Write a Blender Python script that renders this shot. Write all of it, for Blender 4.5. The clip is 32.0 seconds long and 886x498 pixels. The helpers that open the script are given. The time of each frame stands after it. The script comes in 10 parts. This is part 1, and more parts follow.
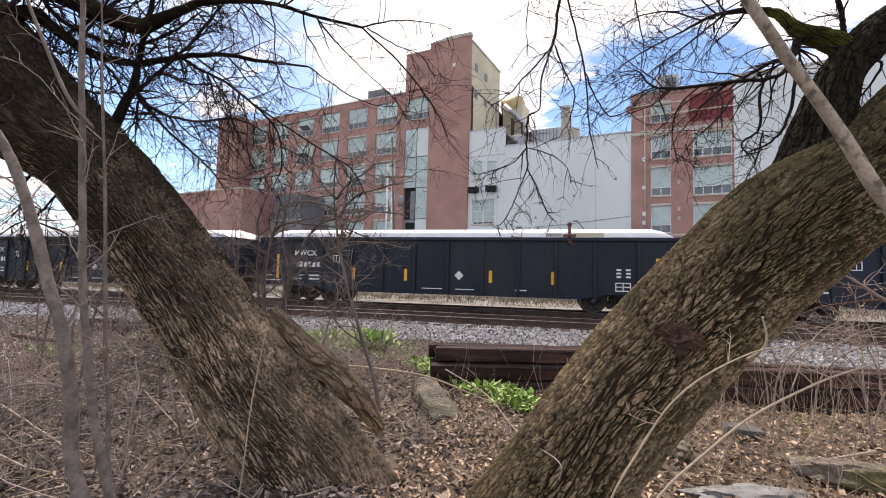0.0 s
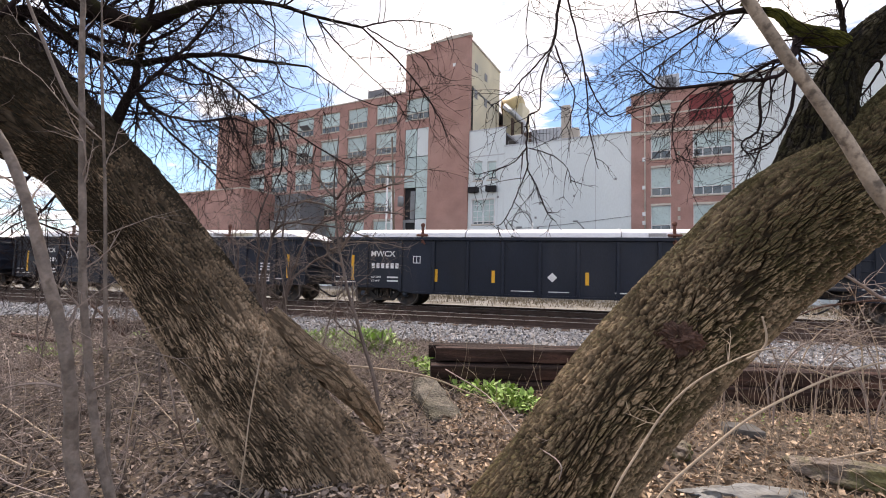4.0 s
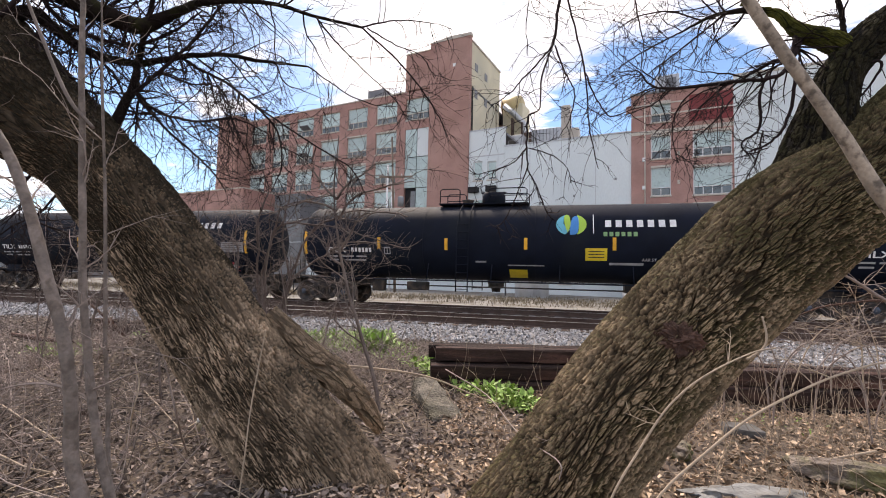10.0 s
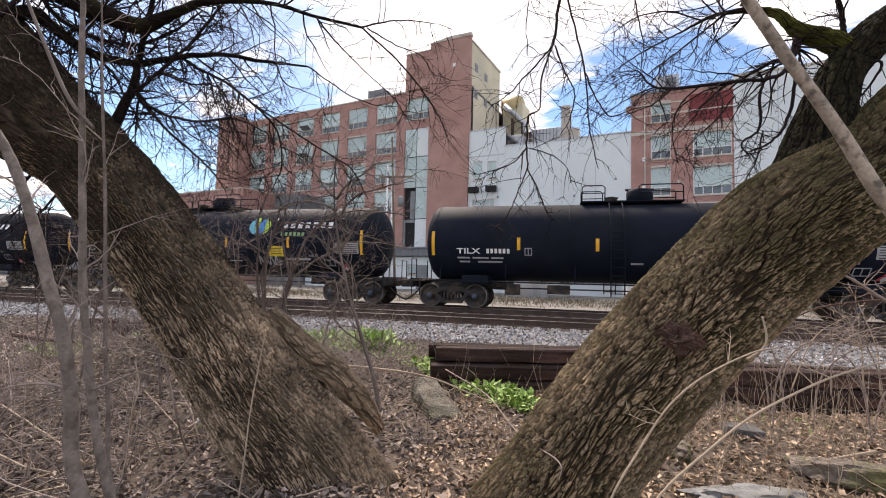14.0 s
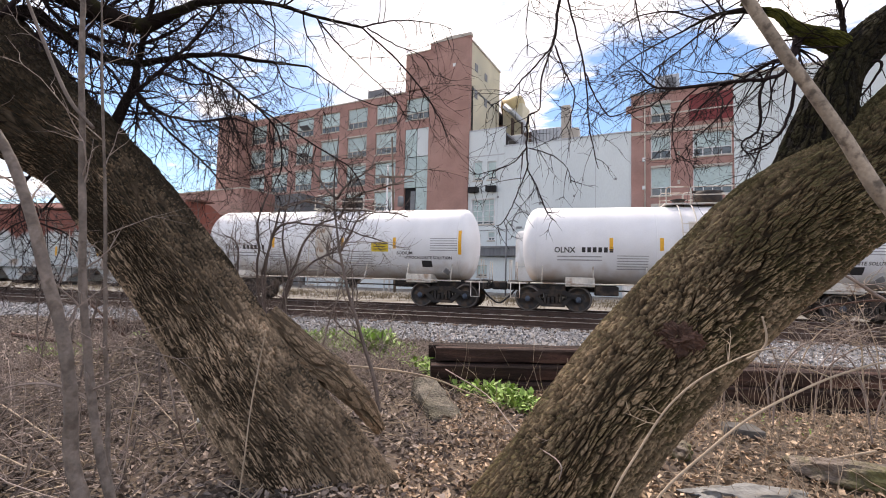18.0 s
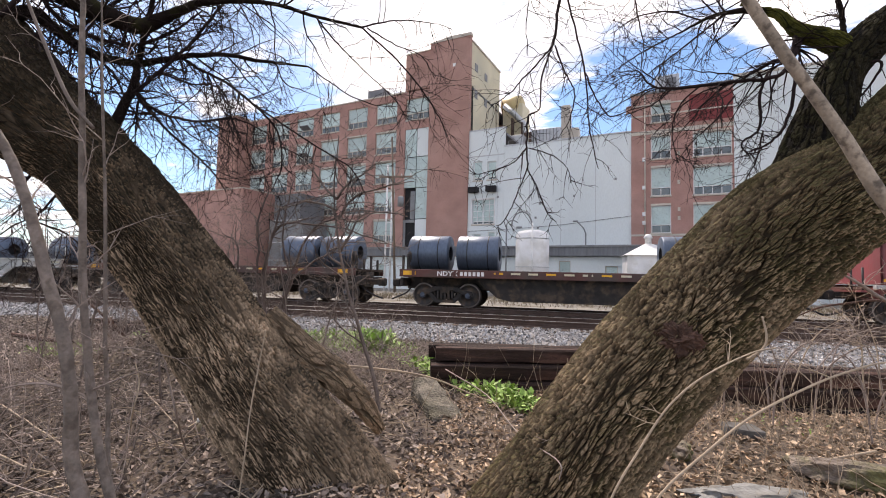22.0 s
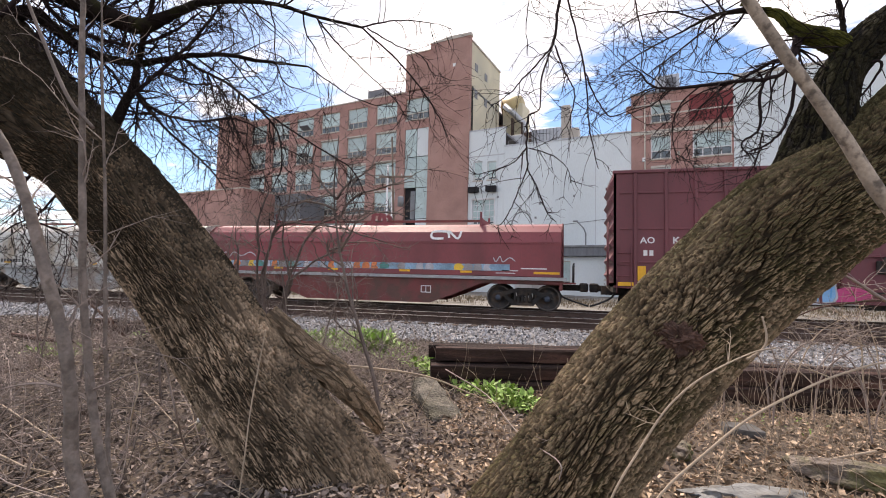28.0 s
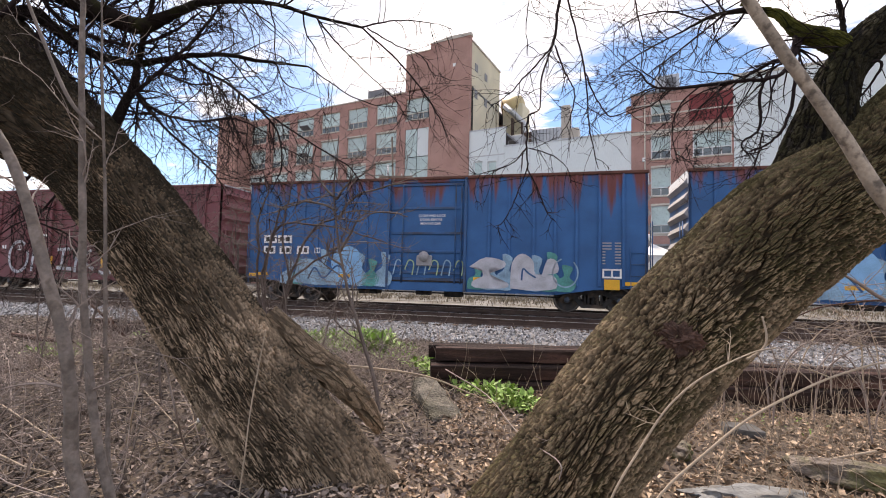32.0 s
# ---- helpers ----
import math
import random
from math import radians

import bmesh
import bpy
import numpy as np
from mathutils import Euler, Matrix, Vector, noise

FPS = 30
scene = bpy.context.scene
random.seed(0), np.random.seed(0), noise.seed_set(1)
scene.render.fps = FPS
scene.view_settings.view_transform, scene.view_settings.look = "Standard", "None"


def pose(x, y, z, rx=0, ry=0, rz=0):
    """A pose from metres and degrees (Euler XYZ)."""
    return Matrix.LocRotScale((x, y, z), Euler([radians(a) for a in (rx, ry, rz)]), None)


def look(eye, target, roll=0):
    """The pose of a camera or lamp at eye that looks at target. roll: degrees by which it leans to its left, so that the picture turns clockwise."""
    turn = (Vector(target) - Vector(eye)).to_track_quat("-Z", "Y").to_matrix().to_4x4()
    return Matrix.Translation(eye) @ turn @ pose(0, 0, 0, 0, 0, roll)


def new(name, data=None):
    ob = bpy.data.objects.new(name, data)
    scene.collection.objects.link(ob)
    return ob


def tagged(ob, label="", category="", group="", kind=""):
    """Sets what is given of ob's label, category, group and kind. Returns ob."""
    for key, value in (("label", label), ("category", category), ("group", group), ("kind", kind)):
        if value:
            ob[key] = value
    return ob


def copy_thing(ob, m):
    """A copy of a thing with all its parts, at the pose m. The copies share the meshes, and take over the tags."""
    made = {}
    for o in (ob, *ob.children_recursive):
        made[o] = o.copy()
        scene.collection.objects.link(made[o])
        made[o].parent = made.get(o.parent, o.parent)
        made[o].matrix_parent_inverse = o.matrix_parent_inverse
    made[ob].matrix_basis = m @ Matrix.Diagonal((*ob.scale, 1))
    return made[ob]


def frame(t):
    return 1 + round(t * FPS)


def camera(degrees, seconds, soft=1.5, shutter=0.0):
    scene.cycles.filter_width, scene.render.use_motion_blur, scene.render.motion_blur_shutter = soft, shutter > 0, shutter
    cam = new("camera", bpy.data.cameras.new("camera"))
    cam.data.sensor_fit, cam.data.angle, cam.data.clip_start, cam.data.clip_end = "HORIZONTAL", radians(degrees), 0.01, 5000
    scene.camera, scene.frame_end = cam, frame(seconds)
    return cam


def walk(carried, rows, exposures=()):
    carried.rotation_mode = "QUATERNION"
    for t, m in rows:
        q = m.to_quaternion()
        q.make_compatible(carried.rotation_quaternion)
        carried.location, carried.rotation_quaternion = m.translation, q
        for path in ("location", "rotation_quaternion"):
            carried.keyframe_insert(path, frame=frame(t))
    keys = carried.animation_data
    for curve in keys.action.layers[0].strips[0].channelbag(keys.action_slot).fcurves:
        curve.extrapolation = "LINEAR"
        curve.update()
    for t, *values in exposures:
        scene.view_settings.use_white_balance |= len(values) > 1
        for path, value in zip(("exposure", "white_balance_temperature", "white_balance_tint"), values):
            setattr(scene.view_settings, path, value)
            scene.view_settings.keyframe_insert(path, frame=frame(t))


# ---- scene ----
# ---- camera: it stands still on the bank beside the line ----
# x runs along the track, y away from the camera, z = 0 is the top of the rails
EYE = (0.0, 0.0, 1.1075)
YAW, RISE, LEAN = 14.91, 3.573, 1.44
cam = camera(87.05, 32.0, soft=1.0)
aim = (EYE[0] - math.sin(radians(YAW)) * math.cos(radians(RISE)),
       EYE[1] + math.cos(radians(YAW)) * math.cos(radians(RISE)),
       EYE[2] + math.sin(radians(RISE)))
stand = look(EYE, aim, LEAN)
walk(cam, [(0.0, stand), (32.0, stand)], exposures=[(0.0, 0.92, 7500.0, 18.0), (32.0, 0.92, 7500.0, 18.0)])

# ---- sky and sun ----
SUN_DIR = Vector((-0.38, 0.55, 0.80)).normalized()


# thicker and broken parts of the cloud layer: a direction, its reach in degrees, more or less cover
CLOUD_COVER = [((0.08, 0.93, 0.35), 9, -0.26), ((0.21, 0.90, 0.37), 8, -0.20), ((-0.03, 0.94, 0.33), 5, -0.08), ((-0.55, 0.72, 0.41), 8, -0.24),
               ((-0.72, 0.61, 0.34), 9, -0.26), ((-0.69, 0.70, 0.18), 8, -0.26), ((-0.50, 0.79, 0.34), 6, -0.22), ((-0.64, 0.71, 0.28), 6, 0.10),
               ((-0.22, 0.86, 0.47), 18, 0.24), ((-0.42, 0.82, 0.36), 7, 0.12), ((0.06, 0.87, 0.49), 9, 0.16), ((0.42, 0.78, 0.46), 15, 0.10)]


def make_sky():
    world = bpy.data.worlds.new("sky")
    scene.world = world
    world.use_nodes = True
    nt = world.node_tree
    nt.nodes.clear()
    out = nt.nodes.new("ShaderNodeOutputWorld")
    bg = nt.nodes.new("ShaderNodeBackground")
    sky = nt.nodes.new("ShaderNodeTexSky")
    sky.sky_type, sky.sun_disc = "NISHITA", False
    sky.sun_elevation = math.asin(SUN_DIR.z)
    sky.sun_rotation = math.atan2(SUN_DIR.x, SUN_DIR.y)
    sky.air_density, sky.dust_density, sky.ozone_density = 1.0, 0.3, 1.6
    # broken cloud: a flat layer seen in perspective
    tc = nt.nodes.new("ShaderNodeTexCoord")
    sep = nt.nodes.new("ShaderNodeSeparateXYZ")
    nt.links.new(tc.outputs["Generated"], sep.inputs[0])
    up = nt.nodes.new("ShaderNodeMath")
    up.operation = "MAXIMUM"
    nt.links.new(sep.outputs["Z"], up.inputs[0])
    up.inputs[1].default_value = 0.04
    add = nt.nodes.new("ShaderNodeMath")
    add.operation = "ADD"
    nt.links.new(up.outputs[0], add.inputs[0])
    add.inputs[1].default_value = 0.12
    comb = nt.nodes.new("ShaderNodeCombineXYZ")
    for k in "XY":
        div = nt.nodes.new("ShaderNodeMath")
        div.operation = "DIVIDE"
        nt.links.new(sep.outputs[k], div.inputs[0])
        nt.links.new(add.outputs[0], div.inputs[1])
        nt.links.new(div.outputs[0], comb.inputs[k])
    shift = nt.nodes.new("ShaderNodeVectorMath")
    shift.operation = "ADD"
    shift.inputs[1].default_value = (3.4, 0.9, 0.0)
    nt.links.new(comb.outputs[0], shift.inputs[0])
    big = nt.nodes.new("ShaderNodeTexNoise")
    big.inputs["Scale"].default_value, big.inputs["Detail"].default_value = 2.3, 9.0
    big.inputs["Roughness"].default_value, big.inputs["Distortion"].default_value = 0.58, 0.3
    nt.links.new(shift.outputs[0], big.inputs["Vector"])
    ramp = nt.nodes.new("ShaderNodeValToRGB")
    ramp.color_ramp.elements[0].position, ramp.color_ramp.elements[1].position = 0.40, 0.66
    fine = nt.nodes.new("ShaderNodeTexNoise")
    fine.inputs["Scale"].default_value, fine.inputs["Detail"].default_value = 2.6, 6.0
    nt.links.new(shift.outputs[0], fine.inputs["Vector"])
    shade = nt.nodes.new("ShaderNodeValToRGB")
    shade.color_ramp.elements[0].position, shade.color_ramp.elements[1].position = 0.40, 0.66
    shade.color_ramp.elements[0].color = (5.4, 6.0, 7.2, 1)
    shade.color_ramp.elements[1].color = (11.6, 11.6, 11.9, 1)
    nt.links.new(fine.outputs["Fac"], shade.inputs[0])
    # thin bright haze round the hidden sun
    dot = nt.nodes.new("ShaderNodeVectorMath")
    dot.operation = "DOT_PRODUCT"
    nt.links.new(tc.outputs["Generated"], dot.inputs[0])
    dot.inputs[1].default_value = SUN_DIR
    haze = nt.nodes.new("ShaderNodeMapRange")
    haze.inputs[1].default_value, haze.inputs[2].default_value = 0.84, 1.0
    haze.inputs[4].default_value = 0.35
    nt.links.new(dot.outputs["Value"], haze.inputs[0])
    # where the layer is thick and where it has broken open
    cover = big.outputs["Fac"]
    # torn wisps across the gaps
    wisp = nt.nodes.new("ShaderNodeTexNoise")
    wisp.inputs["Scale"].default_value, wisp.inputs["Detail"].default_value = 5.5, 7.0
    wisp.inputs["Roughness"].default_value, wisp.inputs["Distortion"].default_value = 0.62, 0.8
    drawn = nt.nodes.new("ShaderNodeVectorMath")
    drawn.operation = "MULTIPLY"
    drawn.inputs[1].default_value = (0.55, 1.3, 1.0)
    nt.links.new(shift.outputs[0], drawn.inputs[0])
    nt.links.new(drawn.outputs[0], wisp.inputs["Vector"])
    tear = nt.nodes.new("ShaderNodeMapRange")
    tear.inputs[1].default_value, tear.inputs[2].default_value = 0.35, 0.70
    tear.inputs[3].default_value, tear.inputs[4].default_value = -0.13, 0.22
    nt.links.new(wisp.outputs["Fac"], tear.inputs[0])
    torn = nt.nodes.new("ShaderNodeMath")
    torn.operation = "ADD"
    nt.links.new(cover, torn.inputs[0])
    nt.links.new(tear.outputs[0], torn.inputs[1])
    cover = torn.outputs[0]
    for way, width, weight in CLOUD_COVER:
        dt = nt.nodes.new("ShaderNodeVectorMath")
        dt.operation = "DOT_PRODUCT"
        nt.links.new(tc.outputs["Generated"], dt.inputs[0])
        dt.inputs[1].default_value = Vector(way).normalized()
        mr = nt.nodes.new("ShaderNodeMapRange")
        mr.interpolation_type = "SMOOTHSTEP"
        mr.inputs[1].default_value, mr.inputs[2].default_value = math.cos(radians(width)), 1.0
        mr.inputs[4].default_value = weight
        nt.links.new(dt.outputs["Value"], mr.inputs[0])
        sm = nt.nodes.new("ShaderNodeMath")
        sm.operation = "ADD"
        nt.links.new(cover, sm.inputs[0])
        nt.links.new(mr.outputs[0], sm.inputs[1])
        cover = sm.outputs[0]
    nt.links.new(cover, ramp.inputs[0])
    both = nt.nodes.new("ShaderNodeMath")
    both.operation, both.use_clamp = "ADD", True
    nt.links.new(ramp.outputs["Color"], both.inputs[0])
    nt.links.new(haze.outputs[0], both.inputs[1])
    mix = nt.nodes.new("ShaderNodeMix")
    mix.data_type = "RGBA"
    nt.links.new(both.outputs[0], mix.inputs["Factor"])
    clear = nt.nodes.new("ShaderNodeVectorMath")
    clear.operation = "MULTIPLY"
    clear.inputs[1].default_value = (0.77, 0.96, 1.12)
    nt.links.new(sky.outputs[0], clear.inputs[0])
    nt.links.new(clear.outputs[0], mix.inputs["A"])
    nt.links.new(shade.outputs["Color"], mix.inputs["B"])
    nt.links.new(mix.outputs["Result"], bg.inputs["Color"])
    bg.inputs["Strength"].default_value = 0.1
    nt.links.new(bg.outputs[0], out.inputs[0])


make_sky()
lamp = bpy.data.lights.new("sun", "SUN")
lamp.energy, lamp.angle, lamp.color = 3.0, radians(9), (1.0, 0.95, 0.88)
sun = new("sun", lamp)
sun.matrix_world = look(tuple(SUN_DIR * 60), (0, 0, 0))


# ---- mesh helpers ----
class Shape:
    """Collects the faces of one mesh."""

    def __init__(self):
        self.v, self.f, self.s = [], [], []

    def add(self, verts, faces, smooth=False):
        n = len(self.v)
        self.v.extend(tuple(p) for p in verts)
        self.f.extend(tuple(i + n for i in face) for face in faces)
        self.s.extend([smooth] * len(faces))
        return self

    def box(self, x0, x1, y0, y1, z0, z1, c=0.0, m=None):
        if c <= 0:
            vs = [(x, y, z) for x in (x0, x1) for y in (y0, y1) for z in (z0, z1)]
            fs = [(0, 1, 3, 2), (4, 6, 7, 5), (0, 4, 5, 1), (2, 3, 7, 6), (0, 2, 6, 4), (1, 5, 7, 3)]
        else:
            c = min(c, 0.45 * min(x1 - x0, y1 - y0, z1 - z0))
            vs, fs = [], []
            lim = ((x0, x1), (y0, y1), (z0, z1))
            ids = {}
            for i in (0, 1):
                for j in (0, 1):
                    for k in (0, 1):
                        sg = (i, j, k)
                        for a in range(3):
                            p = [lim[q][sg[q]] + (0 if q == a else (c if sg[q] == 0 else -c)) for q in range(3)]
                            ids[i, j, k, a] = len(vs)
                            vs.append(tuple(p))
            for a in range(3):
                b, d = (a + 1) % 3, (a + 2) % 3
                for s in (0, 1):
                    loop = []
                    for (p, q) in ((0, 0), (1, 0), (1, 1), (0, 1)):
                        key = [0, 0, 0]
                        key[a], key[b], key[d] = s, p, q
                        loop.append(ids[(*key, a)])
                    fs.append(tuple(loop if s else loop[::-1]))
                for p in (0, 1):
                    for q in (0, 1):
                        k0, k1 = [0, 0, 0], [0, 0, 0]
                        k0[b], k0[d], k1[b], k1[d] = p, q, p, q
                        k1[a] = 1
                        loop = [ids[(*k0, b)], ids[(*k1, b)], ids[(*k1, d)], ids[(*k0, d)]]
                        fs.append(tuple(loop if p == q else loop[::-1]))
            for i in (0, 1):
                for j in (0, 1):
                    for k in (0, 1):
                        loop = [ids[i, j, k, 0], ids[i, j, k, 1], ids[i, j, k, 2]]
                        fs.append(tuple(loop if (i + j + k) % 2 else loop[::-1]))
        if m is not None:
            vs = [m @ Vector(p) for p in vs]
        return self.add(vs, fs)

    def beam(self, p, q, w, h):
        """A rectangular bar from p to q."""
        p, q = Vector(p), Vector(q)
        m = Matrix.Translation(p) @ (q - p).to_track_quat("X", "Z").to_matrix().to_4x4()
        return self.box(0, (q - p).length, -w / 2, w / 2, -h / 2, h / 2, 0, m)

    def tube(self, pts, radii, seg=8, caps=True, smooth=True):
        pts = [Vector(p) for p in pts]
        if not hasattr(radii, "__len__"):
            radii = [radii] * len(pts)
        d = (pts[1] - pts[0]).normalized()
        side = d.cross(Vector((0, 0, 1)) if abs(d.z) < 0.9 else Vector((1, 0, 0))).normalized()
        vs, fs = [], []
        for i, p in enumerate(pts):
            d = (pts[min(i + 1, len(pts) - 1)] - pts[max(i - 1, 0)]).normalized()
            side = (side - d * side.dot(d)).normalized()
            other = d.cross(side)
            for k in range(seg):
                a = 2 * math.pi * k / seg
                vs.append(p + (side * math.cos(a) + other * math.sin(a)) * radii[i])
        for i in range(len(pts) - 1):
            for k in range(seg):
                k2 = (k + 1) % seg
                fs.append((i * seg + k, i * seg + k2, (i + 1) * seg + k2, (i + 1) * seg + k))
        self.add(vs, fs, smooth)
        if caps:
            n = len(self.v) - len(vs)
            self.f.append(tuple(n + k for k in range(seg))[::-1])
            self.f.append(tuple(n + (len(pts) - 1) * seg + k for k in range(seg)))
            self.s.extend([False, False])
        return self

    def turned(self, profile, p, axis, seg=24, smooth=True):
        """A turned body: (distance along the axis, radius) from p."""
        axis = Vector(axis).normalized()
        side = axis.cross(Vector((0, 0, 1)) if abs(axis.z) < 0.9 else Vector((1, 0, 0))).normalized()
        other = axis.cross(side)
        vs, fs = [], []
        for (h, r) in profile:
            for k in range(seg):
                a = 2 * math.pi * k / seg
                vs.append(Vector(p) + axis * h + (side * math.cos(a) + other * math.sin(a)) * r)
        for i in range(len(profile) - 1):
            for k in range(seg):
                k2 = (k + 1) % seg
                fs.append((i * seg + k, i * seg + k2, (i + 1) * seg + k2, (i + 1) * seg + k))
        fs.append(tuple(range(seg))[::-1])
        fs.append(tuple((len(profile) - 1) * seg + k for k in range(seg)))
        return self.add(vs, fs, smooth)

    def prism(self, outline, y0, y1):
        """An outline in x and z, pushed from y0 to y1."""
        n = len(outline)
        vs = [(x, y0, z) for x, z in outline] + [(x, y1, z) for x, z in outline]
        fs = [tuple(range(n)), tuple(range(2 * n - 1, n - 1, -1))]
        fs += [(i, i + n, (i + 1) % n + n, (i + 1) % n) for i in range(n)]
        return self.add(vs, fs)

    def ribbon(self, pts, width, place):
        """A painted stroke of some width along points (a, b) of a surface."""
        pts = [Vector((*p, 0)) for p in pts]
        vs, fs = [], []
        for i, p in enumerate(pts):
            d = (pts[min(i + 1, len(pts) - 1)] - pts[max(i - 1, 0)])
            d = d.normalized() if d.length > 1e-6 else Vector((1, 0, 0))
            nrm = Vector((-d.y, d.x, 0)) * width / 2
            vs += [place(p.x + nrm.x, p.y + nrm.y), place(p.x - nrm.x, p.y - nrm.y)]
        for i in range(len(pts) - 1):
            fs.append((2 * i, 2 * i + 1, 2 * i + 3, 2 * i + 2))
        return self.add(vs, fs)

    def patch(self, a0, a1, b0, b1, place, na=1, nb=1):
        """A thin plate laid on a surface."""
        vs = [place(a0 + (a1 - a0) * i / na, b0 + (b1 - b0) * j / nb) for i in range(na + 1) for j in range(nb + 1)]
        fs = [(i * (nb + 1) + j, (i + 1) * (nb + 1) + j, (i + 1) * (nb + 1) + j + 1, i * (nb + 1) + j + 1)
              for i in range(na) for j in range(nb)]
        return self.add(vs, fs)

    def mesh(self, name, material):
        me = bpy.data.meshes.new(name)
        me.from_pydata([tuple(p) for p in self.v], [], self.f)
        me.polygons.foreach_set("use_smooth", self.s)
        if material:
            me.materials.append(material)
        me.update()
        return me


def part(name, shape, material, parent=None, label="", m=None, kind=""):
    ob = new(name, shape.mesh(name, material) if isinstance(shape, Shape) else shape)
    ob.parent = parent
    if m is not None:
        ob.matrix_basis = m
    return tagged(ob, label=label, kind=kind)


def thing(name, label, category, m=None, group="", kind=""):
    ob = new(name)
    ob.empty_display_size = 0.3
    if m is not None:
        ob.matrix_basis = m
    return tagged(ob, label, category, group, kind)


def smooth_path(pts, n=6):
    """A Catmull-Rom curve through points of any length."""
    pts = [Vector(p) for p in pts]
    ext = [pts[0] * 2 - pts[1]] + pts + [pts[-1] * 2 - pts[-2]]
    out = []
    for i in range(1, len(ext) - 2):
        a, b, c, d = ext[i - 1:i + 3]
        for k in range(n):
            t = k / n
            out.append(0.5 * ((2 * b) + (c - a) * t + (2 * a - 5 * b + 4 * c - d) * t * t + (3 * b - a - 3 * c + d) * t ** 3))
    out.append(pts[-1])
    return out


# ---- materials ----
def mat(name, col, rough=0.7, metal=0.0, var=0.25, scale=1.5, grain=40.0, bump=0.3, dist=0.004,
        dirt=None, dirt_at=0.55, dirt_scale=0.8, dirt_soft=0.15, island=0.0, each=0.0, spec=0.5, stretch=(1, 1, 1)):
    """A painted, stained or grown surface: two scales of tone, a stain with its own shape, fine relief."""
    m = bpy.data.materials.new(name)
    m.use_nodes = True
    nt = m.node_tree
    bs = nt.nodes["Principled BSDF"]
    tc = nt.nodes.new("ShaderNodeTexCoord")
    mp = nt.nodes.new("ShaderNodeMapping")
    mp.inputs["Scale"].default_value = stretch
    nt.links.new(tc.outputs["Object"], mp.inputs[0])

    def tex(s, detail=4.0):
        n = nt.nodes.new("ShaderNodeTexNoise")
        n.inputs["Scale"].default_value, n.inputs["Detail"].default_value = s, detail
        nt.links.new(mp.outputs[0], n.inputs["Vector"])
        return n.outputs["Fac"]

    def rng(src, a, b, lo=0.3, hi=0.7):
        n = nt.nodes.new("ShaderNodeMapRange")
        nt.links.new(src, n.inputs[0])
        n.inputs[1].default_value, n.inputs[2].default_value = lo, hi
        n.inputs[3].default_value, n.inputs[4].default_value = a, b
        return n.outputs[0]

    def mul(a, b):
        n = nt.nodes.new("ShaderNodeMath")
        n.operation = "MULTIPLY"
        nt.links.new(a, n.inputs[0])
        nt.links.new(b, n.inputs[1])
        return n.outputs[0]

    big, small = tex(scale), tex(grain, 3.0)
    tone = mul(rng(big, 1 - var, 1 + var), rng(small, 1 - var * 0.7, 1 + var * 0.7))
    if island:
        g = nt.nodes.new("ShaderNodeNewGeometry")
        tone = mul(tone, rng(g.outputs["Random Per Island"], 1 - island, 1 + island, 0, 1))
    if each:
        g = nt.nodes.new("ShaderNodeObjectInfo")
        tone = mul(tone, rng(g.outputs["Random"], 1 - each, 1 + each, 0, 1))
    base = nt.nodes.new("ShaderNodeRGB")
    base.outputs[0].default_value = (*col, 1)
    colour = base.outputs[0]
    if dirt:
        mx = nt.nodes.new("ShaderNodeMix")
        mx.data_type = "RGBA"
        nt.links.new(rng(tex(dirt_scale, 7.0), 0, 1, dirt_at - dirt_soft / 2, dirt_at + dirt_soft / 2), mx.inputs["Factor"])
        nt.links.new(colour, mx.inputs["A"])
        mx.inputs["B"].default_value = (*dirt, 1)
        colour = mx.outputs["Result"]
    hs = nt.nodes.new("ShaderNodeHueSaturation")
    nt.links.new(colour, hs.inputs["Color"])
    nt.links.new(tone, hs.inputs["Value"])
    nt.links.new(hs.outputs[0], bs.inputs["Base Color"])
    nt.links.new(rng(small, max(rough - 0.12, 0.03), min(rough + 0.12, 1)), bs.inputs["Roughness"])
    bs.inputs["Metallic"].default_value = metal
    bs.inputs["Specular IOR Level"].default_value = spec
    if bump:
        bp = nt.nodes.new("ShaderNodeBump")
        bp.inputs["Strength"].default_value, bp.inputs["Distance"].default_value = bump, dist
        nt.links.new(small, bp.inputs["Height"])
        nt.links.new(bp.outputs[0], bs.inputs["Normal"])
    return m


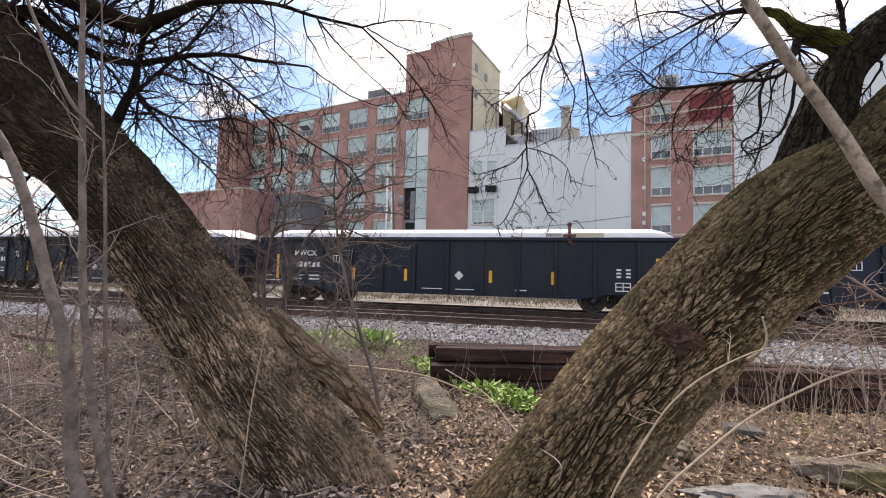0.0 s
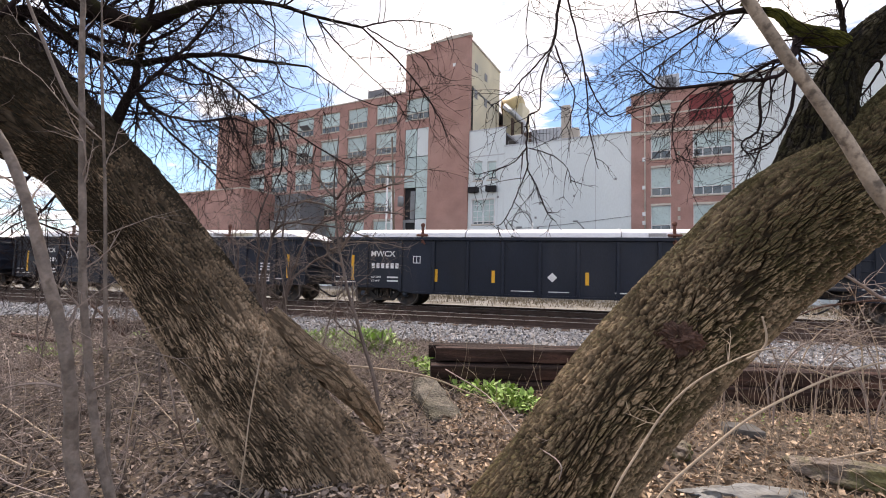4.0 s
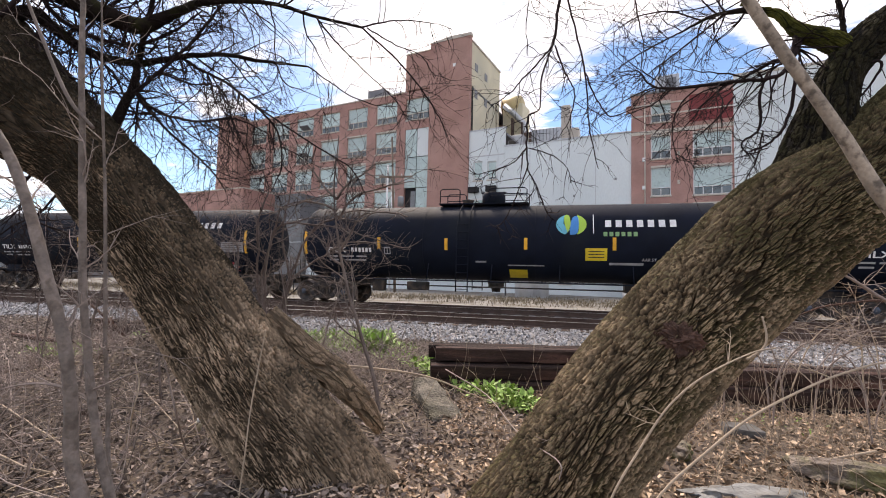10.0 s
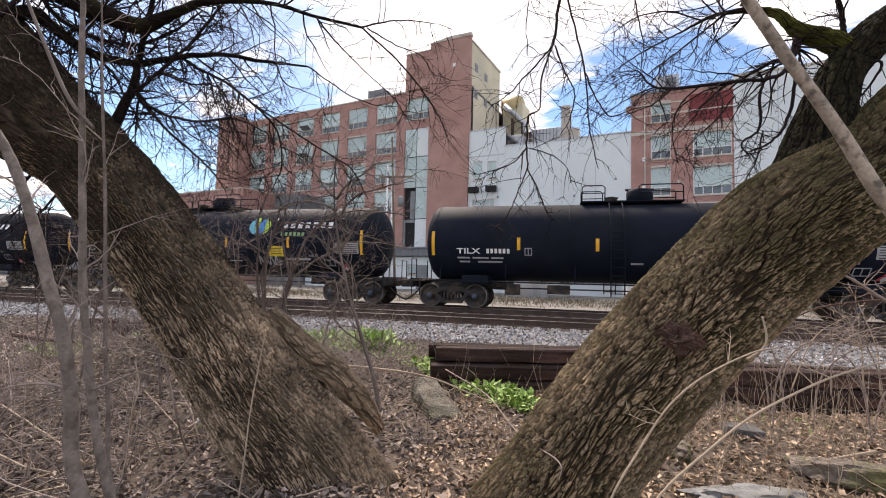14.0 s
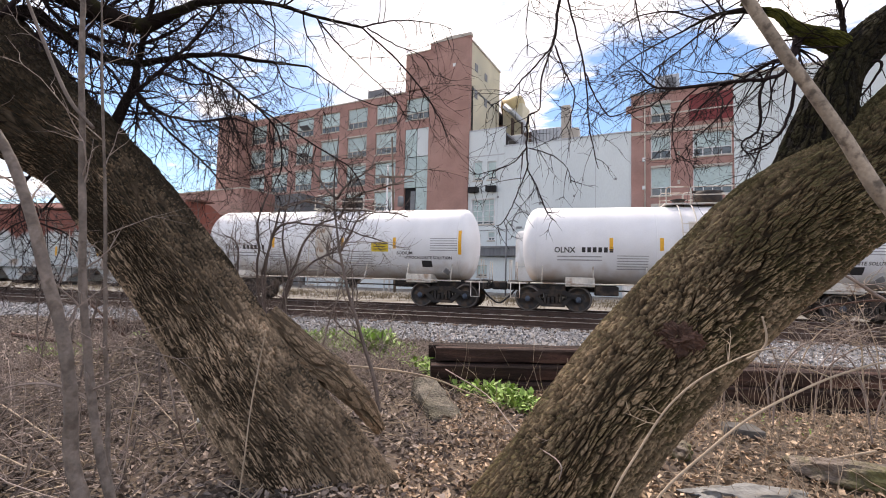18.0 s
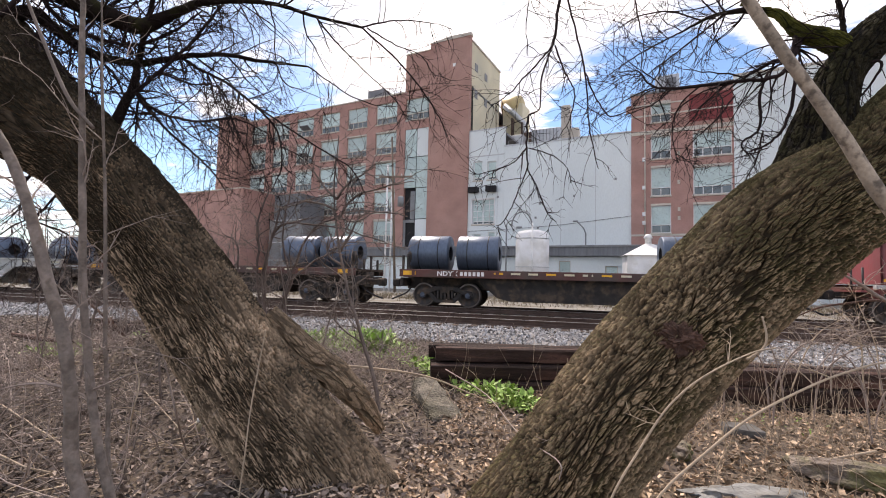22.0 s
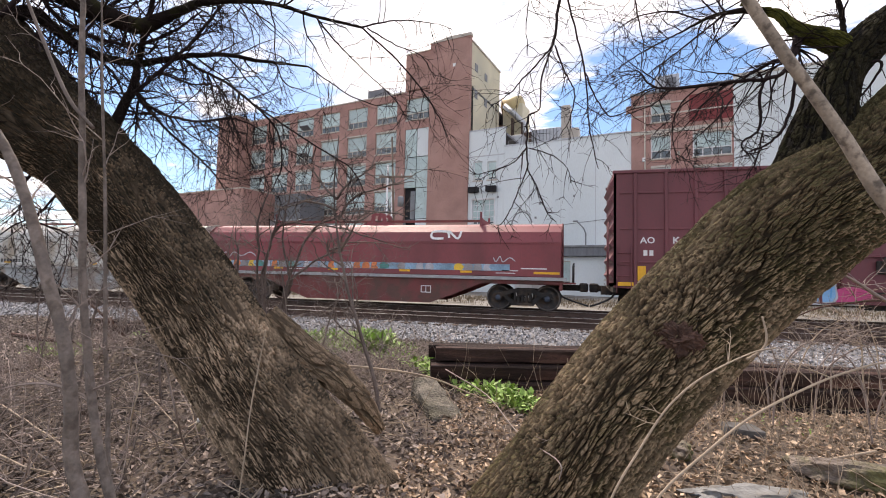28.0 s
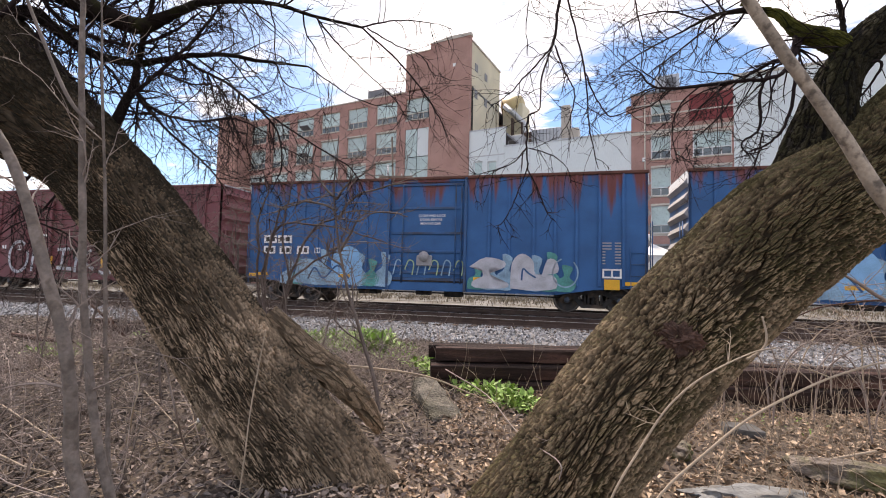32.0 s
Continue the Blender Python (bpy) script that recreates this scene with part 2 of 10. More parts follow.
def bark_mat(name, col, moss, high=0.60, full=0.85, fissure_shade=0.14):
    """Furrowed bark with moss on its upper side and in patches. Reads the trunk's own map: metres round and along."""
    m = mat(name, col, 0.92, 0, 0.20, 3.0, 45.0, 0.5, 0.004, dirt=[c * 1.2 for c in col], dirt_at=0.5, dirt_scale=2.6, spec=0.15)
    nt = m.node_tree
    bs, hs = nt.nodes["Principled BSDF"], nt.nodes["Hue/Saturation/Value"]
    geo = nt.nodes.new("ShaderNodeNewGeometry")
    sep = nt.nodes.new("ShaderNodeSeparateXYZ")
    nt.links.new(geo.outputs["Normal"], sep.inputs[0])
    tc = nt.nodes.new("ShaderNodeTexCoord")
    ns = nt.nodes.new("ShaderNodeTexNoise")
    ns.inputs["Scale"].default_value, ns.inputs["Detail"].default_value = 5.0, 9.0
    nt.links.new(tc.outputs["Object"], ns.inputs["Vector"])
    add = nt.nodes.new("ShaderNodeMath")
    add.operation = "MULTIPLY_ADD"
    nt.links.new(sep.outputs["Z"], add.inputs[0])
    add.inputs[1].default_value = 0.46
    nt.links.new(ns.outputs["Fac"], add.inputs[2])
    rg = nt.nodes.new("ShaderNodeMapRange")
    rg.inputs[1].default_value, rg.inputs[2].default_value = 0.55, 0.88
    rg.inputs[4].default_value = full
    # moss thickens up the trunk; the mask also darkens its backlit top
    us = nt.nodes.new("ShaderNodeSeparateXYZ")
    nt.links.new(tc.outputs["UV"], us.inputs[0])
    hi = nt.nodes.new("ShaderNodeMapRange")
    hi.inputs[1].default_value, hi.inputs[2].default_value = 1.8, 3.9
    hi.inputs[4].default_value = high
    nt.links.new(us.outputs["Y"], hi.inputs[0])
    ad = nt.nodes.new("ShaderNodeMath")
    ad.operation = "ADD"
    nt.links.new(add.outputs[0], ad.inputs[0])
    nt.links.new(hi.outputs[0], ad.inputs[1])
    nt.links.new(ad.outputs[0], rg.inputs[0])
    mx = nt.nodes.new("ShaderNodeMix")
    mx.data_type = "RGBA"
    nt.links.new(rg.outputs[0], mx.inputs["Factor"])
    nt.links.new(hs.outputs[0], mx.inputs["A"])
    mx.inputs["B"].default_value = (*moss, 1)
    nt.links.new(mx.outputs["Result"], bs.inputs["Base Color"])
    # each plate weathers in its own tone
    pl = nt.nodes.new("ShaderNodeAttribute")
    pl.attribute_name = "plate"
    pt = nt.nodes.new("ShaderNodeMapRange")
    pt.inputs[3].default_value, pt.inputs[4].default_value = 0.80, 1.18
    nt.links.new(pl.outputs["Fac"], pt.inputs[0])
    # fine fibres along the grain
    mp = nt.nodes.new("ShaderNodeMapping")
    mp.inputs["Scale"].default_value = (150, 34, 1)
    nt.links.new(tc.outputs["UV"], mp.inputs[0])
    fb = nt.nodes.new("ShaderNodeTexNoise")
    fb.inputs["Scale"].default_value, fb.inputs["Detail"].default_value = 1.0, 4.0
    nt.links.new(mp.outputs[0], fb.inputs["Vector"])
    ft = nt.nodes.new("ShaderNodeMapRange")
    ft.inputs[1].default_value, ft.inputs[2].default_value = 0.3, 0.7
    ft.inputs[3].default_value, ft.inputs[4].default_value = 0.62, 1.3
    nt.links.new(fb.outputs["Fac"], ft.inputs[0])
    gr = nt.nodes.new("ShaderNodeMath")
    gr.operation = "MULTIPLY"
    nt.links.new(pt.outputs[0], gr.inputs[0])
    nt.links.new(ft.outputs[0], gr.inputs[1])
    h2 = nt.nodes.new("ShaderNodeHueSaturation")
    nt.links.new(mx.outputs["Result"], h2.inputs["Color"])
    nt.links.new(gr.outputs[0], h2.inputs["Value"])
    # shade put into the colour: fissures go near black, plate faces keep theirs
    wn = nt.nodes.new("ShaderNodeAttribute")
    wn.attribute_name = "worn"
    shade_mix = nt.nodes.new("ShaderNodeMix")
    shade_mix.data_type = "RGBA"
    nt.links.new(wn.outputs["Fac"], shade_mix.inputs["Factor"])
    shade_mix.inputs["A"].default_value = (*[c * fissure_shade for c in col], 1)
    nt.links.new(h2.outputs[0], shade_mix.inputs["B"])
    nt.links.new(shade_mix.outputs["Result"], bs.inputs["Base Color"])
    b2 = nt.nodes.new("ShaderNodeBump")
    b2.inputs["Strength"].default_value, b2.inputs["Distance"].default_value = 0.8, 0.006
    nt.links.new(fb.outputs["Fac"], b2.inputs["Height"])
    nt.links.new(nt.nodes["Bump"].outputs[0], b2.inputs["Normal"])
    nt.links.new(b2.outputs[0], bs.inputs["Normal"])
    return m


def glass_mat(name, col, rough=0.08):
    m = mat(name, col, rough, 0.0, 0.12, 0.7, 6.0, 0.05, 0.002, each=0.12)
    m.node_tree.nodes["Principled BSDF"].inputs["Specular IOR Level"].default_value = 0.8
    return m


def rust_mat(name, paint, rust, height, soft=0.25, reach=1.5, below=False, var=0.18, run=(2.2, 2.2, 0.35)):
    """Paint with rust eating down from the top edge in streaks. Heights are in the thing's own metres."""
    m = mat(name, paint, 0.7, 0, var, 1.2, 30.0, 0.25)
    nt = m.node_tree
    bs, hs = nt.nodes["Principled BSDF"], nt.nodes["Hue/Saturation/Value"]
    tc = nt.nodes.new("ShaderNodeTexCoord")
    mp = nt.nodes.new("ShaderNodeMapping")
    mp.inputs["Scale"].default_value = run
    nt.links.new(tc.outputs["Object"], mp.inputs[0])
    ns = nt.nodes.new("ShaderNodeTexNoise")
    ns.inputs["Scale"].default_value, ns.inputs["Detail"].default_value = 1.0, 8.0
    nt.links.new(mp.outputs[0], ns.inputs["Vector"])
    sep = nt.nodes.new("ShaderNodeSeparateXYZ")
    nt.links.new(tc.outputs["Object"], sep.inputs[0])
    add = nt.nodes.new("ShaderNodeMath")
    add.operation = "MULTIPLY_ADD"
    nt.links.new(ns.outputs["Fac"], add.inputs[0])
    add.inputs[1].default_value = reach
    nt.links.new(sep.outputs["Z"], add.inputs[2])
    rg = nt.nodes.new("ShaderNodeMapRange")
    rg.inputs[1].default_value, rg.inputs[2].default_value = height + reach / 2 - soft / 2, height + reach / 2 + soft / 2
    if below:
        rg.inputs[3].default_value, rg.inputs[4].default_value = 1.0, 0.0
    nt.links.new(add.outputs[0], rg.inputs[0])
    dark = nt.nodes.new("ShaderNodeMix")
    dark.data_type = "RGBA"
    nt.links.new(ns.outputs["Fac"], dark.inputs["Factor"])
    dark.inputs["A"].default_value = (*[c * 1.6 for c in rust], 1)
    dark.inputs["B"].default_value = (*[c * 0.6 for c in rust], 1)
    mx = nt.nodes.new("ShaderNodeMix")
    mx.data_type = "RGBA"
    nt.links.new(rg.outputs[0], mx.inputs["Factor"])
    nt.links.new(hs.outputs[0], mx.inputs["A"])
    nt.links.new(dark.outputs["Result"], mx.inputs["B"])
    nt.links.new(mx.outputs["Result"], bs.inputs["Base Color"])
    return m


SOIL = mat("soil", (0.087, 0.068, 0.056), 0.95, 0, 0.35, 1.2, 25, 0.8, 0.02, dirt=(0.15, 0.118, 0.09), spec=0.2)
DRY_GROUND = mat("dry_ground", (0.195, 0.187, 0.170), 0.95, 0, 0.35, 0.6, 9, 0.8, 0.03, dirt=(0.135, 0.122, 0.098), dirt_scale=0.5, spec=0.2)
DEAD_GRASS = mat("dead_grass", (0.20, 0.165, 0.115), 0.95, 0, 0.25, 1.0, 20, 0.2, island=0.4, spec=0.1)
# bed coloured darker than its stones for the shade in their gaps
GRAVEL = mat("gravel", (0.19, 0.185, 0.185), 0.9, 0, 0.35, 3.0, 28, 1.0, 0.03, spec=0.3)
STONE_BITS = mat("ballast_stone", (0.275, 0.275, 0.282), 0.85, 0, 0.25, 8, 60, 0.4, island=0.8, spec=0.3)
RAIL_RUST = mat("rail_rust", (0.085, 0.055, 0.045), 0.8, 0.2, 0.3, 3, 60, 0.3)
RAIL_HEAD = mat("rail_head", (0.42, 0.40, 0.39), 0.35, 0.9, 0.15, 2, 40, 0.1)
TIE_WOOD = mat("tie_wood", (0.055, 0.038, 0.030), 0.9, 0, 0.4, 4, 50, 0.8, 0.01, stretch=(0.3, 3, 3), each=0.3, dirt=(0.12, 0.085, 0.06), spec=0.25)
BRICK = mat("brick_wall", (0.41, 0.245, 0.212), 0.9, 0, 0.16, 0.5, 14, 0.3, 0.01, dirt=(0.37, 0.21, 0.18), dirt_scale=0.15, spec=0.2)
BRICK_TOWER = mat("brick_tower", (0.39, 0.230, 0.195), 0.9, 0, 0.16, 0.4, 14, 0.3, 0.01, dirt=(0.43, 0.265, 0.225), dirt_scale=0.12, spec=0.2)
RED_PANEL = mat("red_panel", (0.19, 0.030, 0.032), 0.7, 0, 0.12, 0.5, 10, 0.1)
CREAM = mat("cream_render", (0.62, 0.57, 0.42), 0.85, 0, 0.10, 0.4, 12, 0.15, dirt=(0.50, 0.47, 0.36), dirt_scale=0.2)
WHITE_WALL = mat("white_wall", (0.70, 0.76, 0.77), 0.85, 0, 0.06, 0.3, 10, 0.12, dirt=(0.62, 0.68, 0.69), dirt_scale=0.15, stretch=(1, 1, 0.4))
GREY_METAL = mat("grey_metal", (0.20, 0.21, 0.22), 0.6, 0.3, 0.2, 1, 12, 0.2)
FASCIA = mat("dark_fascia", (0.15, 0.16, 0.175), 0.6, 0.1, 0.2, 1, 14, 0.2, stretch=(4, 4, 0.3))
STONE_TRIM = mat("stone_trim", (0.52, 0.48, 0.42), 0.85, 0, 0.12, 1, 14, 0.2)
GLAZING = glass_mat("glazing_panel", (0.42, 0.54, 0.53), 0.35)
GLASS = glass_mat("window_glass", (0.10, 0.13, 0.14), 0.06)
# paints the dark of unlit interiors; also the floodlights' own black
FLAT_BLACK = mat("flat_black", (0.012, 0.012, 0.014), 0.9, 0, 0.1)
WHITE_PAINT = mat("white_paint", (0.74, 0.75, 0.76), 0.55, 0, 0.07, 1.2, 20, 0.08, dirt=(0.62, 0.62, 0.60))
YELLOW_CLAD = mat("yellow_cladding", (0.47, 0.38, 0.20), 0.6, 0.1, 0.15, 0.8, 8, 0.1)
GALV = mat("galvanised", (0.45, 0.47, 0.49), 0.45, 0.6, 0.15, 2, 20, 0.1)
POLE_WOOD = mat("pole_wood", (0.16, 0.12, 0.09), 0.9, 0, 0.3, 1, 30, 0.4, stretch=(3, 3, 0.3))
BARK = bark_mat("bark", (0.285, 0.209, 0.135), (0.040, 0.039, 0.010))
# moss made near black, so the upper trunk's backlit shade is painted with it
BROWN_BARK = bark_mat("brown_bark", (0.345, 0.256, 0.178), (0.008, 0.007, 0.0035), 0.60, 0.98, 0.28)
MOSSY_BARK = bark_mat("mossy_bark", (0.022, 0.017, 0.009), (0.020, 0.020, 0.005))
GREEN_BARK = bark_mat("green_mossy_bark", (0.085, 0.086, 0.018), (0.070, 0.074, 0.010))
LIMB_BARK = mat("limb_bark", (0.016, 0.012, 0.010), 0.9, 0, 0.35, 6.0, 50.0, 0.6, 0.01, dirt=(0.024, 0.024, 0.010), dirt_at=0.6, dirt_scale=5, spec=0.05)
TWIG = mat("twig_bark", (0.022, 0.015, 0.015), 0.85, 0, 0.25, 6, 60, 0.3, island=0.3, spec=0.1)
SAPLING = mat("sapling_bark", (0.190, 0.155, 0.134), 0.85, 0, 0.28, 9, 70, 0.7, 0.004, dirt=(0.125, 0.098, 0.080), dirt_scale=22)
DRY_STEM = mat("dry_stem", (0.37, 0.292, 0.215), 0.85, 0, 0.2, 5, 50, 0.2, island=0.45)
LEAF_DRY = mat("dry_leaf", (0.39, 0.295, 0.215), 0.85, 0, 0.25, 15, 80, 0.3, island=0.65, spec=0.25)
LEAF_GREEN = mat("green_leaf", (0.22, 0.35, 0.075), 0.6, 0, 0.2, 10, 60, 0.2, island=0.4)
ROCK = mat("rock", (0.19, 0.155, 0.13), 0.95, 0, 0.4, 9, 40, 0.9, 0.02, dirt=(0.12, 0.115, 0.05), dirt_at=0.5, dirt_scale=4, each=0.25)
LITTER_GREY = mat("grey_leaf", (0.225, 0.184, 0.160), 0.85, 0, 0.25, 15, 80, 0.3, island=0.8, spec=0.3)
BRUSH = mat("grey_brush", (0.25, 0.20, 0.175), 0.85, 0, 0.2, 6, 60, 0.3, island=0.55)
KNOT = mat("bark_burr", (0.075, 0.038, 0.026), 0.95, 0, 0.4, 12, 60, 0.8, 0.01)
OLD_TIE = mat("old_tie_wood", (0.034, 0.021, 0.018), 0.9, 0, 0.45, 5, 50, 0.9, 0.012, stretch=(0.35, 3, 3), each=0.4, dirt=(0.080, 0.043, 0.034), dirt_at=0.55, dirt_scale=2, spec=0.2)
GREY_STEM = mat("grey_stem", (0.155, 0.126, 0.112), 0.85, 0, 0.25, 6, 60, 0.3, island=0.3, spec=0.2)
DARK_STEM = mat("dark_stem", (0.112, 0.088, 0.080), 0.85, 0, 0.25, 6, 60, 0.3, island=0.3, spec=0.2)
BLUE_SLAB = mat("blue_grey_slab", (0.20, 0.205, 0.205), 0.9, 0, 0.3, 9, 40, 0.8, 0.01, dirt=(0.13, 0.125, 0.115), dirt_scale=5)
GREY_ROCK = mat("grey_rock", (0.165, 0.148, 0.122), 0.95, 0, 0.45, 9, 40, 1.0, 0.03, dirt=(0.085, 0.078, 0.058), dirt_scale=4, spec=0.2)
BLUE_STONE = mat("blue_stone", (0.12, 0.115, 0.11), 0.95, 0, 0.25, 8, 40, 0.6, 0.01, spec=0.1)
DEAD_WOOD = mat("dead_wood", (0.37, 0.305, 0.24), 0.85, 0, 0.25, 5, 60, 0.5, 0.003, dirt=(0.15, 0.12, 0.095), dirt_at=0.57, dirt_scale=24)
# ---- ground: one sheet to the horizon ----
TRACK_Y = 18.32          # middle of the track that the train runs on
SIDING_Y = TRACK_Y - 4.35  # middle of the empty track before it
BUILDING_TURN = 0.2189   # the factory stands at a slight angle to the line
FACTORY = (-12.06, 56.81, 0.0)


def ground_z(x, y):
    near = max(0.0, 1.0 - max(0.0, y - 6.0) / 3.0)
    bump = 0.07 * noise.noise(Vector((x * 0.5, y * 0.5, 0.3))) + 0.03 * noise.noise(Vector((x * 1.9, y * 1.9, 2.0)))
    rise = 0.14 * math.exp(-((x + 4.6) / 1.7) ** 2 - ((y - 4.6) / 1.8) ** 2)
    heap = 0.60 * math.exp(-((x + 4.75) / 0.85) ** 2 - ((y - 5.1) / 1.0) ** 2)      # raked-up leaves behind the tree
    foot = 0.13 * math.exp(-((x + 1.35) / 0.55) ** 2 - ((y - 2.4) / 0.45) ** 2)
    return -0.27 + near * (bump + rise + heap + foot) - 0.06 * (1 - near)


def make_ground():
    def spread(steps):
        out = [0.0]
        for n, d in steps:
            out += [out[-1] + d * (i + 1) for i in range(n)]
        return out
    half = spread([(60, 0.2), (30, 0.8), (20, 4), (12, 25), (8, 250)])
    xs = [-a for a in half[:0:-1]] + half
    ys = [-a for a in spread([(10, 0.5), (10, 4), (10, 25), (8, 250)])[:0:-1]] + half
    sh = Shape()
    vs = [(x, y, ground_z(x, y)) for x in xs for y in ys]
    ny = len(ys)
    fs = [(i * ny + j, (i + 1) * ny + j, (i + 1) * ny + j + 1, i * ny + j + 1) for i in range(len(xs) - 1) for j in range(ny - 1)]
    sh.add(vs, fs, True)
    me = sh.mesh("ground", SOIL)
    me.materials.append(DRY_GROUND)
    ids = [1 if ys[j] > 15.5 + 0.6 * noise.noise(Vector((xs[i] * 0.2, 0, 0))) else 0 for i in range(len(xs) - 1) for j in range(ny - 1)]
    me.polygons.foreach_set("material_index", ids)
    tagged(new("ground", me), "dark leaf-covered soil turning to pale dry grass and grit", "ground", kind="structure")


make_ground()


def make_ballast():
    for name, mid, lab in (("ballast_bed", TRACK_Y, "grey crushed-stone bed under the main track"),
                           ("ballast_bed", SIDING_Y, "grey crushed-stone bed under the empty siding")):
        sh = Shape()
        prof = [(-4.4, -0.42), (-3.0, -0.27), (-2.0, -0.215), (2.0, -0.215), (2.6, -0.42)] if mid == SIDING_Y else \
               [(-2.1, -0.42), (-1.75, -0.208), (1.75, -0.208), (2.4, -0.42)]
        xs = [-460 + 4.0 * i for i in range(231)]
        vs = [(x, mid + a, z) for x in xs for a, z in prof]
        n = len(prof)
        fs = [(i * n + k, (i + 1) * n + k, (i + 1) * n + k + 1, i * n + k + 1) for i in range(len(xs) - 1) for k in range(n - 1)]
        sh.add(vs, fs)
        tagged(part(name, sh, GRAVEL), lab, "gravel", kind="structure")


make_ballast()


def make_dead_grass():
    """A ragged band of dead grass and weeds between the main track and the sheds."""
    rnd = random.Random(77)
    sh = Shape()
    vs, fs = [], []
    for _ in range(26000):
        x = rnd.uniform(-48, 26)
        y = TRACK_Y + 14.0 + rnd.gauss(0, 3.2) + 0.5 * noise.noise(Vector((x * 0.3, 0, 4)))
        if noise.noise(Vector((x * 0.7, y * 0.7, 9))) < -0.12:
            continue
        z = ground_z(x, y) - 0.02
        a, w, h = rnd.uniform(0, 6.3), rnd.uniform(0.012, 0.03), rnd.uniform(0.06, 0.30)
        c, s, lx, ly = math.cos(a) * w, math.sin(a) * w, rnd.gauss(0, 0.07), rnd.gauss(0, 0.07)
        i = len(vs)
        vs += [(x - c, y - s, z), (x + c, y + s, z), (x + lx * 0.4 + c * 0.6, y + ly * 0.4 + s * 0.6, z + h * 0.6), (x + lx * 0.4 - c * 0.6, y + ly * 0.4 - s * 0.6, z + h * 0.6), (x + lx, y + ly, z + h)]
        fs += [(i, i + 1, i + 2, i + 3), (i + 3, i + 2, i + 4)]
    sh.add(vs, fs)
    tagged(part("dead_grass", sh, DEAD_GRASS), "low brown dead grass across the yard", "grass", kind="stuff")


make_dead_grass()


def make_track(mid, label):
    track = thing("railway_track", label, "railway track", kind="structure")
    for side in (-0.7525, 0.7525):
        sh = Shape()
        prof = [(-0.07, -0.172), (-0.07, -0.160), (-0.012, -0.14), (-0.012, -0.045), (-0.036, -0.035), (-0.036, -0.004),
                (0.036, -0.004), (0.036, -0.035), (0.012, -0.045), (0.012, -0.14), (0.07, -0.160), (0.07, -0.172)]
        n = len(prof)
        vs = [(x, mid + side + a, z) for x in (-460.0, 460.0) for a, z in prof]
        fs = [(k, (k + 1) % n, n + (k + 1) % n, n + k) for k in range(n)]
        sh.add(vs, fs)
        rail = part("rail", sh, RAIL_RUST, track, "brown rusted steel rail")
        top = Shape().box(-460, 460, mid + side - 0.034, mid + side + 0.034, -0.006, 0.0)
        part("rail_head", top, RAIL_HEAD, rail, "bright worn rail top")
    tie = Shape().box(-0.115, 0.115, -1.3, 1.3, -0.33, -0.176, 0.012)
    plate = Shape()
    for s in (-0.7525, 0.7525):
        plate.box(-0.09, 0.09, s - 0.17, s + 0.17, -0.177, -0.168)
    me, pm = tie.mesh("sleeper", TIE_WOOD), plate.mesh("tie_plate", RAIL_RUST)
    rnd = random.Random(int(mid * 10))
    for k in range(-56, 44):
        x = k * 0.5
        t = part("sleeper", me, None, track, m=pose(x + rnd.uniform(-0.03, 0.03), mid + rnd.uniform(-0.04, 0.04), rnd.uniform(-0.012, 0.004), 0, 0, rnd.uniform(-1.2, 1.2)))
        part("tie_plate", pm, None, t)
    far = Shape()
    for k in list(range(-400, -56)) + list(range(44, 400)):
        far.box(k * 0.5 * 1.12 - 0.115 if abs(k) > 400 else k * 0.5 - 0.115, k * 0.5 + 0.115, mid - 1.3, mid + 1.3, -0.33, -0.176)
    part("far_sleepers", far, TIE_WOOD, track, kind="stuff")


make_track(TRACK_Y, "rusted main-line track on dark wooden sleepers")
make_track(SIDING_Y, "empty rusted siding on dark wooden sleepers")


# ---- the factory: u runs along its front to the left, w into it ----
BU = Vector((-math.cos(BUILDING_TURN), math.sin(BUILDING_TURN), 0))
BW = Vector((math.sin(BUILDING_TURN), math.cos(BUILDING_TURN), 0))
# local axes of a factory thing: x = -u (to the right), y = w, z up
FM = Matrix(((-BU.x, BW.x, 0, FACTORY[0]), (-BU.y, BW.y, 0, FACTORY[1]), (0, 0, 1, 0), (0, 0, 0, 1)))


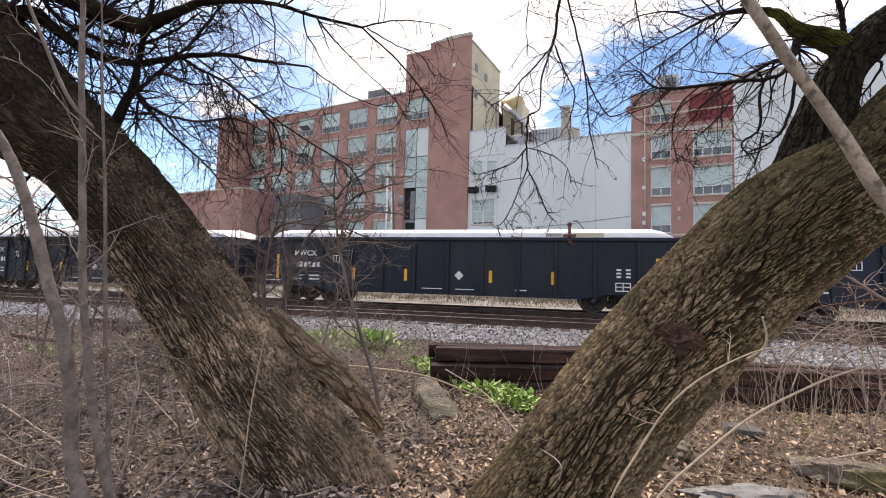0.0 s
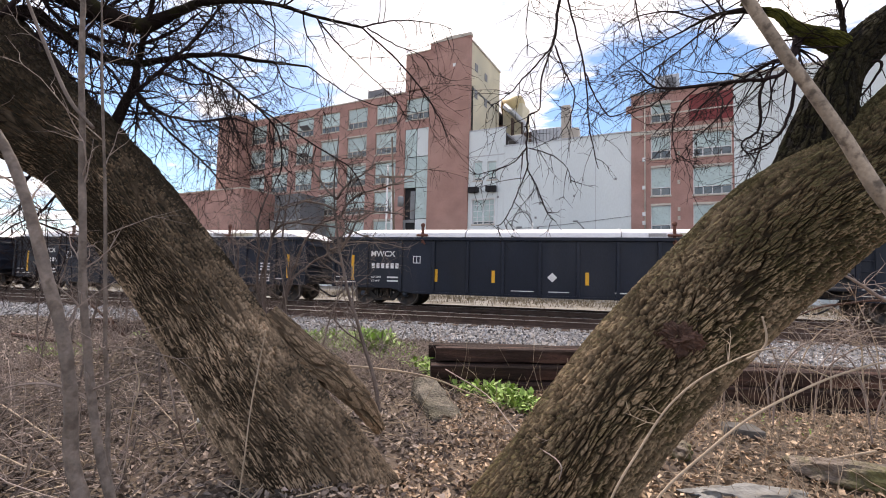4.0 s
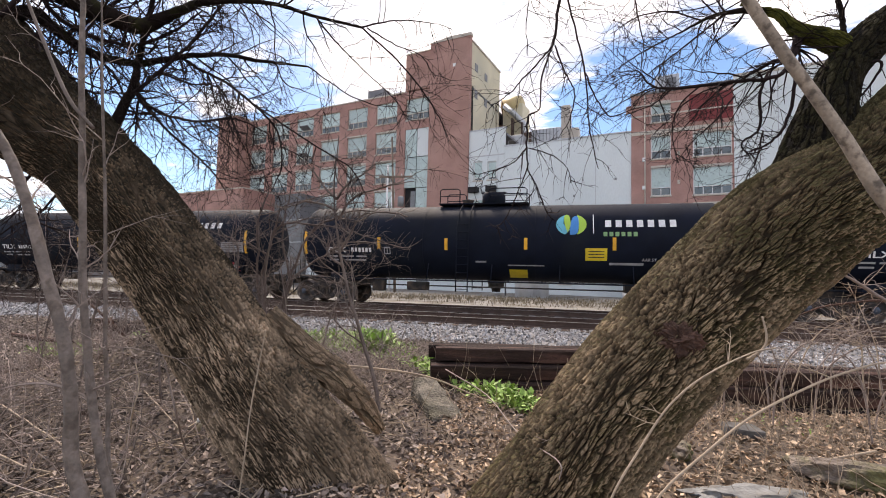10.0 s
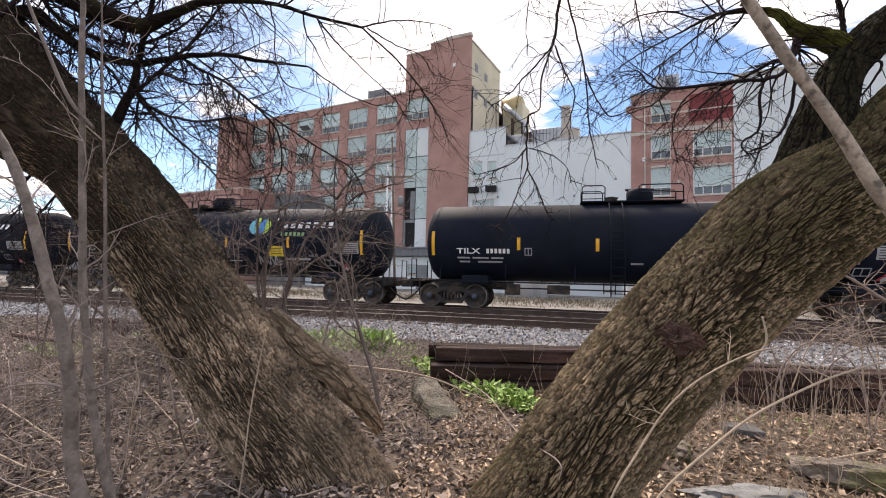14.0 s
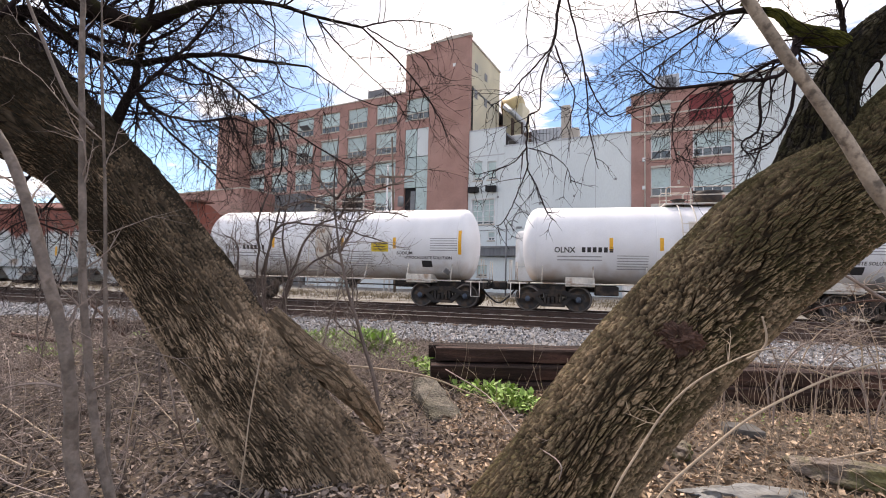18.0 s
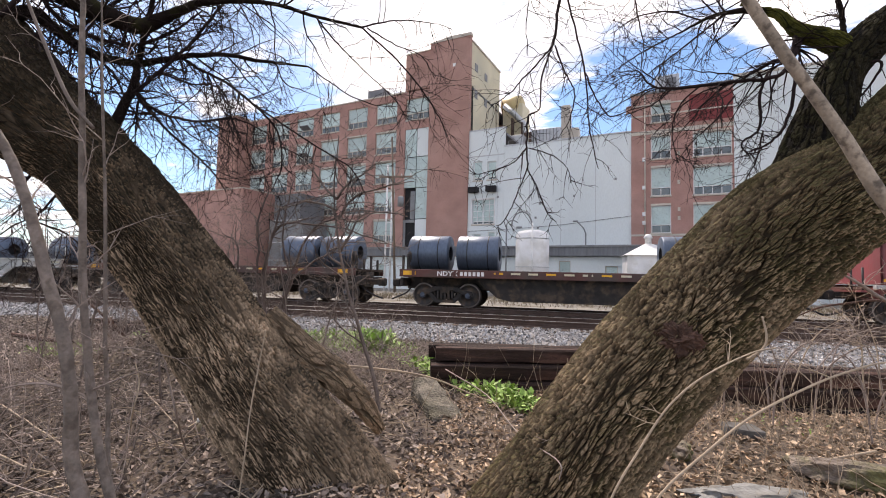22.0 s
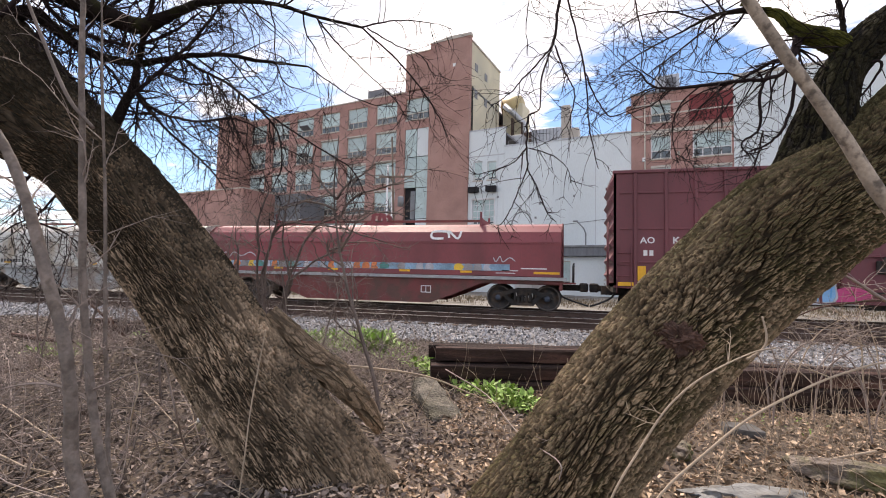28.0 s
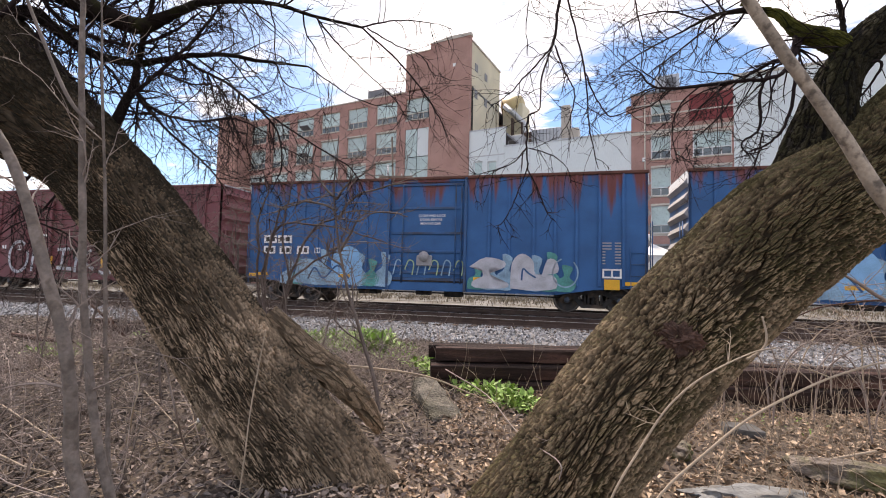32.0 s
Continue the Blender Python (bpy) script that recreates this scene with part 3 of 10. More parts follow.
def wall_with_holes(u0, u1, z0, z1, holes, thick=0.45, y=0.0):
    """A wall in the front's plane; holes are (u0, u1, z0, z1). u grows to the left."""
    us = sorted({u0, u1, *[h[0] for h in holes], *[h[1] for h in holes]})
    zs = sorted({z0, z1, *[h[2] for h in holes], *[h[3] for h in holes]})
    us = [u for u in us if u0 <= u <= u1]
    zs = [z for z in zs if z0 <= z <= z1]
    sh = Shape()

    def solid(i, j):
        if not (0 <= i < len(us) - 1 and 0 <= j < len(zs) - 1):
            return False
        mu, mz = (us[i] + us[i + 1]) / 2, (zs[j] + zs[j + 1]) / 2
        return not any(h[0] < mu < h[1] and h[2] < mz < h[3] for h in holes)
    for i in range(len(us) - 1):
        for j in range(len(zs) - 1):
            if not solid(i, j):
                continue
            a, b, c, d = -us[i + 1], -us[i], zs[j], zs[j + 1]
            sh.add([(a, y, c), (b, y, c), (b, y, d), (a, y, d)], [(0, 1, 2, 3)])
            sh.add([(a, y + thick, c), (b, y + thick, c), (b, y + thick, d), (a, y + thick, d)], [(3, 2, 1, 0)])
            if not solid(i - 1, j):
                sh.add([(b, y, c), (b, y + thick, c), (b, y + thick, d), (b, y, d)], [(0, 1, 2, 3)])
            if not solid(i + 1, j):
                sh.add([(a, y, c), (a, y + thick, c), (a, y + thick, d), (a, y, d)], [(3, 2, 1, 0)])
            if not solid(i, j - 1):
                sh.add([(a, y, c), (b, y, c), (b, y + thick, c), (a, y + thick, c)], [(3, 2, 1, 0)])
            if not solid(i, j + 1):
                sh.add([(a, y, d), (b, y, d), (b, y + thick, d), (a, y + thick, d)], [(0, 1, 2, 3)])
    return sh


def factory_window(parent, u0, u1, z0, z1, low=0.85, panes=4, y=0.0, tilt=False, head=True, frame_mat=None):
    """A tall frosted panel over a strip of small hinged panes, in a frame with sill."""
    fm = frame_mat or STONE_TRIM
    f = 0.09
    win = Shape()
    x0, x1 = -u1, -u0
    for a, b, c, d in ((x0, x0 + f, z0, z1), (x1 - f, x1, z0, z1), (x0 + f, x1 - f, z0, z0 + f), (x0 + f, x1 - f, z1 - f, z1), (x0 + f, x1 - f, z0 + low, z0 + low + f)):
        win.box(a, b, y + 0.16, y + 0.28, c, d)
    w = part("window", win, fm, parent)
    part("pane", Shape().box(x0 + f, x1 - f, y + 0.20, y + 0.23, z0 + low + f, z1 - f), GLAZING, w)
    step = (x1 - x0 - 2 * f) / panes
    for k in range(panes):
        a = x0 + f + k * step
        part("pane", Shape().box(a + 0.04, a + step - 0.04, y + 0.205, y + 0.23, z0 + f + 0.03, z0 + low - 0.03), GLASS, w)
        part("mullion", Shape().box(a - 0.035, a + 0.035, y + 0.17, y + 0.27, z0 + f, z0 + low), fm, w)
    part("sill", Shape().box(x0 - 0.08, x1 + 0.08, y - 0.10, y + 0.16, z0 - 0.16, z0, 0.02), STONE_TRIM, w)
    if head:
        part("lintel", Shape().box(x0, x1, y - 0.012, y + 0.16, z1, z1 + 0.22), STONE_TRIM, w)
    if tilt:
        c = (x0 + x1) / 2 + 0.25
        vent = Shape().box(-0.85, 0.85, -0.03, 0.03, 0, 0.95, 0, pose(c, y + 0.15, z0 + low + 0.15, 62, 0, 0))
        part("tilted_vent", vent, FASCIA, w, "dark open vent pane")


def make_factory():
    fac = thing("factory_building", "red-brick five-storey factory block with pale gridded windows", "building", FM)
    cols = [5.94 + 5.05 * k for k in range(7)]      # right edge of each bay
    tops = [25.35, 21.10, 16.95, 12.85, 8.80]
    holes = []
    for k, u in enumerate(cols):
        wide = 3.62 if k == 0 else 3.5
        for r, z in enumerate(tops):
            if k == 0 and r:
                continue
            holes.append((u, u + wide, z - 2.95, z))
    holes.append((5.94, 9.56, 3.4, 21.1))   # bricked-up bay, filled with panels
    part("wall", wall_with_holes(0.0, 44.5, -0.4, 26.3, holes), BRICK, fac, "red brick front wall")
    # black sheet behind the front stands in for its unlit rooms
    back = Shape().box(-44.5, 0, 0.45, 1.0, -0.4, 25.9)
    part("inner_wall", back, FLAT_BLACK, fac)
    side = Shape().box(-44.5, -43.9, 1.0, 16, -0.4, 26.3).box(-43.9, 0, 15.5, 16, -0.4, 26.3)
    part("rear_wall", side, BRICK, fac)
    part("roof", Shape().box(-43.9, 0, 1.0, 15.5, 25.5, 25.8), FASCIA, fac)
    part("coping", Shape().box(-44.6, -9.75, -0.08, 0.53, 26.3, 26.48, 0.02), STONE_TRIM, fac)
    for k, u in enumerate(cols):
        for r, z in enumerate(tops):
            if k == 0 and r:
                continue
            factory_window(fac, u, u + (3.62 if k == 0 else 3.5), z - 2.95, z, 0.85, 4, 0.0, tilt=(k == 4 and r in (0, 1)), head=(r > 0))
    # panels that close the tall bay beside the tower
    for i, (z0, z1) in enumerate(((17.3, 21.1), (13.1, 17.2), (8.9, 13.0), (3.4, 8.8))):
        for j, (a, b) in enumerate(((5.94, 7.7), (7.8, 9.56))):
            if i == 2 and j == 1 or i == 3 and j == 1:
                continue
            part("infill_panel", Shape().box(-b, -a, 0.10, 0.24, z0, z1, 0.015), GLAZING if (i + j) % 3 else WHITE_WALL, fac)
    # the doorways are black panels, their inside shade given as colour
    part("doorway", Shape().box(-9.2, -7.85, 0.30, 0.36, 4.9, 8.4), FLAT_BLACK, fac, "black panel painted as an unlit loading doorway")
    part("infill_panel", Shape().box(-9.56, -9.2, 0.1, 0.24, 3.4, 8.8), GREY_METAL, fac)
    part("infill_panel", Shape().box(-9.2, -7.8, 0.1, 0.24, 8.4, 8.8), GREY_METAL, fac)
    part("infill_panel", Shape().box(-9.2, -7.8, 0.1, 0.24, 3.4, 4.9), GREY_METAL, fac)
    part("doorway", Shape().box(-9.45, -8.5, 0.30, 0.36, 8.9, 12.6), FLAT_BLACK, fac, "black panel painted as an unlit loading doorway")
    part("infill_panel", Shape().box(-8.5, -7.8, 0.1, 0.24, 8.9, 12.6), GREY_METAL, fac)
    box = part("roof_unit", Shape().box(-19.9, -16.9, 5, 7.5, 25.8, 30.1, 0.05), GREY_METAL, fac, "grey rooftop plant box")
    part("louvre", Shape().box(-19.5, -17.3, 4.95, 5.0, 28.6, 29.6), FASCIA, box)

    tower = thing("brick_tower", "tall windowless red-brick lift tower with a cream side", "tower", FM)
    part("front_wall", Shape().box(-5.8, 0, -0.25, 0.30, -0.4, 32.25), BRICK_TOWER, tower, "brown-red brick front")
    part("front_wall", Shape().box(-9.75, -5.8, -0.004, 0.30, 26.48, 31.55), BRICK_TOWER, tower)
    part("side_wall", Shape().box(-0.5, 0.0, 0.30, 10.4, -0.4, 31.6), CREAM, tower, "cream-painted side wall")
    part("corner_strip", Shape().box(-0.35, 0.02, -0.26, 0.302, -0.4, 32.3), BRICK_TOWER, tower)
    part("rear_wall", Shape().box(-9.75, -0.5, 9.9, 10.4, 20, 31.5), BRICK_TOWER, tower)
    part("side_wall", Shape().box(-9.75, -9.25, 0.3, 9.9, 20, 31.5), BRICK_TOWER, tower)
    part("roof", Shape().box(-9.25, -0.5, 0.3, 9.9, 31.2, 31.5), FASCIA, tower)
    cap = Shape()
    cap.prism([(-5.9, 32.2), (-5.9, 32.3), (-2.9, 32.66), (0.1, 32.55), (0.1, 32.2)], -0.33, 0.34)
    cap.box(-9.85, -5.9, -0.08, 0.36, 31.55, 31.68)
    cap.box(-0.55, 0.12, 0.34, 10.5, 31.6, 31.82)
    part("coping", cap, STONE_TRIM, tower)
    for z in (28.2, 24.6):
        for w in (1.3, 4.6):
            part("wall_vent", Shape().box(0.0, 0.06, w, w + 0.9, z, z + 1.0), GREY_METAL, tower)
    part("wall_box", Shape().box(-2.4, -2.0, -0.32, -0.25, 28.5, 28.9), WHITE_PAINT, tower)

    stair = thing("stair_tower", "plain brick stair tower at the end of the block", "tower", FM)
    part("wall", Shape().box(-44.6, -40.2, -2.6, 0.0, -0.4, 26.6), BRICK_TOWER, stair)
    part("side_wall", Shape().box(-44.6, -44.5, 0, 6, -0.4, 26.6), BRICK_TOWER, stair)
    part("coping", Shape().box(-44.7, -40.1, -2.7, 0.0, 26.6, 26.75), STONE_TRIM, stair)

    low = thing("low_brick_building", "low flat-roofed brick annexe", "building", FM)
    part("wall", Shape().box(-46.5, -30.8, -8.4, -8.0, -0.4, 13.0), BRICK, low)
    part("side_wall", Shape().box(-31.2, -30.8, -8.0, -2.6, -0.4, 13.0), BRICK, low)
    part("side_wall", Shape().box(-46.5, -46.1, -8.0, -2.6, -0.4, 13.0), BRICK, low)
    part("roof", Shape().box(-46.1, -31.2, -8.0, -2.6, 12.5, 12.7), FASCIA, low)
    part("coping", Shape().box(-46.6, -30.7, -8.5, -2.6, 13.0, 13.16), STONE_TRIM, low)

    eq = thing("steel_enclosure", "dark grey corrugated steel enclosure against the factory", "enclosure", FM)
    b = Shape()
    b.box(-28.6, -22.6, -5.3, -0.1, -0.4, 8.6)
    part("lower_box", b, GREY_METAL, eq)
    part("upper_box", Shape().box(-28.2, -23.2, -5.0, -0.1, 8.6, 12.4, 0.03), FASCIA, eq)
    for k in range(14):
        x = -28.0 + k * 0.36
        part("rib", Shape().box(x, x + 0.09, -5.06, -5.0, 8.8, 12.2), GREY_METAL, eq)
    for z in (3.0, 5.5, 8.6):
        part("rail", Shape().box(-28.7, -22.5, -5.42, -5.3, z, z + 0.12), GALV, eq)

    white = thing("white_factory_wing", "white-rendered windowless wing with lean-to roof plant", "building", FM)
    holes = [(-3.55, -0.62, 7.85, 10.95), (-1.85, -0.66, 13.35, 15.75), (-3.75, -2.55, 13.35, 15.6), (-1.85, -0.85, 5.4, 6.65), (-3.65, -2.75, 5.85, 6.9)]
    part("wall", wall_with_holes(-4.75, -0.02, -0.4, 19.6, holes, 0.4, 0.0), WHITE_WALL, white, "white rendered wall")
    part("wall", wall_with_holes(-19.1, -4.75, -0.4, 17.25, [], 0.4, 0.03), WHITE_WALL, white, "white rendered wall")
    # black sheet for the darkness behind this wing's windows
    part("inner_wall", Shape().box(0.02, 4.7, 0.4, 0.8, -0.4, 19.0), FLAT_BLACK, white)
    part("roof", Shape().box(4.75, 19.1, 0.43, 16, 16.2, 16.5).box(0.02, 4.75, 0.8, 16, 18.9, 19.2), FASCIA, white)
    part("coping", Shape().box(4.7, 19.15, -0.06, 0.5, 17.25, 17.42).box(0.02, 4.85, -0.06, 0.5, 19.6, 19.75), GALV, white)
    for h in holes:
        factory_window(white, h[0], h[1], h[2], h[3], 0.3, 2, 0.0, head=False, frame_mat=WHITE_PAINT)
    bars_in = Shape().box(0.50, 0.66, -0.05, 0.0, 7.7, 11.1).box(3.50, 3.66, -0.05, 0.0, 7.7, 11.1).box(0.66, 3.50, -0.05, 0.0, 7.7, 7.88).box(0.66, 3.50, -0.05, 0.0, 10.92, 11.1)
    part("window_surround", bars_in, WHITE_PAINT, white, "white painted window surround")
    for a in (1.3, 2.0, 2.14, 2.86):
        part("glazing_bar", Shape().box(a, a + 0.07, 0.03, 0.08, 7.9, 10.9), WHITE_PAINT, white)
    for z in (8.7, 9.45, 10.2):
        part("glazing_bar", Shape().box(0.68, 3.48, 0.035, 0.075, z, z + 0.07), WHITE_PAINT, white)
    for u in (3.9, 7.9, 11.6, 15.4):
        part("wall_joint", Shape().box(u, u + 0.05, -0.012 if u < 4.7 else 0.018, 0.03, -0.3, 17.2), GALV, white)
    part("string_course", Shape().box(0.02, 4.75, -0.03, 0.0, 16.3, 16.42), GALV, white)
    for a in (0.27, 2.6):
        lampb = Shape().box(a, a + 1.3, -0.75, -0.2, 11.75, 12.45, 0.04, pose(0, 0, 0))
        lm = part("floodlight", lampb, FLAT_BLACK, white, "dark box floodlight")
        part("bracket", Shape().box(a + 0.5, a + 0.7, -0.3, 0.0, 12.0, 12.2), GALV, lm)
    part("cable", Shape().tube([(0.1, -0.03, 7.0), (6, -0.03, 7.15), (12, -0.01, 7.5), (19.1, -0.01, 8.2)], 0.025, 5), FASCIA, white)
    for a, z in ((8.6, 8.3), (8.9, 7.1), (13.0, 10.6), (17.4, 12.2), (9.1, 9.9), (3.9, 11.0)):
        part("wall_fixture", Shape().box(a, a + 0.22, -0.09, 0.03, z, z + 0.22), GREY_METAL, white)

    red = thing("brick_office_block", "red-brick block with stone bands and tall office windows", "building", FM)
    rows1 = [(18.0, 20.0), (14.1, 16.5), (10.2, 13.15), (6.3, 9.15)]
    rows2 = [(14.0, 16.4), (10.1, 12.9), (6.3, 9.1)]
    holes = [(-22.9, -21.0, a, b) for a, b in rows1] + [(-28.3, -24.9, a, b) for a, b in rows2]
    part("wall", wall_with_holes(-28.45, -19.1, -0.4, 21.1, holes, 0.45, -0.1), BRICK, red, "red brick wall")
    # unlit offices given as a black sheet
    part("inner_wall", Shape().box(19.3, 28.4, 0.35, 0.8, -0.4, 20.8), FLAT_BLACK, red)
    part("side_wall", Shape().box(19.1, 19.5, 0.35, 14, 17.0, 21.1), BRICK, red)
    part("roof", Shape().box(19.5, 28.4, 0.8, 14, 20.4, 20.7), FASCIA, red)
    for a, b in rows1:
        factory_window(red, -22.9, -21.0, a, b, 0.8, 2, -0.1, frame_mat=WHITE_PAINT)
    for i, (a, b) in enumerate(rows2):
        factory_window(red, -28.3, -24.9, a, b, 0.8, 4, -0.1, frame_mat=WHITE_PAINT)
    part("stone_band", Shape().box(19.1, 28.45, -0.16, -0.1, 16.75, 17.15), STONE_TRIM, red)
    part("stone_band", Shape().box(19.1, 28.45, -0.15, -0.1, 18.7, 18.85), STONE_TRIM, red)
    part("stone_band", Shape().box(19.1, 28.45, -0.15, -0.1, 6.0, 6.2), STONE_TRIM, red)
    part("stone_band", Shape().box(19.1, 24.0, -0.14, -0.1, 19.85, 19.98), STONE_TRIM, red)
    part("red_panel", Shape().box(24.6, 28.4, -0.14, -0.1, 17.6, 20.4), RED_PANEL, red, "deep red painted panel")
    part("coping", Shape().box(19.0, 28.5, -0.22, 0.4, 21.1, 21.35), GREY_METAL, red)
    part("gutter_box", Shape().box(18.6, 19.3, -0.35, -0.1, 19.2, 20.0, 0.03), BRICK, red)
    for z in (13.9, 10.9, 7.2, 8.1):
        part("wall_fixture", Shape().box(20.2, 20.5, -0.3, -0.1, z, z + 0.4), WHITE_PAINT, red)
        part("wall_fixture", Shape().box(23.5, 23.75, -0.2, -0.1, z + 0.4, z + 0.8), STONE_TRIM, red)
    part("downpipe", Shape().tube([(20.45, -0.2, 6), (20.45, -0.2, 21.0)], 0.07, 6), STONE_TRIM, red)
    ru = part("roof_unit", Shape().box(21.2, 23.7, 4, 6.5, 20.7, 24.6, 0.05), GALV, red, "grey rooftop plant box")
    part("louvre", Shape().box(22.4, 23.4, 3.95, 4.0, 22.9, 24.2), FASCIA, ru)

    tall = thing("white_panel_building", "white-panelled block behind the leaning tree", "building", FM)
    part("wall", wall_with_holes(-60, -28.46, -0.4, 21.6, [], 0.45, -0.12), WHITE_WALL, tall)
    part("coping", Shape().box(28.5, 60, -0.2, 0.4, 21.6, 21.85), STONE_TRIM, tall)
    for u in range(32, 60, 4):
        part("wall_joint", Shape().box(u, u + 0.06, -0.14, -0.12, -0.3, 21.5), GALV, tall)
    part("side_wall", Shape().box(59.6, 60, 0.33, 14, -0.4, 21.6), WHITE_WALL, tall)
    part("roof", Shape().box(28.5, 59.6, 0.33, 14, 20.8, 21.1), FASCIA, tall)

    # plant on the roof of the white wing
    plant = thing("roof_plant", "steel ducts and boxes on the white wing's roof", "roof plant", FM)
    part("yellow_hood", Shape().turned([(0, 1.65), (2.6, 1.65), (2.9, 1.2)], (-0.1, 13.0, 27.0), (1, 0, 0), 20), YELLOW_CLAD, plant, "yellow ribbed curved hood")
    part("housing", Shape().box(0.2, 3.2, 11.5, 15, 19.2, 27.0), CREAM, plant)
    part("duct", Shape().tube([(0.6, 11.2, 26.8), (2.2, 10.8, 25.2), (3.9, 10.4, 23.3), (4.1, 10.4, 19.2)], 0.42, 10), GALV, plant, "pale slanting duct")
    part("stand", Shape().box(3.5, 3.75, 10.0, 10.9, 19, 23.6).box(2.0, 2.2, 10.0, 10.9, 19.2, 24.4).box(2.0, 3.9, 10.0, 10.9, 21.4, 21.6), RAIL_RUST, plant)
    for a in (4.3, 5.0):
        part("rusty_pipe", Shape().tube([(a, 9.5, 17), (a, 9.5, 21.8)], 0.22, 8), RAIL_RUST, plant)
    part("plant_box", Shape().box(2.6, 4.6, 7.5, 9.5, 19.2, 21.0, 0.05), GALV, plant)
    part("plant_box", Shape().box(4.9, 9.0, 10.5, 14, 16.5, 22.4, 0.05), GALV, plant, "grey ribbed plant housing")
    for k in range(8):
        part("rib", Shape().box(5.1 + k * 0.48, 5.2 + k * 0.48, 10.43, 10.5, 19.3, 22.3), GREY_METAL, plant)
    part("chimney", Shape().box(8.9, 10.1, 11.2, 12.4, 16.5, 25.6, 0.04), STONE_TRIM, plant, "pale square chimney stack")
    part("plant_box", Shape().box(10.2, 11.3, 11, 12.5, 16.5, 22.2, 0.05), STONE_TRIM, plant)
    part("railing", Shape().tube([(4.9, 1.0, 18.2), (9.5, 1.0, 18.2)], 0.03, 5).tube([(4.9, 1, 17.2), (4.9, 1, 18.2)], 0.03, 5).tube([(7.2, 1, 17.0), (7.2, 1, 18.2)], 0.03, 5).tube([(9.5, 1, 17.0), (9.5, 1, 18.2)], 0.03, 5), GALV, plant)

    shed = thing("loading_shed", "long low white loading shed with a dark grey fascia", "shed", FM)
    holes = [(-27.5 + k * 4.6, -26.3 + k * 4.6, 0.85 if k == 3 else 1.4, 3.2 if k == 3 else 2.7) for k in range(10)]
    part("wall", wall_with_holes(-34, 22.3, -0.4, 3.6, holes, 0.25, -4.4), WHITE_WALL, shed, "white painted wall")
    # the shed's dark inside, painted as one black sheet
    part("inner_wall", Shape().box(-22.2, 34, -4.1, -4.0, -0.4, 3.5), FLAT_BLACK, shed)
    for h in holes:
        factory_window(shed, h[0], h[1], h[2], h[3], 0.2, 2, -4.4, head=False)
    part("fascia", Shape().box(-22.6, 34.2, -5.1, -4.4, 3.66, 4.7, 0.03), FASCIA, shed, "dark ribbed metal fascia")
    part("gutter", Shape().box(-22.7, 34.3, -5.25, -5.1, 4.55, 4.75, 0.02), GREY_METAL, shed)
    part("roof", Shape().box(-22.6, 34.2, -4.4, -0.3, 4.5, 4.68), FASCIA, shed)
    part("end_wall", Shape().box(-22.3, -22.0, -4.1, -0.3, -0.4, 4.5).box(33.7, 34, -4.1, -0.3, -0.4, 4.5), WHITE_WALL, shed)
    for k, (a, b) in enumerate(((-16.5, -13.5), (-4.6, -3.0), (9.2, 11.2))):
        part("door", Shape().box(a, b, -4.47, -4.40, -0.3, 2.6, 0.02), GREY_METAL if k else GLAZING, shed)


make_factory()


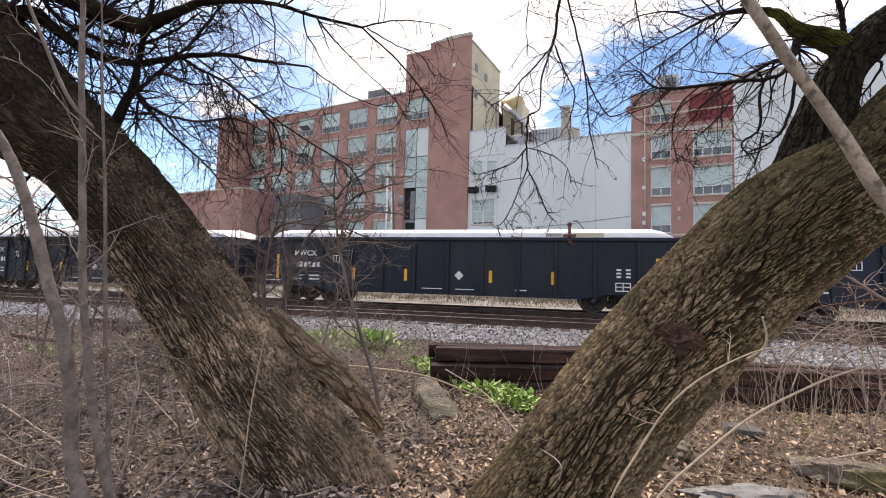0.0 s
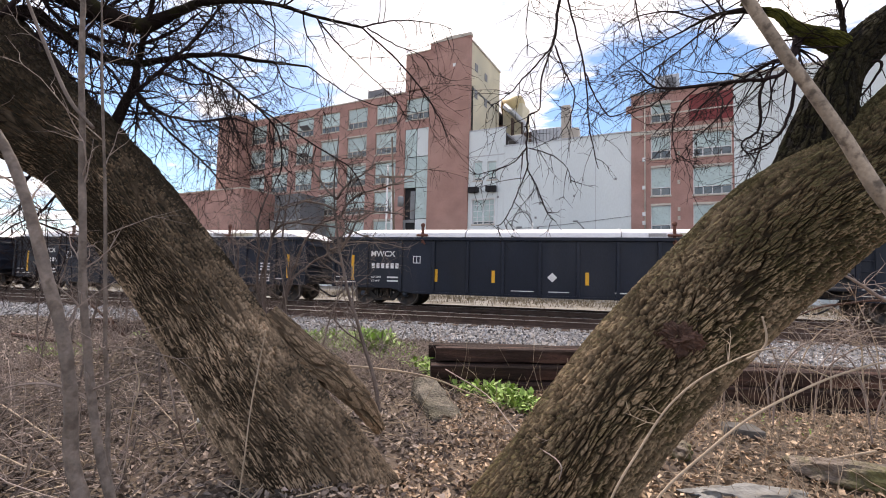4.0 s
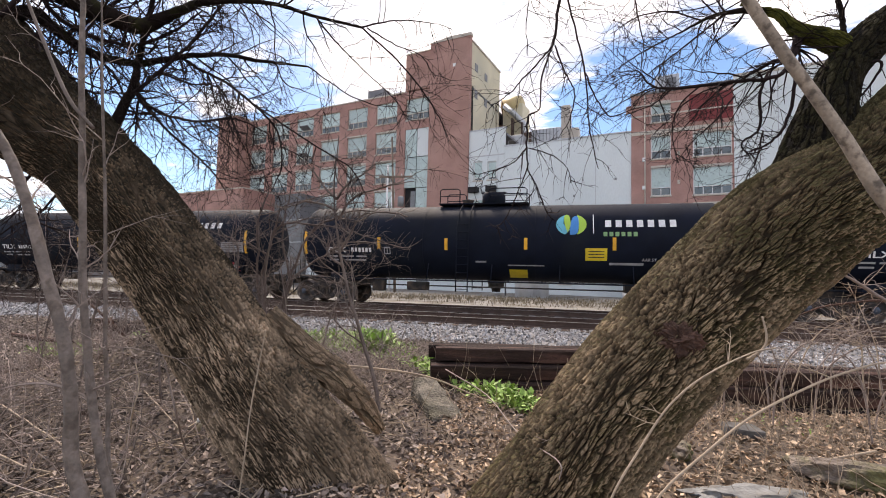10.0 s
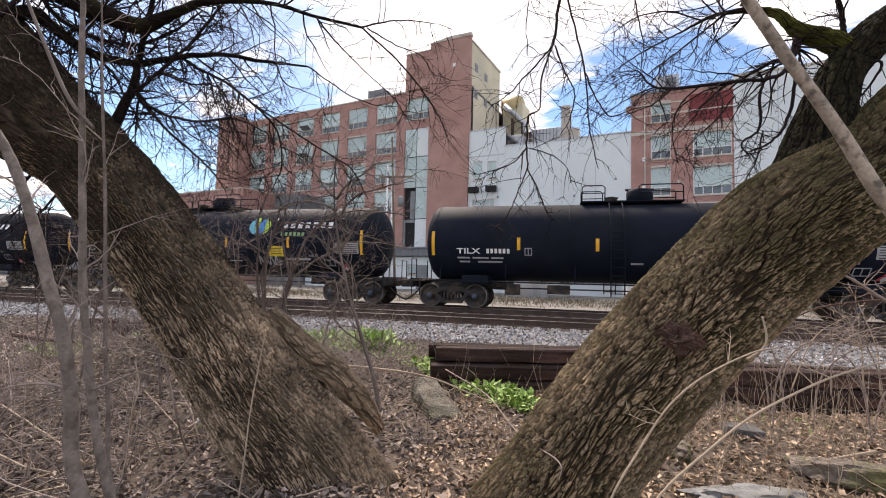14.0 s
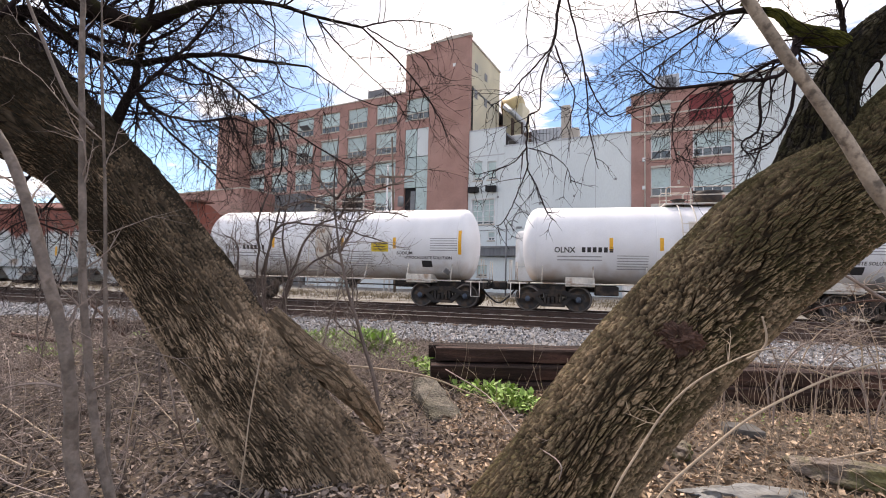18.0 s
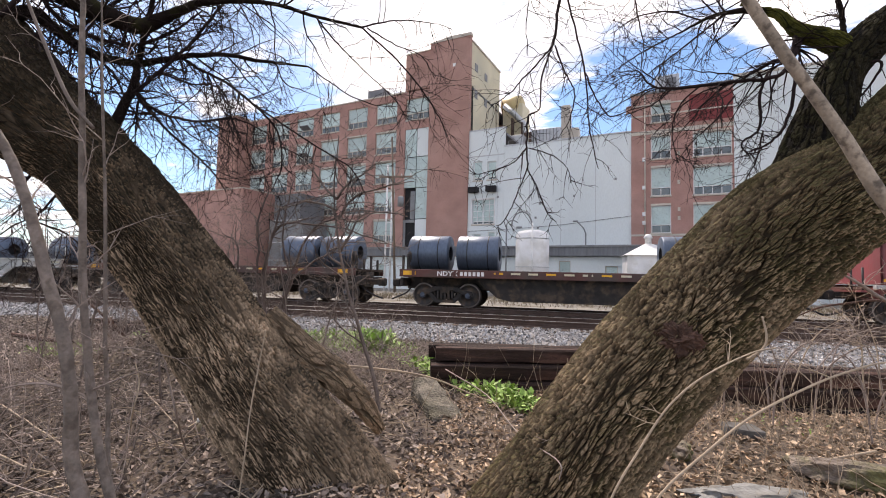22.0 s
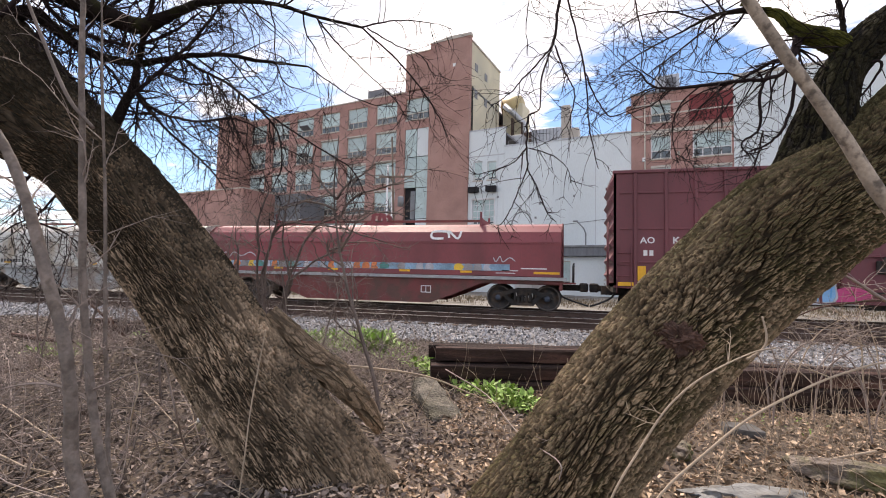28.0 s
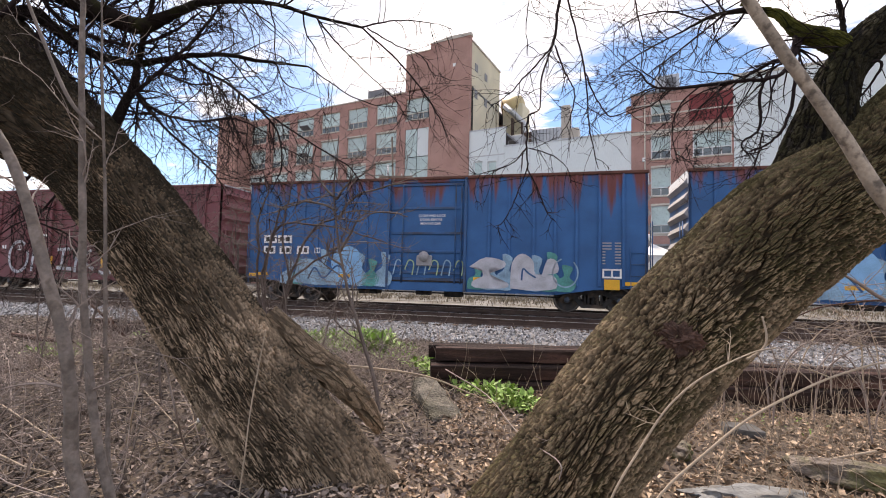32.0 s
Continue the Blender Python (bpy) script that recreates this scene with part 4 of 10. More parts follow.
def make_yard():
    silo = thing("white_silo", "white cylindrical tank with a domed top and hoop pipe", "tank", pose(-2.88, 40.6, 0))
    part("shell", Shape().turned([(0, 1.42), (5.35, 1.42), (5.6, 1.2), (5.75, 0.6), (5.8, 0.05)], (0, 0, -0.35), (0, 0, 1), 28), WHITE_PAINT, silo)
    part("band", Shape().turned([(0, 1.44), (0.08, 1.44)], (0, 0, 4.6), (0, 0, 1), 28), GALV, silo)
    part("railing", Shape().turned([(0, 1.46), (0.05, 1.46)], (0, 0, 2.2), (0, 0, 1), 28), GALV, silo)
    part("pipe", Shape().tube([(0.1, -1.5, -0.3), (0.1, -1.5, 5.9)], 0.07, 8), WHITE_PAINT, silo)
    hoop = [(-0.8 + 0.85 * math.cos(a), -1.2, 5.6 + 1.25 * math.sin(a)) for a in [math.pi * k / 12 for k in range(13)]]
    part("hoop_pipe", Shape().tube(hoop, 0.06, 8), GREY_METAL, silo)
    post = thing("lamp_post", "thin dark post with a hooked lamp arm", "lamp", pose(-5.3, 42.0, -0.35))
    part("post", Shape().tube([(0, 0, 0), (0, 0, 6.3)], 0.07, 8), GREY_METAL, post)
    arm = [(0.55 - 0.55 * math.cos(a), 0, 6.3 + 0.5 * math.sin(a)) for a in [math.pi * k / 10 for k in range(9)]]
    part("arm", Shape().tube(arm, 0.05, 8), GREY_METAL, post)
    part("lamp_head", Shape().box(0.9, 1.4, -0.12, 0.12, 6.1, 6.25, 0.03), GREY_METAL, post)
    tent = thing("white_kiosk", "small white kiosk with a hipped roof and vent cap", "kiosk", pose(6.75, 43.2, 0))
    part("body", Shape().box(-1.9, 1.9, -1.9, 1.9, -0.4, 3.45, 0.03), WHITE_PAINT, tent)
    rf = Shape().add([(-2.15, -2.15, 3.4), (2.15, -2.15, 3.4), (2.15, 2.15, 3.4), (-2.15, 2.15, 3.4), (-0.25, -0.25, 4.5), (0.25, -0.25, 4.5), (0.25, 0.25, 4.5), (-0.25, 0.25, 4.5)],
                     [(0, 1, 5, 4), (1, 2, 6, 5), (2, 3, 7, 6), (3, 0, 4, 7), (4, 5, 6, 7), (3, 2, 1, 0)])
    part("roof", rf, WHITE_PAINT, tent)
    part("vent_cap", Shape().turned([(0, 0.28), (0.5, 0.26), (0.55, 0.4), (0.85, 0.2), (0.9, 0.02)], (0, 0, 4.45), (0, 0, 1), 12), WHITE_PAINT, tent)
    pole = thing("utility_pole", "weathered wooden utility pole with a cross-arm", "pole", pose(-15.95, 42.3, -0.35))
    part("pole", Shape().tube([(0, 0, 0), (-0.75, -0.1, 15.2)], [0.13, 0.08], 10), POLE_WOOD, pole)
    part("cross_arm", Shape().beam((-1.9, -0.2, 11.2), (1.5, -0.2, 11.15), 0.14, 0.16), POLE_WOOD, pole)
    for a in (-1.75, -1.1, 0.4, 1.35):
        part("insulator", Shape().turned([(0, 0.05), (0.12, 0.07), (0.2, 0.04)], (a, -0.2, 11.26), (0, 0, 1), 8), WHITE_PAINT, pole)
    part("transformer", Shape().turned([(0, 0.3), (0.9, 0.3), (1.0, 0.1)], (0.35, -0.1, 8.3), (0, 0, 1), 14), GREY_METAL, pole)
    pipes = thing("white_riser_pipes", "pair of tall white riser pipes", "pipe", pose(-17.55, 43.5, 0))
    for a in (0.0, 0.55):
        part("pipe", Shape().tube([(a, 0, -0.3), (a, 0, 12.4 - a)], 0.10, 8), WHITE_PAINT, pipes)
    for z in (4, 6.5, 9):
        part("bracket", Shape().box(0, 0.55, -0.03, 0.03, z, z + 0.06), WHITE_PAINT, pipes)
    for (x, y, h) in ((1.95, 52.3, 6.6), (-27.5, 44.5, 6.0)):
        lp = thing("lamp_post", "slim pale yard lamp on a curved arm", "lamp", pose(x, y, -0.3))
        part("post", Shape().tube([(0, 0, 0), (0, 0, h), (-0.25, 0, h + 0.6), (-0.9, 0, h + 1.3)], 0.07, 8), GREY_METAL, lp)
        part("lamp_head", Shape().box(-1.35, -0.8, -0.14, 0.14, h + 1.25, h + 1.4, 0.03), GREY_METAL, lp)


make_yard()


def make_distance():
    rnd = random.Random(8)
    far = [(-150, 95, 40, 5.5, WHITE_WALL, "far pale low gabled warehouse"), (-95, 62, 26, 4.2, GREY_METAL, "low grey yard shed"), (-205, 120, 60, 8.0, GREY_METAL, "far grey low gabled warehouse")]
    for x, y, w, h, m, lab in far:
        b = thing("warehouse", lab, "building", pose(x, y, -0.3))
        part("wall", Shape().box(-w / 2, w / 2, 0, 14, 0, h), m, b)
        part("roof", Shape().prism([(-w / 2 - 0.4, h), (w / 2 + 0.4, h), (0, h + 1.5)], -0.4, 14.4), WHITE_PAINT, b)
    # a low ridge of far bare woods
    sh = Shape()
    n = 160
    vs = []
    for i in range(n + 1):
        a = math.pi * i / n
        r = 900
        h = 16 + 10 * noise.noise(Vector((i * 0.13, 0, 0))) + 5 * noise.noise(Vector((i * 0.9, 3, 0)))
        vs += [(r * math.cos(a), r * math.sin(a) * 0.7 + 50, -1), (r * math.cos(a), r * math.sin(a) * 0.7 + 50, h)]
    sh.add(vs, [(2 * i, 2 * i + 2, 2 * i + 3, 2 * i + 1) for i in range(n)])
    tagged(part("far_woods", sh, mat("far_woods", (0.16, 0.15, 0.15), 0.95, 0, 0.3, 0.05, 0.6, 0.1)), "grey-brown ridge of far bare woods", "woods", kind="stuff")


make_distance()
# ---- the two leaning trees, saplings and brush ----
def grain_noise(x, y, z):
    """Smooth value noise over arrays, -1 to 1."""
    i, j, k = np.floor(x).astype(np.int64), np.floor(y).astype(np.int64), np.floor(z).astype(np.int64)
    fx, fy, fz = x - i, y - j, z - k
    fx, fy, fz = fx * fx * (3 - 2 * fx), fy * fy * (3 - 2 * fy), fz * fz * (3 - 2 * fz)
    out = 0.0
    for di in (0, 1):
        for dj in (0, 1):
            for dk in (0, 1):
                w = (fx if di else 1 - fx) * (fy if dj else 1 - fy) * (fz if dk else 1 - fz)
                out = out + w * scatter(i + di, j + dj, k + dk, 7)
    return out * 2 - 1


def scatter(i, j, k, salt):
    """A random number from 0 to 1 for each cell of a lattice."""
    h = (i * 374761393 + j * 668265263 + k * 1440662683 + salt * 974634777) & 0xFFFFFFFF
    h = ((h ^ (h >> 13)) * 1274126177) & 0xFFFFFFFF
    h = ((h ^ (h >> 15)) * 739177969) & 0xFFFFFFFF
    return ((h ^ (h >> 16)) & 0xFFFFFF) / 16777216.0


def plates(x, y, z, salt=0):
    """Irregular cells: how far inside its cell each place lies, and a number of its cell."""
    i, j, k = np.floor(x).astype(np.int64), np.floor(y).astype(np.int64), np.floor(z).astype(np.int64)
    near, second, own = np.full(x.shape, 9.0), np.full(x.shape, 9.0), np.zeros(x.shape)
    for di in (-1, 0, 1):
        for dj in (-1, 0, 1):
            for dk in (-1, 0, 1):
                a, b, c = i + di, j + dj, k + dk
                d = np.sqrt((a + scatter(a, b, c, 11 + salt) - x) ** 2 + (b + scatter(a, b, c, 12 + salt) - y) ** 2 + (c + scatter(a, b, c, 13 + salt) - z) ** 2)
                closer = d < near
                second = np.where(closer, near, np.minimum(second, d))
                own = np.where(closer, scatter(a, b, c, 14 + salt), own)
                near = np.where(closer, d, near)
    return second - near, own


def bark_trunk(path, radii, seed, seg=320, step=0.0066, depth=0.032, wide=36.0, tall=13.0, fine_to=99.0, material=None, lobes=()):
    """A leaning trunk whose bark is split into thick plates by deep fissures; carries a map in metres.
    lobes: root swellings (angle from the camera's side in radians, swelling in metres, reach along the trunk)."""
    rough = smooth_path(path, 30)
    acc = [0.0]
    for i in range(1, len(rough)):
        acc.append(acc[-1] + (rough[i] - rough[i - 1]).length)
    fine = min(fine_to, acc[-1])
    at = np.arange(0, fine, step)
    if acc[-1] > fine:
        at = np.concatenate([at, np.linspace(fine, acc[-1], 12)])
    n = len(at)
    mid = np.stack([np.interp(at, acc, [p[k] for p in rough]) for k in range(3)], 1)
    rs = np.interp(np.linspace(0, len(path) - 1, len(rough)), range(len(path)), radii)
    rs = np.interp(at, acc, rs)
    # a frame that follows the trunk
    side = None
    sides, others = np.zeros((n, 3)), np.zeros((n, 3))
    for i in range(n):
        d = Vector(mid[min(i + 2, n - 1)] - mid[max(i - 2, 0)]).normalized()
        if side is None:
            side = d.cross(Vector((0, 0, 1))).normalized()
            # more facets on the side that faces the camera
            front = math.atan2((d.cross(side)).dot(Vector((0, -1, 0))), side.dot(Vector((0, -1, 0))))
        side = (side - d * side.dot(d)).normalized()
        sides[i], others[i] = side, d.cross(side)
    base = np.linspace(0, 2 * math.pi, seg, endpoint=False)
    turn = front + base - 0.62 * np.sin(base)
    ang, al = np.meshgrid(turn, at)
    r0 = np.repeat(rs[:, None], seg, 1)
    c, s = np.cos(ang), np.sin(ang)
    warp = grain_noise(c * 2.0 + 5, s * 2.0, al * 1.6 + seed)
    w2 = grain_noise(c * r0 * 13 + 9, s * r0 * 13, al * 6.0 + seed)
    # the ridges wander a little round the trunk
    tw = ang + 0.09 * warp + 0.022 * w2
    # laid out flat round the trunk, the seam at the back
    arc = (np.mod(tw - front + math.pi, 2 * math.pi) - math.pi) * r0
    cx, cy, cz = arc * wide + 40, np.full(arc.shape, 40.3), al * tall + 0.35 * w2 + seed
    # ragged outlines
    rag = 0.42 * grain_noise(cx * 1.9, cy * 1.9, cz * 1.9 + 5)
    rag2 = 0.42 * grain_noise(cx * 1.9 + 30, cy * 1.9, cz * 1.9)
    edge, own = plates(cx + rag, cy + rag2, cz + 0.6 * rag - 0.6 * rag2)
    # long braided fissures, and cross cracks that break the ridges into plates
    ridge = np.abs(grain_noise(cx * 0.95 + 0.4 * rag, cy * 0.95 + 0.4 * rag2, cz * 0.42 + 17) + 0.30 * grain_noise(cx * 1.7 + 8, cy * 1.7, cz * 0.9))
    e = np.clip((ridge - 0.05) / 0.09, 0, 1)
    furrow = e * e * (3 - 2 * e)
    cut = np.clip((edge - 0.05) / 0.07, 0, 1)
    plate = furrow * (0.35 + 0.65 * cut)
    edge2, own2 = plates(cx * 2.3, cy * 2.3, cz * 2.1 + 3, 20)
    crack = np.clip(edge2 / 0.16, 0, 1)
    flake = grain_noise(cx * 5, cy * 5, cz * 7)
    wob = 0.05 * grain_noise(c * 1.1 + 3, s * 1.1, al * 0.7 + seed)
    r = r0 * (1 + wob) - depth * (1 - plate) + plate * (0.008 * (own - 0.5) - 0.004 * (1 - crack) + 0.003 * (own2 - 0.5)) + 0.0022 * flake + 0.005 * w2
    for a, swell, reach in lobes:
        r = r + swell * np.exp(-al / reach) * np.clip(np.cos(ang - front - a), 0, 1) ** 3
    v = mid[:, None, :] + (sides[:, None, :] * c[..., None] + others[:, None, :] * s[..., None]) * r[..., None]
    row, col = np.meshgrid(np.arange(n - 1), np.arange(seg), indexing="ij")
    nxt = (col + 1) % seg
    fs = np.stack([row * seg + col, row * seg + nxt, (row + 1) * seg + nxt, (row + 1) * seg + col], -1).reshape(-1, 4)
    me = bpy.data.meshes.new("trunk")
    me.from_pydata(v.reshape(-1, 3).tolist(), [], fs.tolist())
    uv = me.uv_layers.new(name="bark")
    ids = np.empty(len(me.loops), dtype=np.int32)
    me.loops.foreach_get("vertex_index", ids)
    uv.data.foreach_set("uv", np.stack([(ang * 0.38).ravel()[ids], al.ravel()[ids]], 1).ravel())
    tone = me.attributes.new("plate", "FLOAT", "POINT")
    tone.data.foreach_set("value", own.ravel().astype(np.float32))
    # worn drops to 0 in fissures and cracks, where bark_mat paints shade
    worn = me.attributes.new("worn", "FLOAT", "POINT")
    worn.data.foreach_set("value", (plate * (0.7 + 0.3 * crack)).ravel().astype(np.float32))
    me.materials.append(material or BARK)
    me.update()
    return me


def twigs(sh, start, way, length, radius, rnd, level, droop=0.0, spread=0.7, seg=4):
    """A branch that wanders, thins and forks."""
    n = max(4, int(length / 0.08))
    pts, rs = [Vector(start)], [radius]
    d = Vector(way).normalized()
    for i in range(n):
        d = (d + Vector((rnd.gauss(0, 0.20), rnd.gauss(0, 0.20), rnd.gauss(0, 0.18) - droop * 0.05))).normalized()
        pts.append(pts[-1] + d * (length / n))
        rs.append(radius * (1 - 0.72 * (i + 1) / n))
    sh.tube(pts, rs, seg, False)
    if level <= 0:
        return
    kids = max(3, int(length * (8.0 if level > 1 else 9.5)))
    for _ in range(kids):
        t = rnd.uniform(0.12, 0.98)
        i = min(int(t * n), n - 1)
        base = (pts[i + 1] - pts[i]).normalized()
        side = Vector((rnd.gauss(0, 1), rnd.gauss(0, 1), rnd.gauss(0, 1)))
        side = (side - base * side.dot(base)).normalized()
        twigs(sh, pts[i], base * (1 - spread * 0.5) + side * spread, length * rnd.uniform(0.28, 0.55), max(rs[i] * 0.62, 0.0021), rnd, level - 1, droop, spread, 3)


def limb(tree, path, radii, rnd, level=2, droop=0.0, density=1.0, name="limb", twig_len=0.9, twig_r=0.009):
    pts = smooth_path(path, 6)
    radii = [r * (0.62 if radii[0] < 0.02 else 0.74 if radii[0] > 0.05 else 0.62) for r in radii]
    rs = list(np.interp(np.linspace(0, len(path) - 1, len(pts)), range(len(path)), radii))
    jig = [p + Vector((rnd.gauss(0, 0.0022), rnd.gauss(0, 0.0022), rnd.gauss(0, 0.0022))) for p in pts]
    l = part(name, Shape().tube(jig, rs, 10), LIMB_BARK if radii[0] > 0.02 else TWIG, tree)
    tw = Shape()
    length = sum((pts[i + 1] - pts[i]).length for i in range(len(pts) - 1))
    for _ in range(int(length * 13.5 * density)):
        i = rnd.randrange(1, len(pts) - 1)
        base = (pts[i + 1] - pts[i]).normalized()
        side = Vector((rnd.gauss(0, 1), rnd.gauss(0, 0.7), rnd.gauss(0, 1) - droop * 0.7))
        side = (side - base * side.dot(base)).normalized()
        twigs(tw, pts[i], base * 0.6 + side, twig_len * rnd.uniform(0.35, 1.05) * (1.3 if level == 1 else 1.0), max(min(twig_r, rs[i] * 0.6), 0.0028), rnd, level, droop)
    if tw.f:
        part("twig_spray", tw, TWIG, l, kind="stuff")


def make_trees():
    rnd = random.Random(3)
    base = Vector((-1.35, 2.8, -0.3))
    left = thing("leaning_tree", "old mossy tree with furrowed bark leaning over the bank", "tree", Matrix.Translation(base), group="leaning trees")

    def at(ps):
        return [Vector(p) - base for p in ps]
    path = [(-1.15, 2.78, -0.69), (-1.33, 2.77, -0.43), (-1.55, 2.75, -0.11), (-1.92, 2.73, 0.25), (-2.38, 2.72, 0.78), (-2.72, 2.7, 1.17), (-3.03, 2.66, 1.52), (-3.34, 2.57, 1.88), (-3.53, 2.5, 2.05), (-3.73, 2.43, 2.21), (-3.96, 2.35, 2.42), (-4.3, 2.22, 2.75), (-4.69, 2.06, 3.14)]
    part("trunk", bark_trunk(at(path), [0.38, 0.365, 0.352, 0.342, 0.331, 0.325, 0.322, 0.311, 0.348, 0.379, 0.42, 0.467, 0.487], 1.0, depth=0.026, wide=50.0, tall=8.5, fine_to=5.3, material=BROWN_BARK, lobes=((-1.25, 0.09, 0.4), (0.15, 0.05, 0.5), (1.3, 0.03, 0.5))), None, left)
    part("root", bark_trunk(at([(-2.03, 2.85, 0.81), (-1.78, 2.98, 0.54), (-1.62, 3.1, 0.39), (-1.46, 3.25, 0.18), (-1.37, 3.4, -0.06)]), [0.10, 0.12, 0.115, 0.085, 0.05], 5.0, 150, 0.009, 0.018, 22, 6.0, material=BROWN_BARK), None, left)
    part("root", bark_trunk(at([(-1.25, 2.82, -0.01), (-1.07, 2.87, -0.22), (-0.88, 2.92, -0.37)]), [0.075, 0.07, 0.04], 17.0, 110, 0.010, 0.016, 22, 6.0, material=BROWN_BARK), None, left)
    limb(left, at([(-3.96, 2.26, 2.75), (-3.81, 2.39, 2.97), (-3.65, 2.52, 2.85), (-3.53, 2.64, 2.76), (-3.27, 2.80, 2.72), (-2.96, 2.98, 2.83), (-2.72, 3.13, 2.89), (-2.50, 3.28, 2.89), (-2.16, 3.46, 2.89)]), [0.0768, 0.0688, 0.053, 0.0423, 0.0372, 0.0286, 0.0228, 0.0196, 0.01], rnd, 2, 0.4, 1.3, twig_len=0.80, twig_r=0.0070)
    limb(left, at([(-3.77, 2.31, 3.25), (-3.50, 2.44, 3.07), (-3.27, 2.56, 2.97), (-3.08, 2.66, 2.92), (-2.93, 2.76, 3.04), (-2.77, 2.86, 3.17), (-2.52, 2.99, 3.24), (-2.25, 3.12, 3.25), (-1.97, 3.25, 3.19), (-1.64, 3.39, 3.14)]), [0.1117, 0.0994, 0.0895, 0.080, 0.056, 0.037, 0.026, 0.021, 0.017, 0.013], rnd, 2, 0.5, 1.3, twig_len=0.80, twig_r=0.0070)
    limb(left, at([(-1.64, 3.39, 3.14), (-1.39, 3.49, 3.22), (-1.12, 3.60, 3.23), (-0.95, 3.68, 3.20)]), [0.0114, 0.0096, 0.0058, 0.0039], rnd, 1, 0.6, 1.0, twig_len=0.50, twig_r=0.0040)
    limb(left, at([(-1.64, 3.39, 3.14), (-1.36, 3.47, 2.88), (-1.13, 3.53, 2.60), (-0.99, 3.56, 2.37), (-0.95, 3.58, 2.26)]), [0.0114, 0.0114, 0.0095, 0.0076, 0.0038], rnd, 1, 0.8, 1.2, twig_len=0.50, twig_r=0.0040)
    limb(left, at([(-1.59, 3.40, 3.13), (-1.38, 3.50, 3.02), (-1.18, 3.58, 2.94), (-1.08, 3.65, 2.77)]), [0.0095, 0.0076, 0.0058, 0.0039], rnd, 1, 0.8, 1.0, twig_len=0.40, twig_r=0.0040)
    limb(left, at([(-1.95, 3.21, 3.16), (-1.78, 3.28, 2.95), (-1.61, 3.35, 2.78), (-1.34, 3.45, 2.52), (-1.21, 3.51, 2.30)]), [0.0111, 0.0093, 0.0075, 0.0057, 0.0038], rnd, 1, 0.6, 1.0, twig_len=0.50, twig_r=0.0040)
    limb(left, at([(-3.28, 2.65, 2.08), (-3.25, 2.70, 2.31), (-3.21, 2.75, 2.52), (-3.22, 2.79, 2.76), (-3.21, 2.83, 3.04), (-3.20, 2.87, 3.36)]), [0.0534, 0.048, 0.0395, 0.0338, 0.0279, 0.022], rnd, 2, 0.2, 1.2, twig_len=0.80, twig_r=0.0070)
    limb(left, at([(-3.20, 2.72, 2.42), (-3.04, 2.85, 2.69), (-2.91, 2.98, 2.95), (-2.73, 3.11, 3.35), (-2.67, 3.22, 3.61)]), [0.0249, 0.0218, 0.0187, 0.0153, 0.0117], rnd, 2, 0.4, 1.3, twig_len=0.80, twig_r=0.0070)
    limb(left, at([(-3.17, 2.73, 2.47), (-3.15, 2.85, 2.38), (-3.09, 2.98, 2.35), (-2.95, 3.13, 2.35), (-2.72, 3.30, 2.41), (-2.50, 3.47, 2.31)]), [0.0249, 0.0201, 0.017, 0.0156, 0.012, 0.0062], rnd, 2, 0.9, 1.6, twig_len=0.80, twig_r=0.0070)
    limb(left, at([(-3.17, 2.73, 2.45), (-3.04, 2.88, 2.23), (-2.90, 3.03, 2.06), (-2.82, 3.17, 1.93), (-2.78, 3.29, 1.79)]), [0.0178, 0.0147, 0.0133, 0.0098, 0.006], rnd, 2, 0.9, 1.5, twig_len=0.80, twig_r=0.0070)
    limb(left, at([(-3.10, 3.00, 2.88), (-2.95, 3.09, 2.78), (-2.76, 3.20, 2.69), (-2.58, 3.30, 2.54), (-2.40, 3.40, 2.33), (-2.37, 3.46, 2.05), (-2.48, 3.48, 1.81)]), [0.019, 0.0173, 0.0176, 0.0159, 0.014, 0.0102, 0.0062], rnd, 2, 0.8, 1.6, twig_len=0.80, twig_r=0.0070)
    limb(left, at([(-2.76, 3.20, 2.69), (-2.48, 3.35, 2.47), (-2.09, 3.53, 2.21), (-1.83, 3.68, 2.04), (-1.71, 3.79, 1.80)]), [0.0137, 0.012, 0.0102, 0.0083, 0.0043], rnd, 2, 0.8, 1.4, twig_len=0.80, twig_r=0.0070)
    limb(left, at([(-3.14, 2.89, 2.68), (-2.92, 3.01, 2.61), (-2.83, 3.10, 2.64), (-2.74, 3.18, 2.57), (-2.67, 3.26, 2.26), (-2.56, 3.35, 2.03)]), [0.013, 0.0113, 0.0115, 0.0097, 0.0079, 0.004], rnd, 2, 0.8, 1.5, twig_len=0.80, twig_r=0.0070)
    limb(left, at([(-2.16, 3.46, 2.89), (-1.96, 3.54, 2.75), (-1.82, 3.60, 2.66), (-1.64, 3.68, 2.60), (-1.46, 3.75, 2.59)]), [0.01, 0.0081, 0.0082, 0.0061, 0.0041], rnd, 1, 0.6, 1.2, twig_len=0.50, twig_r=0.0040)
    limb(left, at([(-3.65, 2.34, 2.76), (-3.58, 2.41, 2.62), (-3.46, 2.49, 2.44), (-3.35, 2.58, 2.38), (-3.43, 2.61, 2.27)]), [0.0223, 0.0218, 0.017, 0.0138, 0.0088], rnd, 2, 0.2, 1.5, twig_len=0.80, twig_r=0.0070)
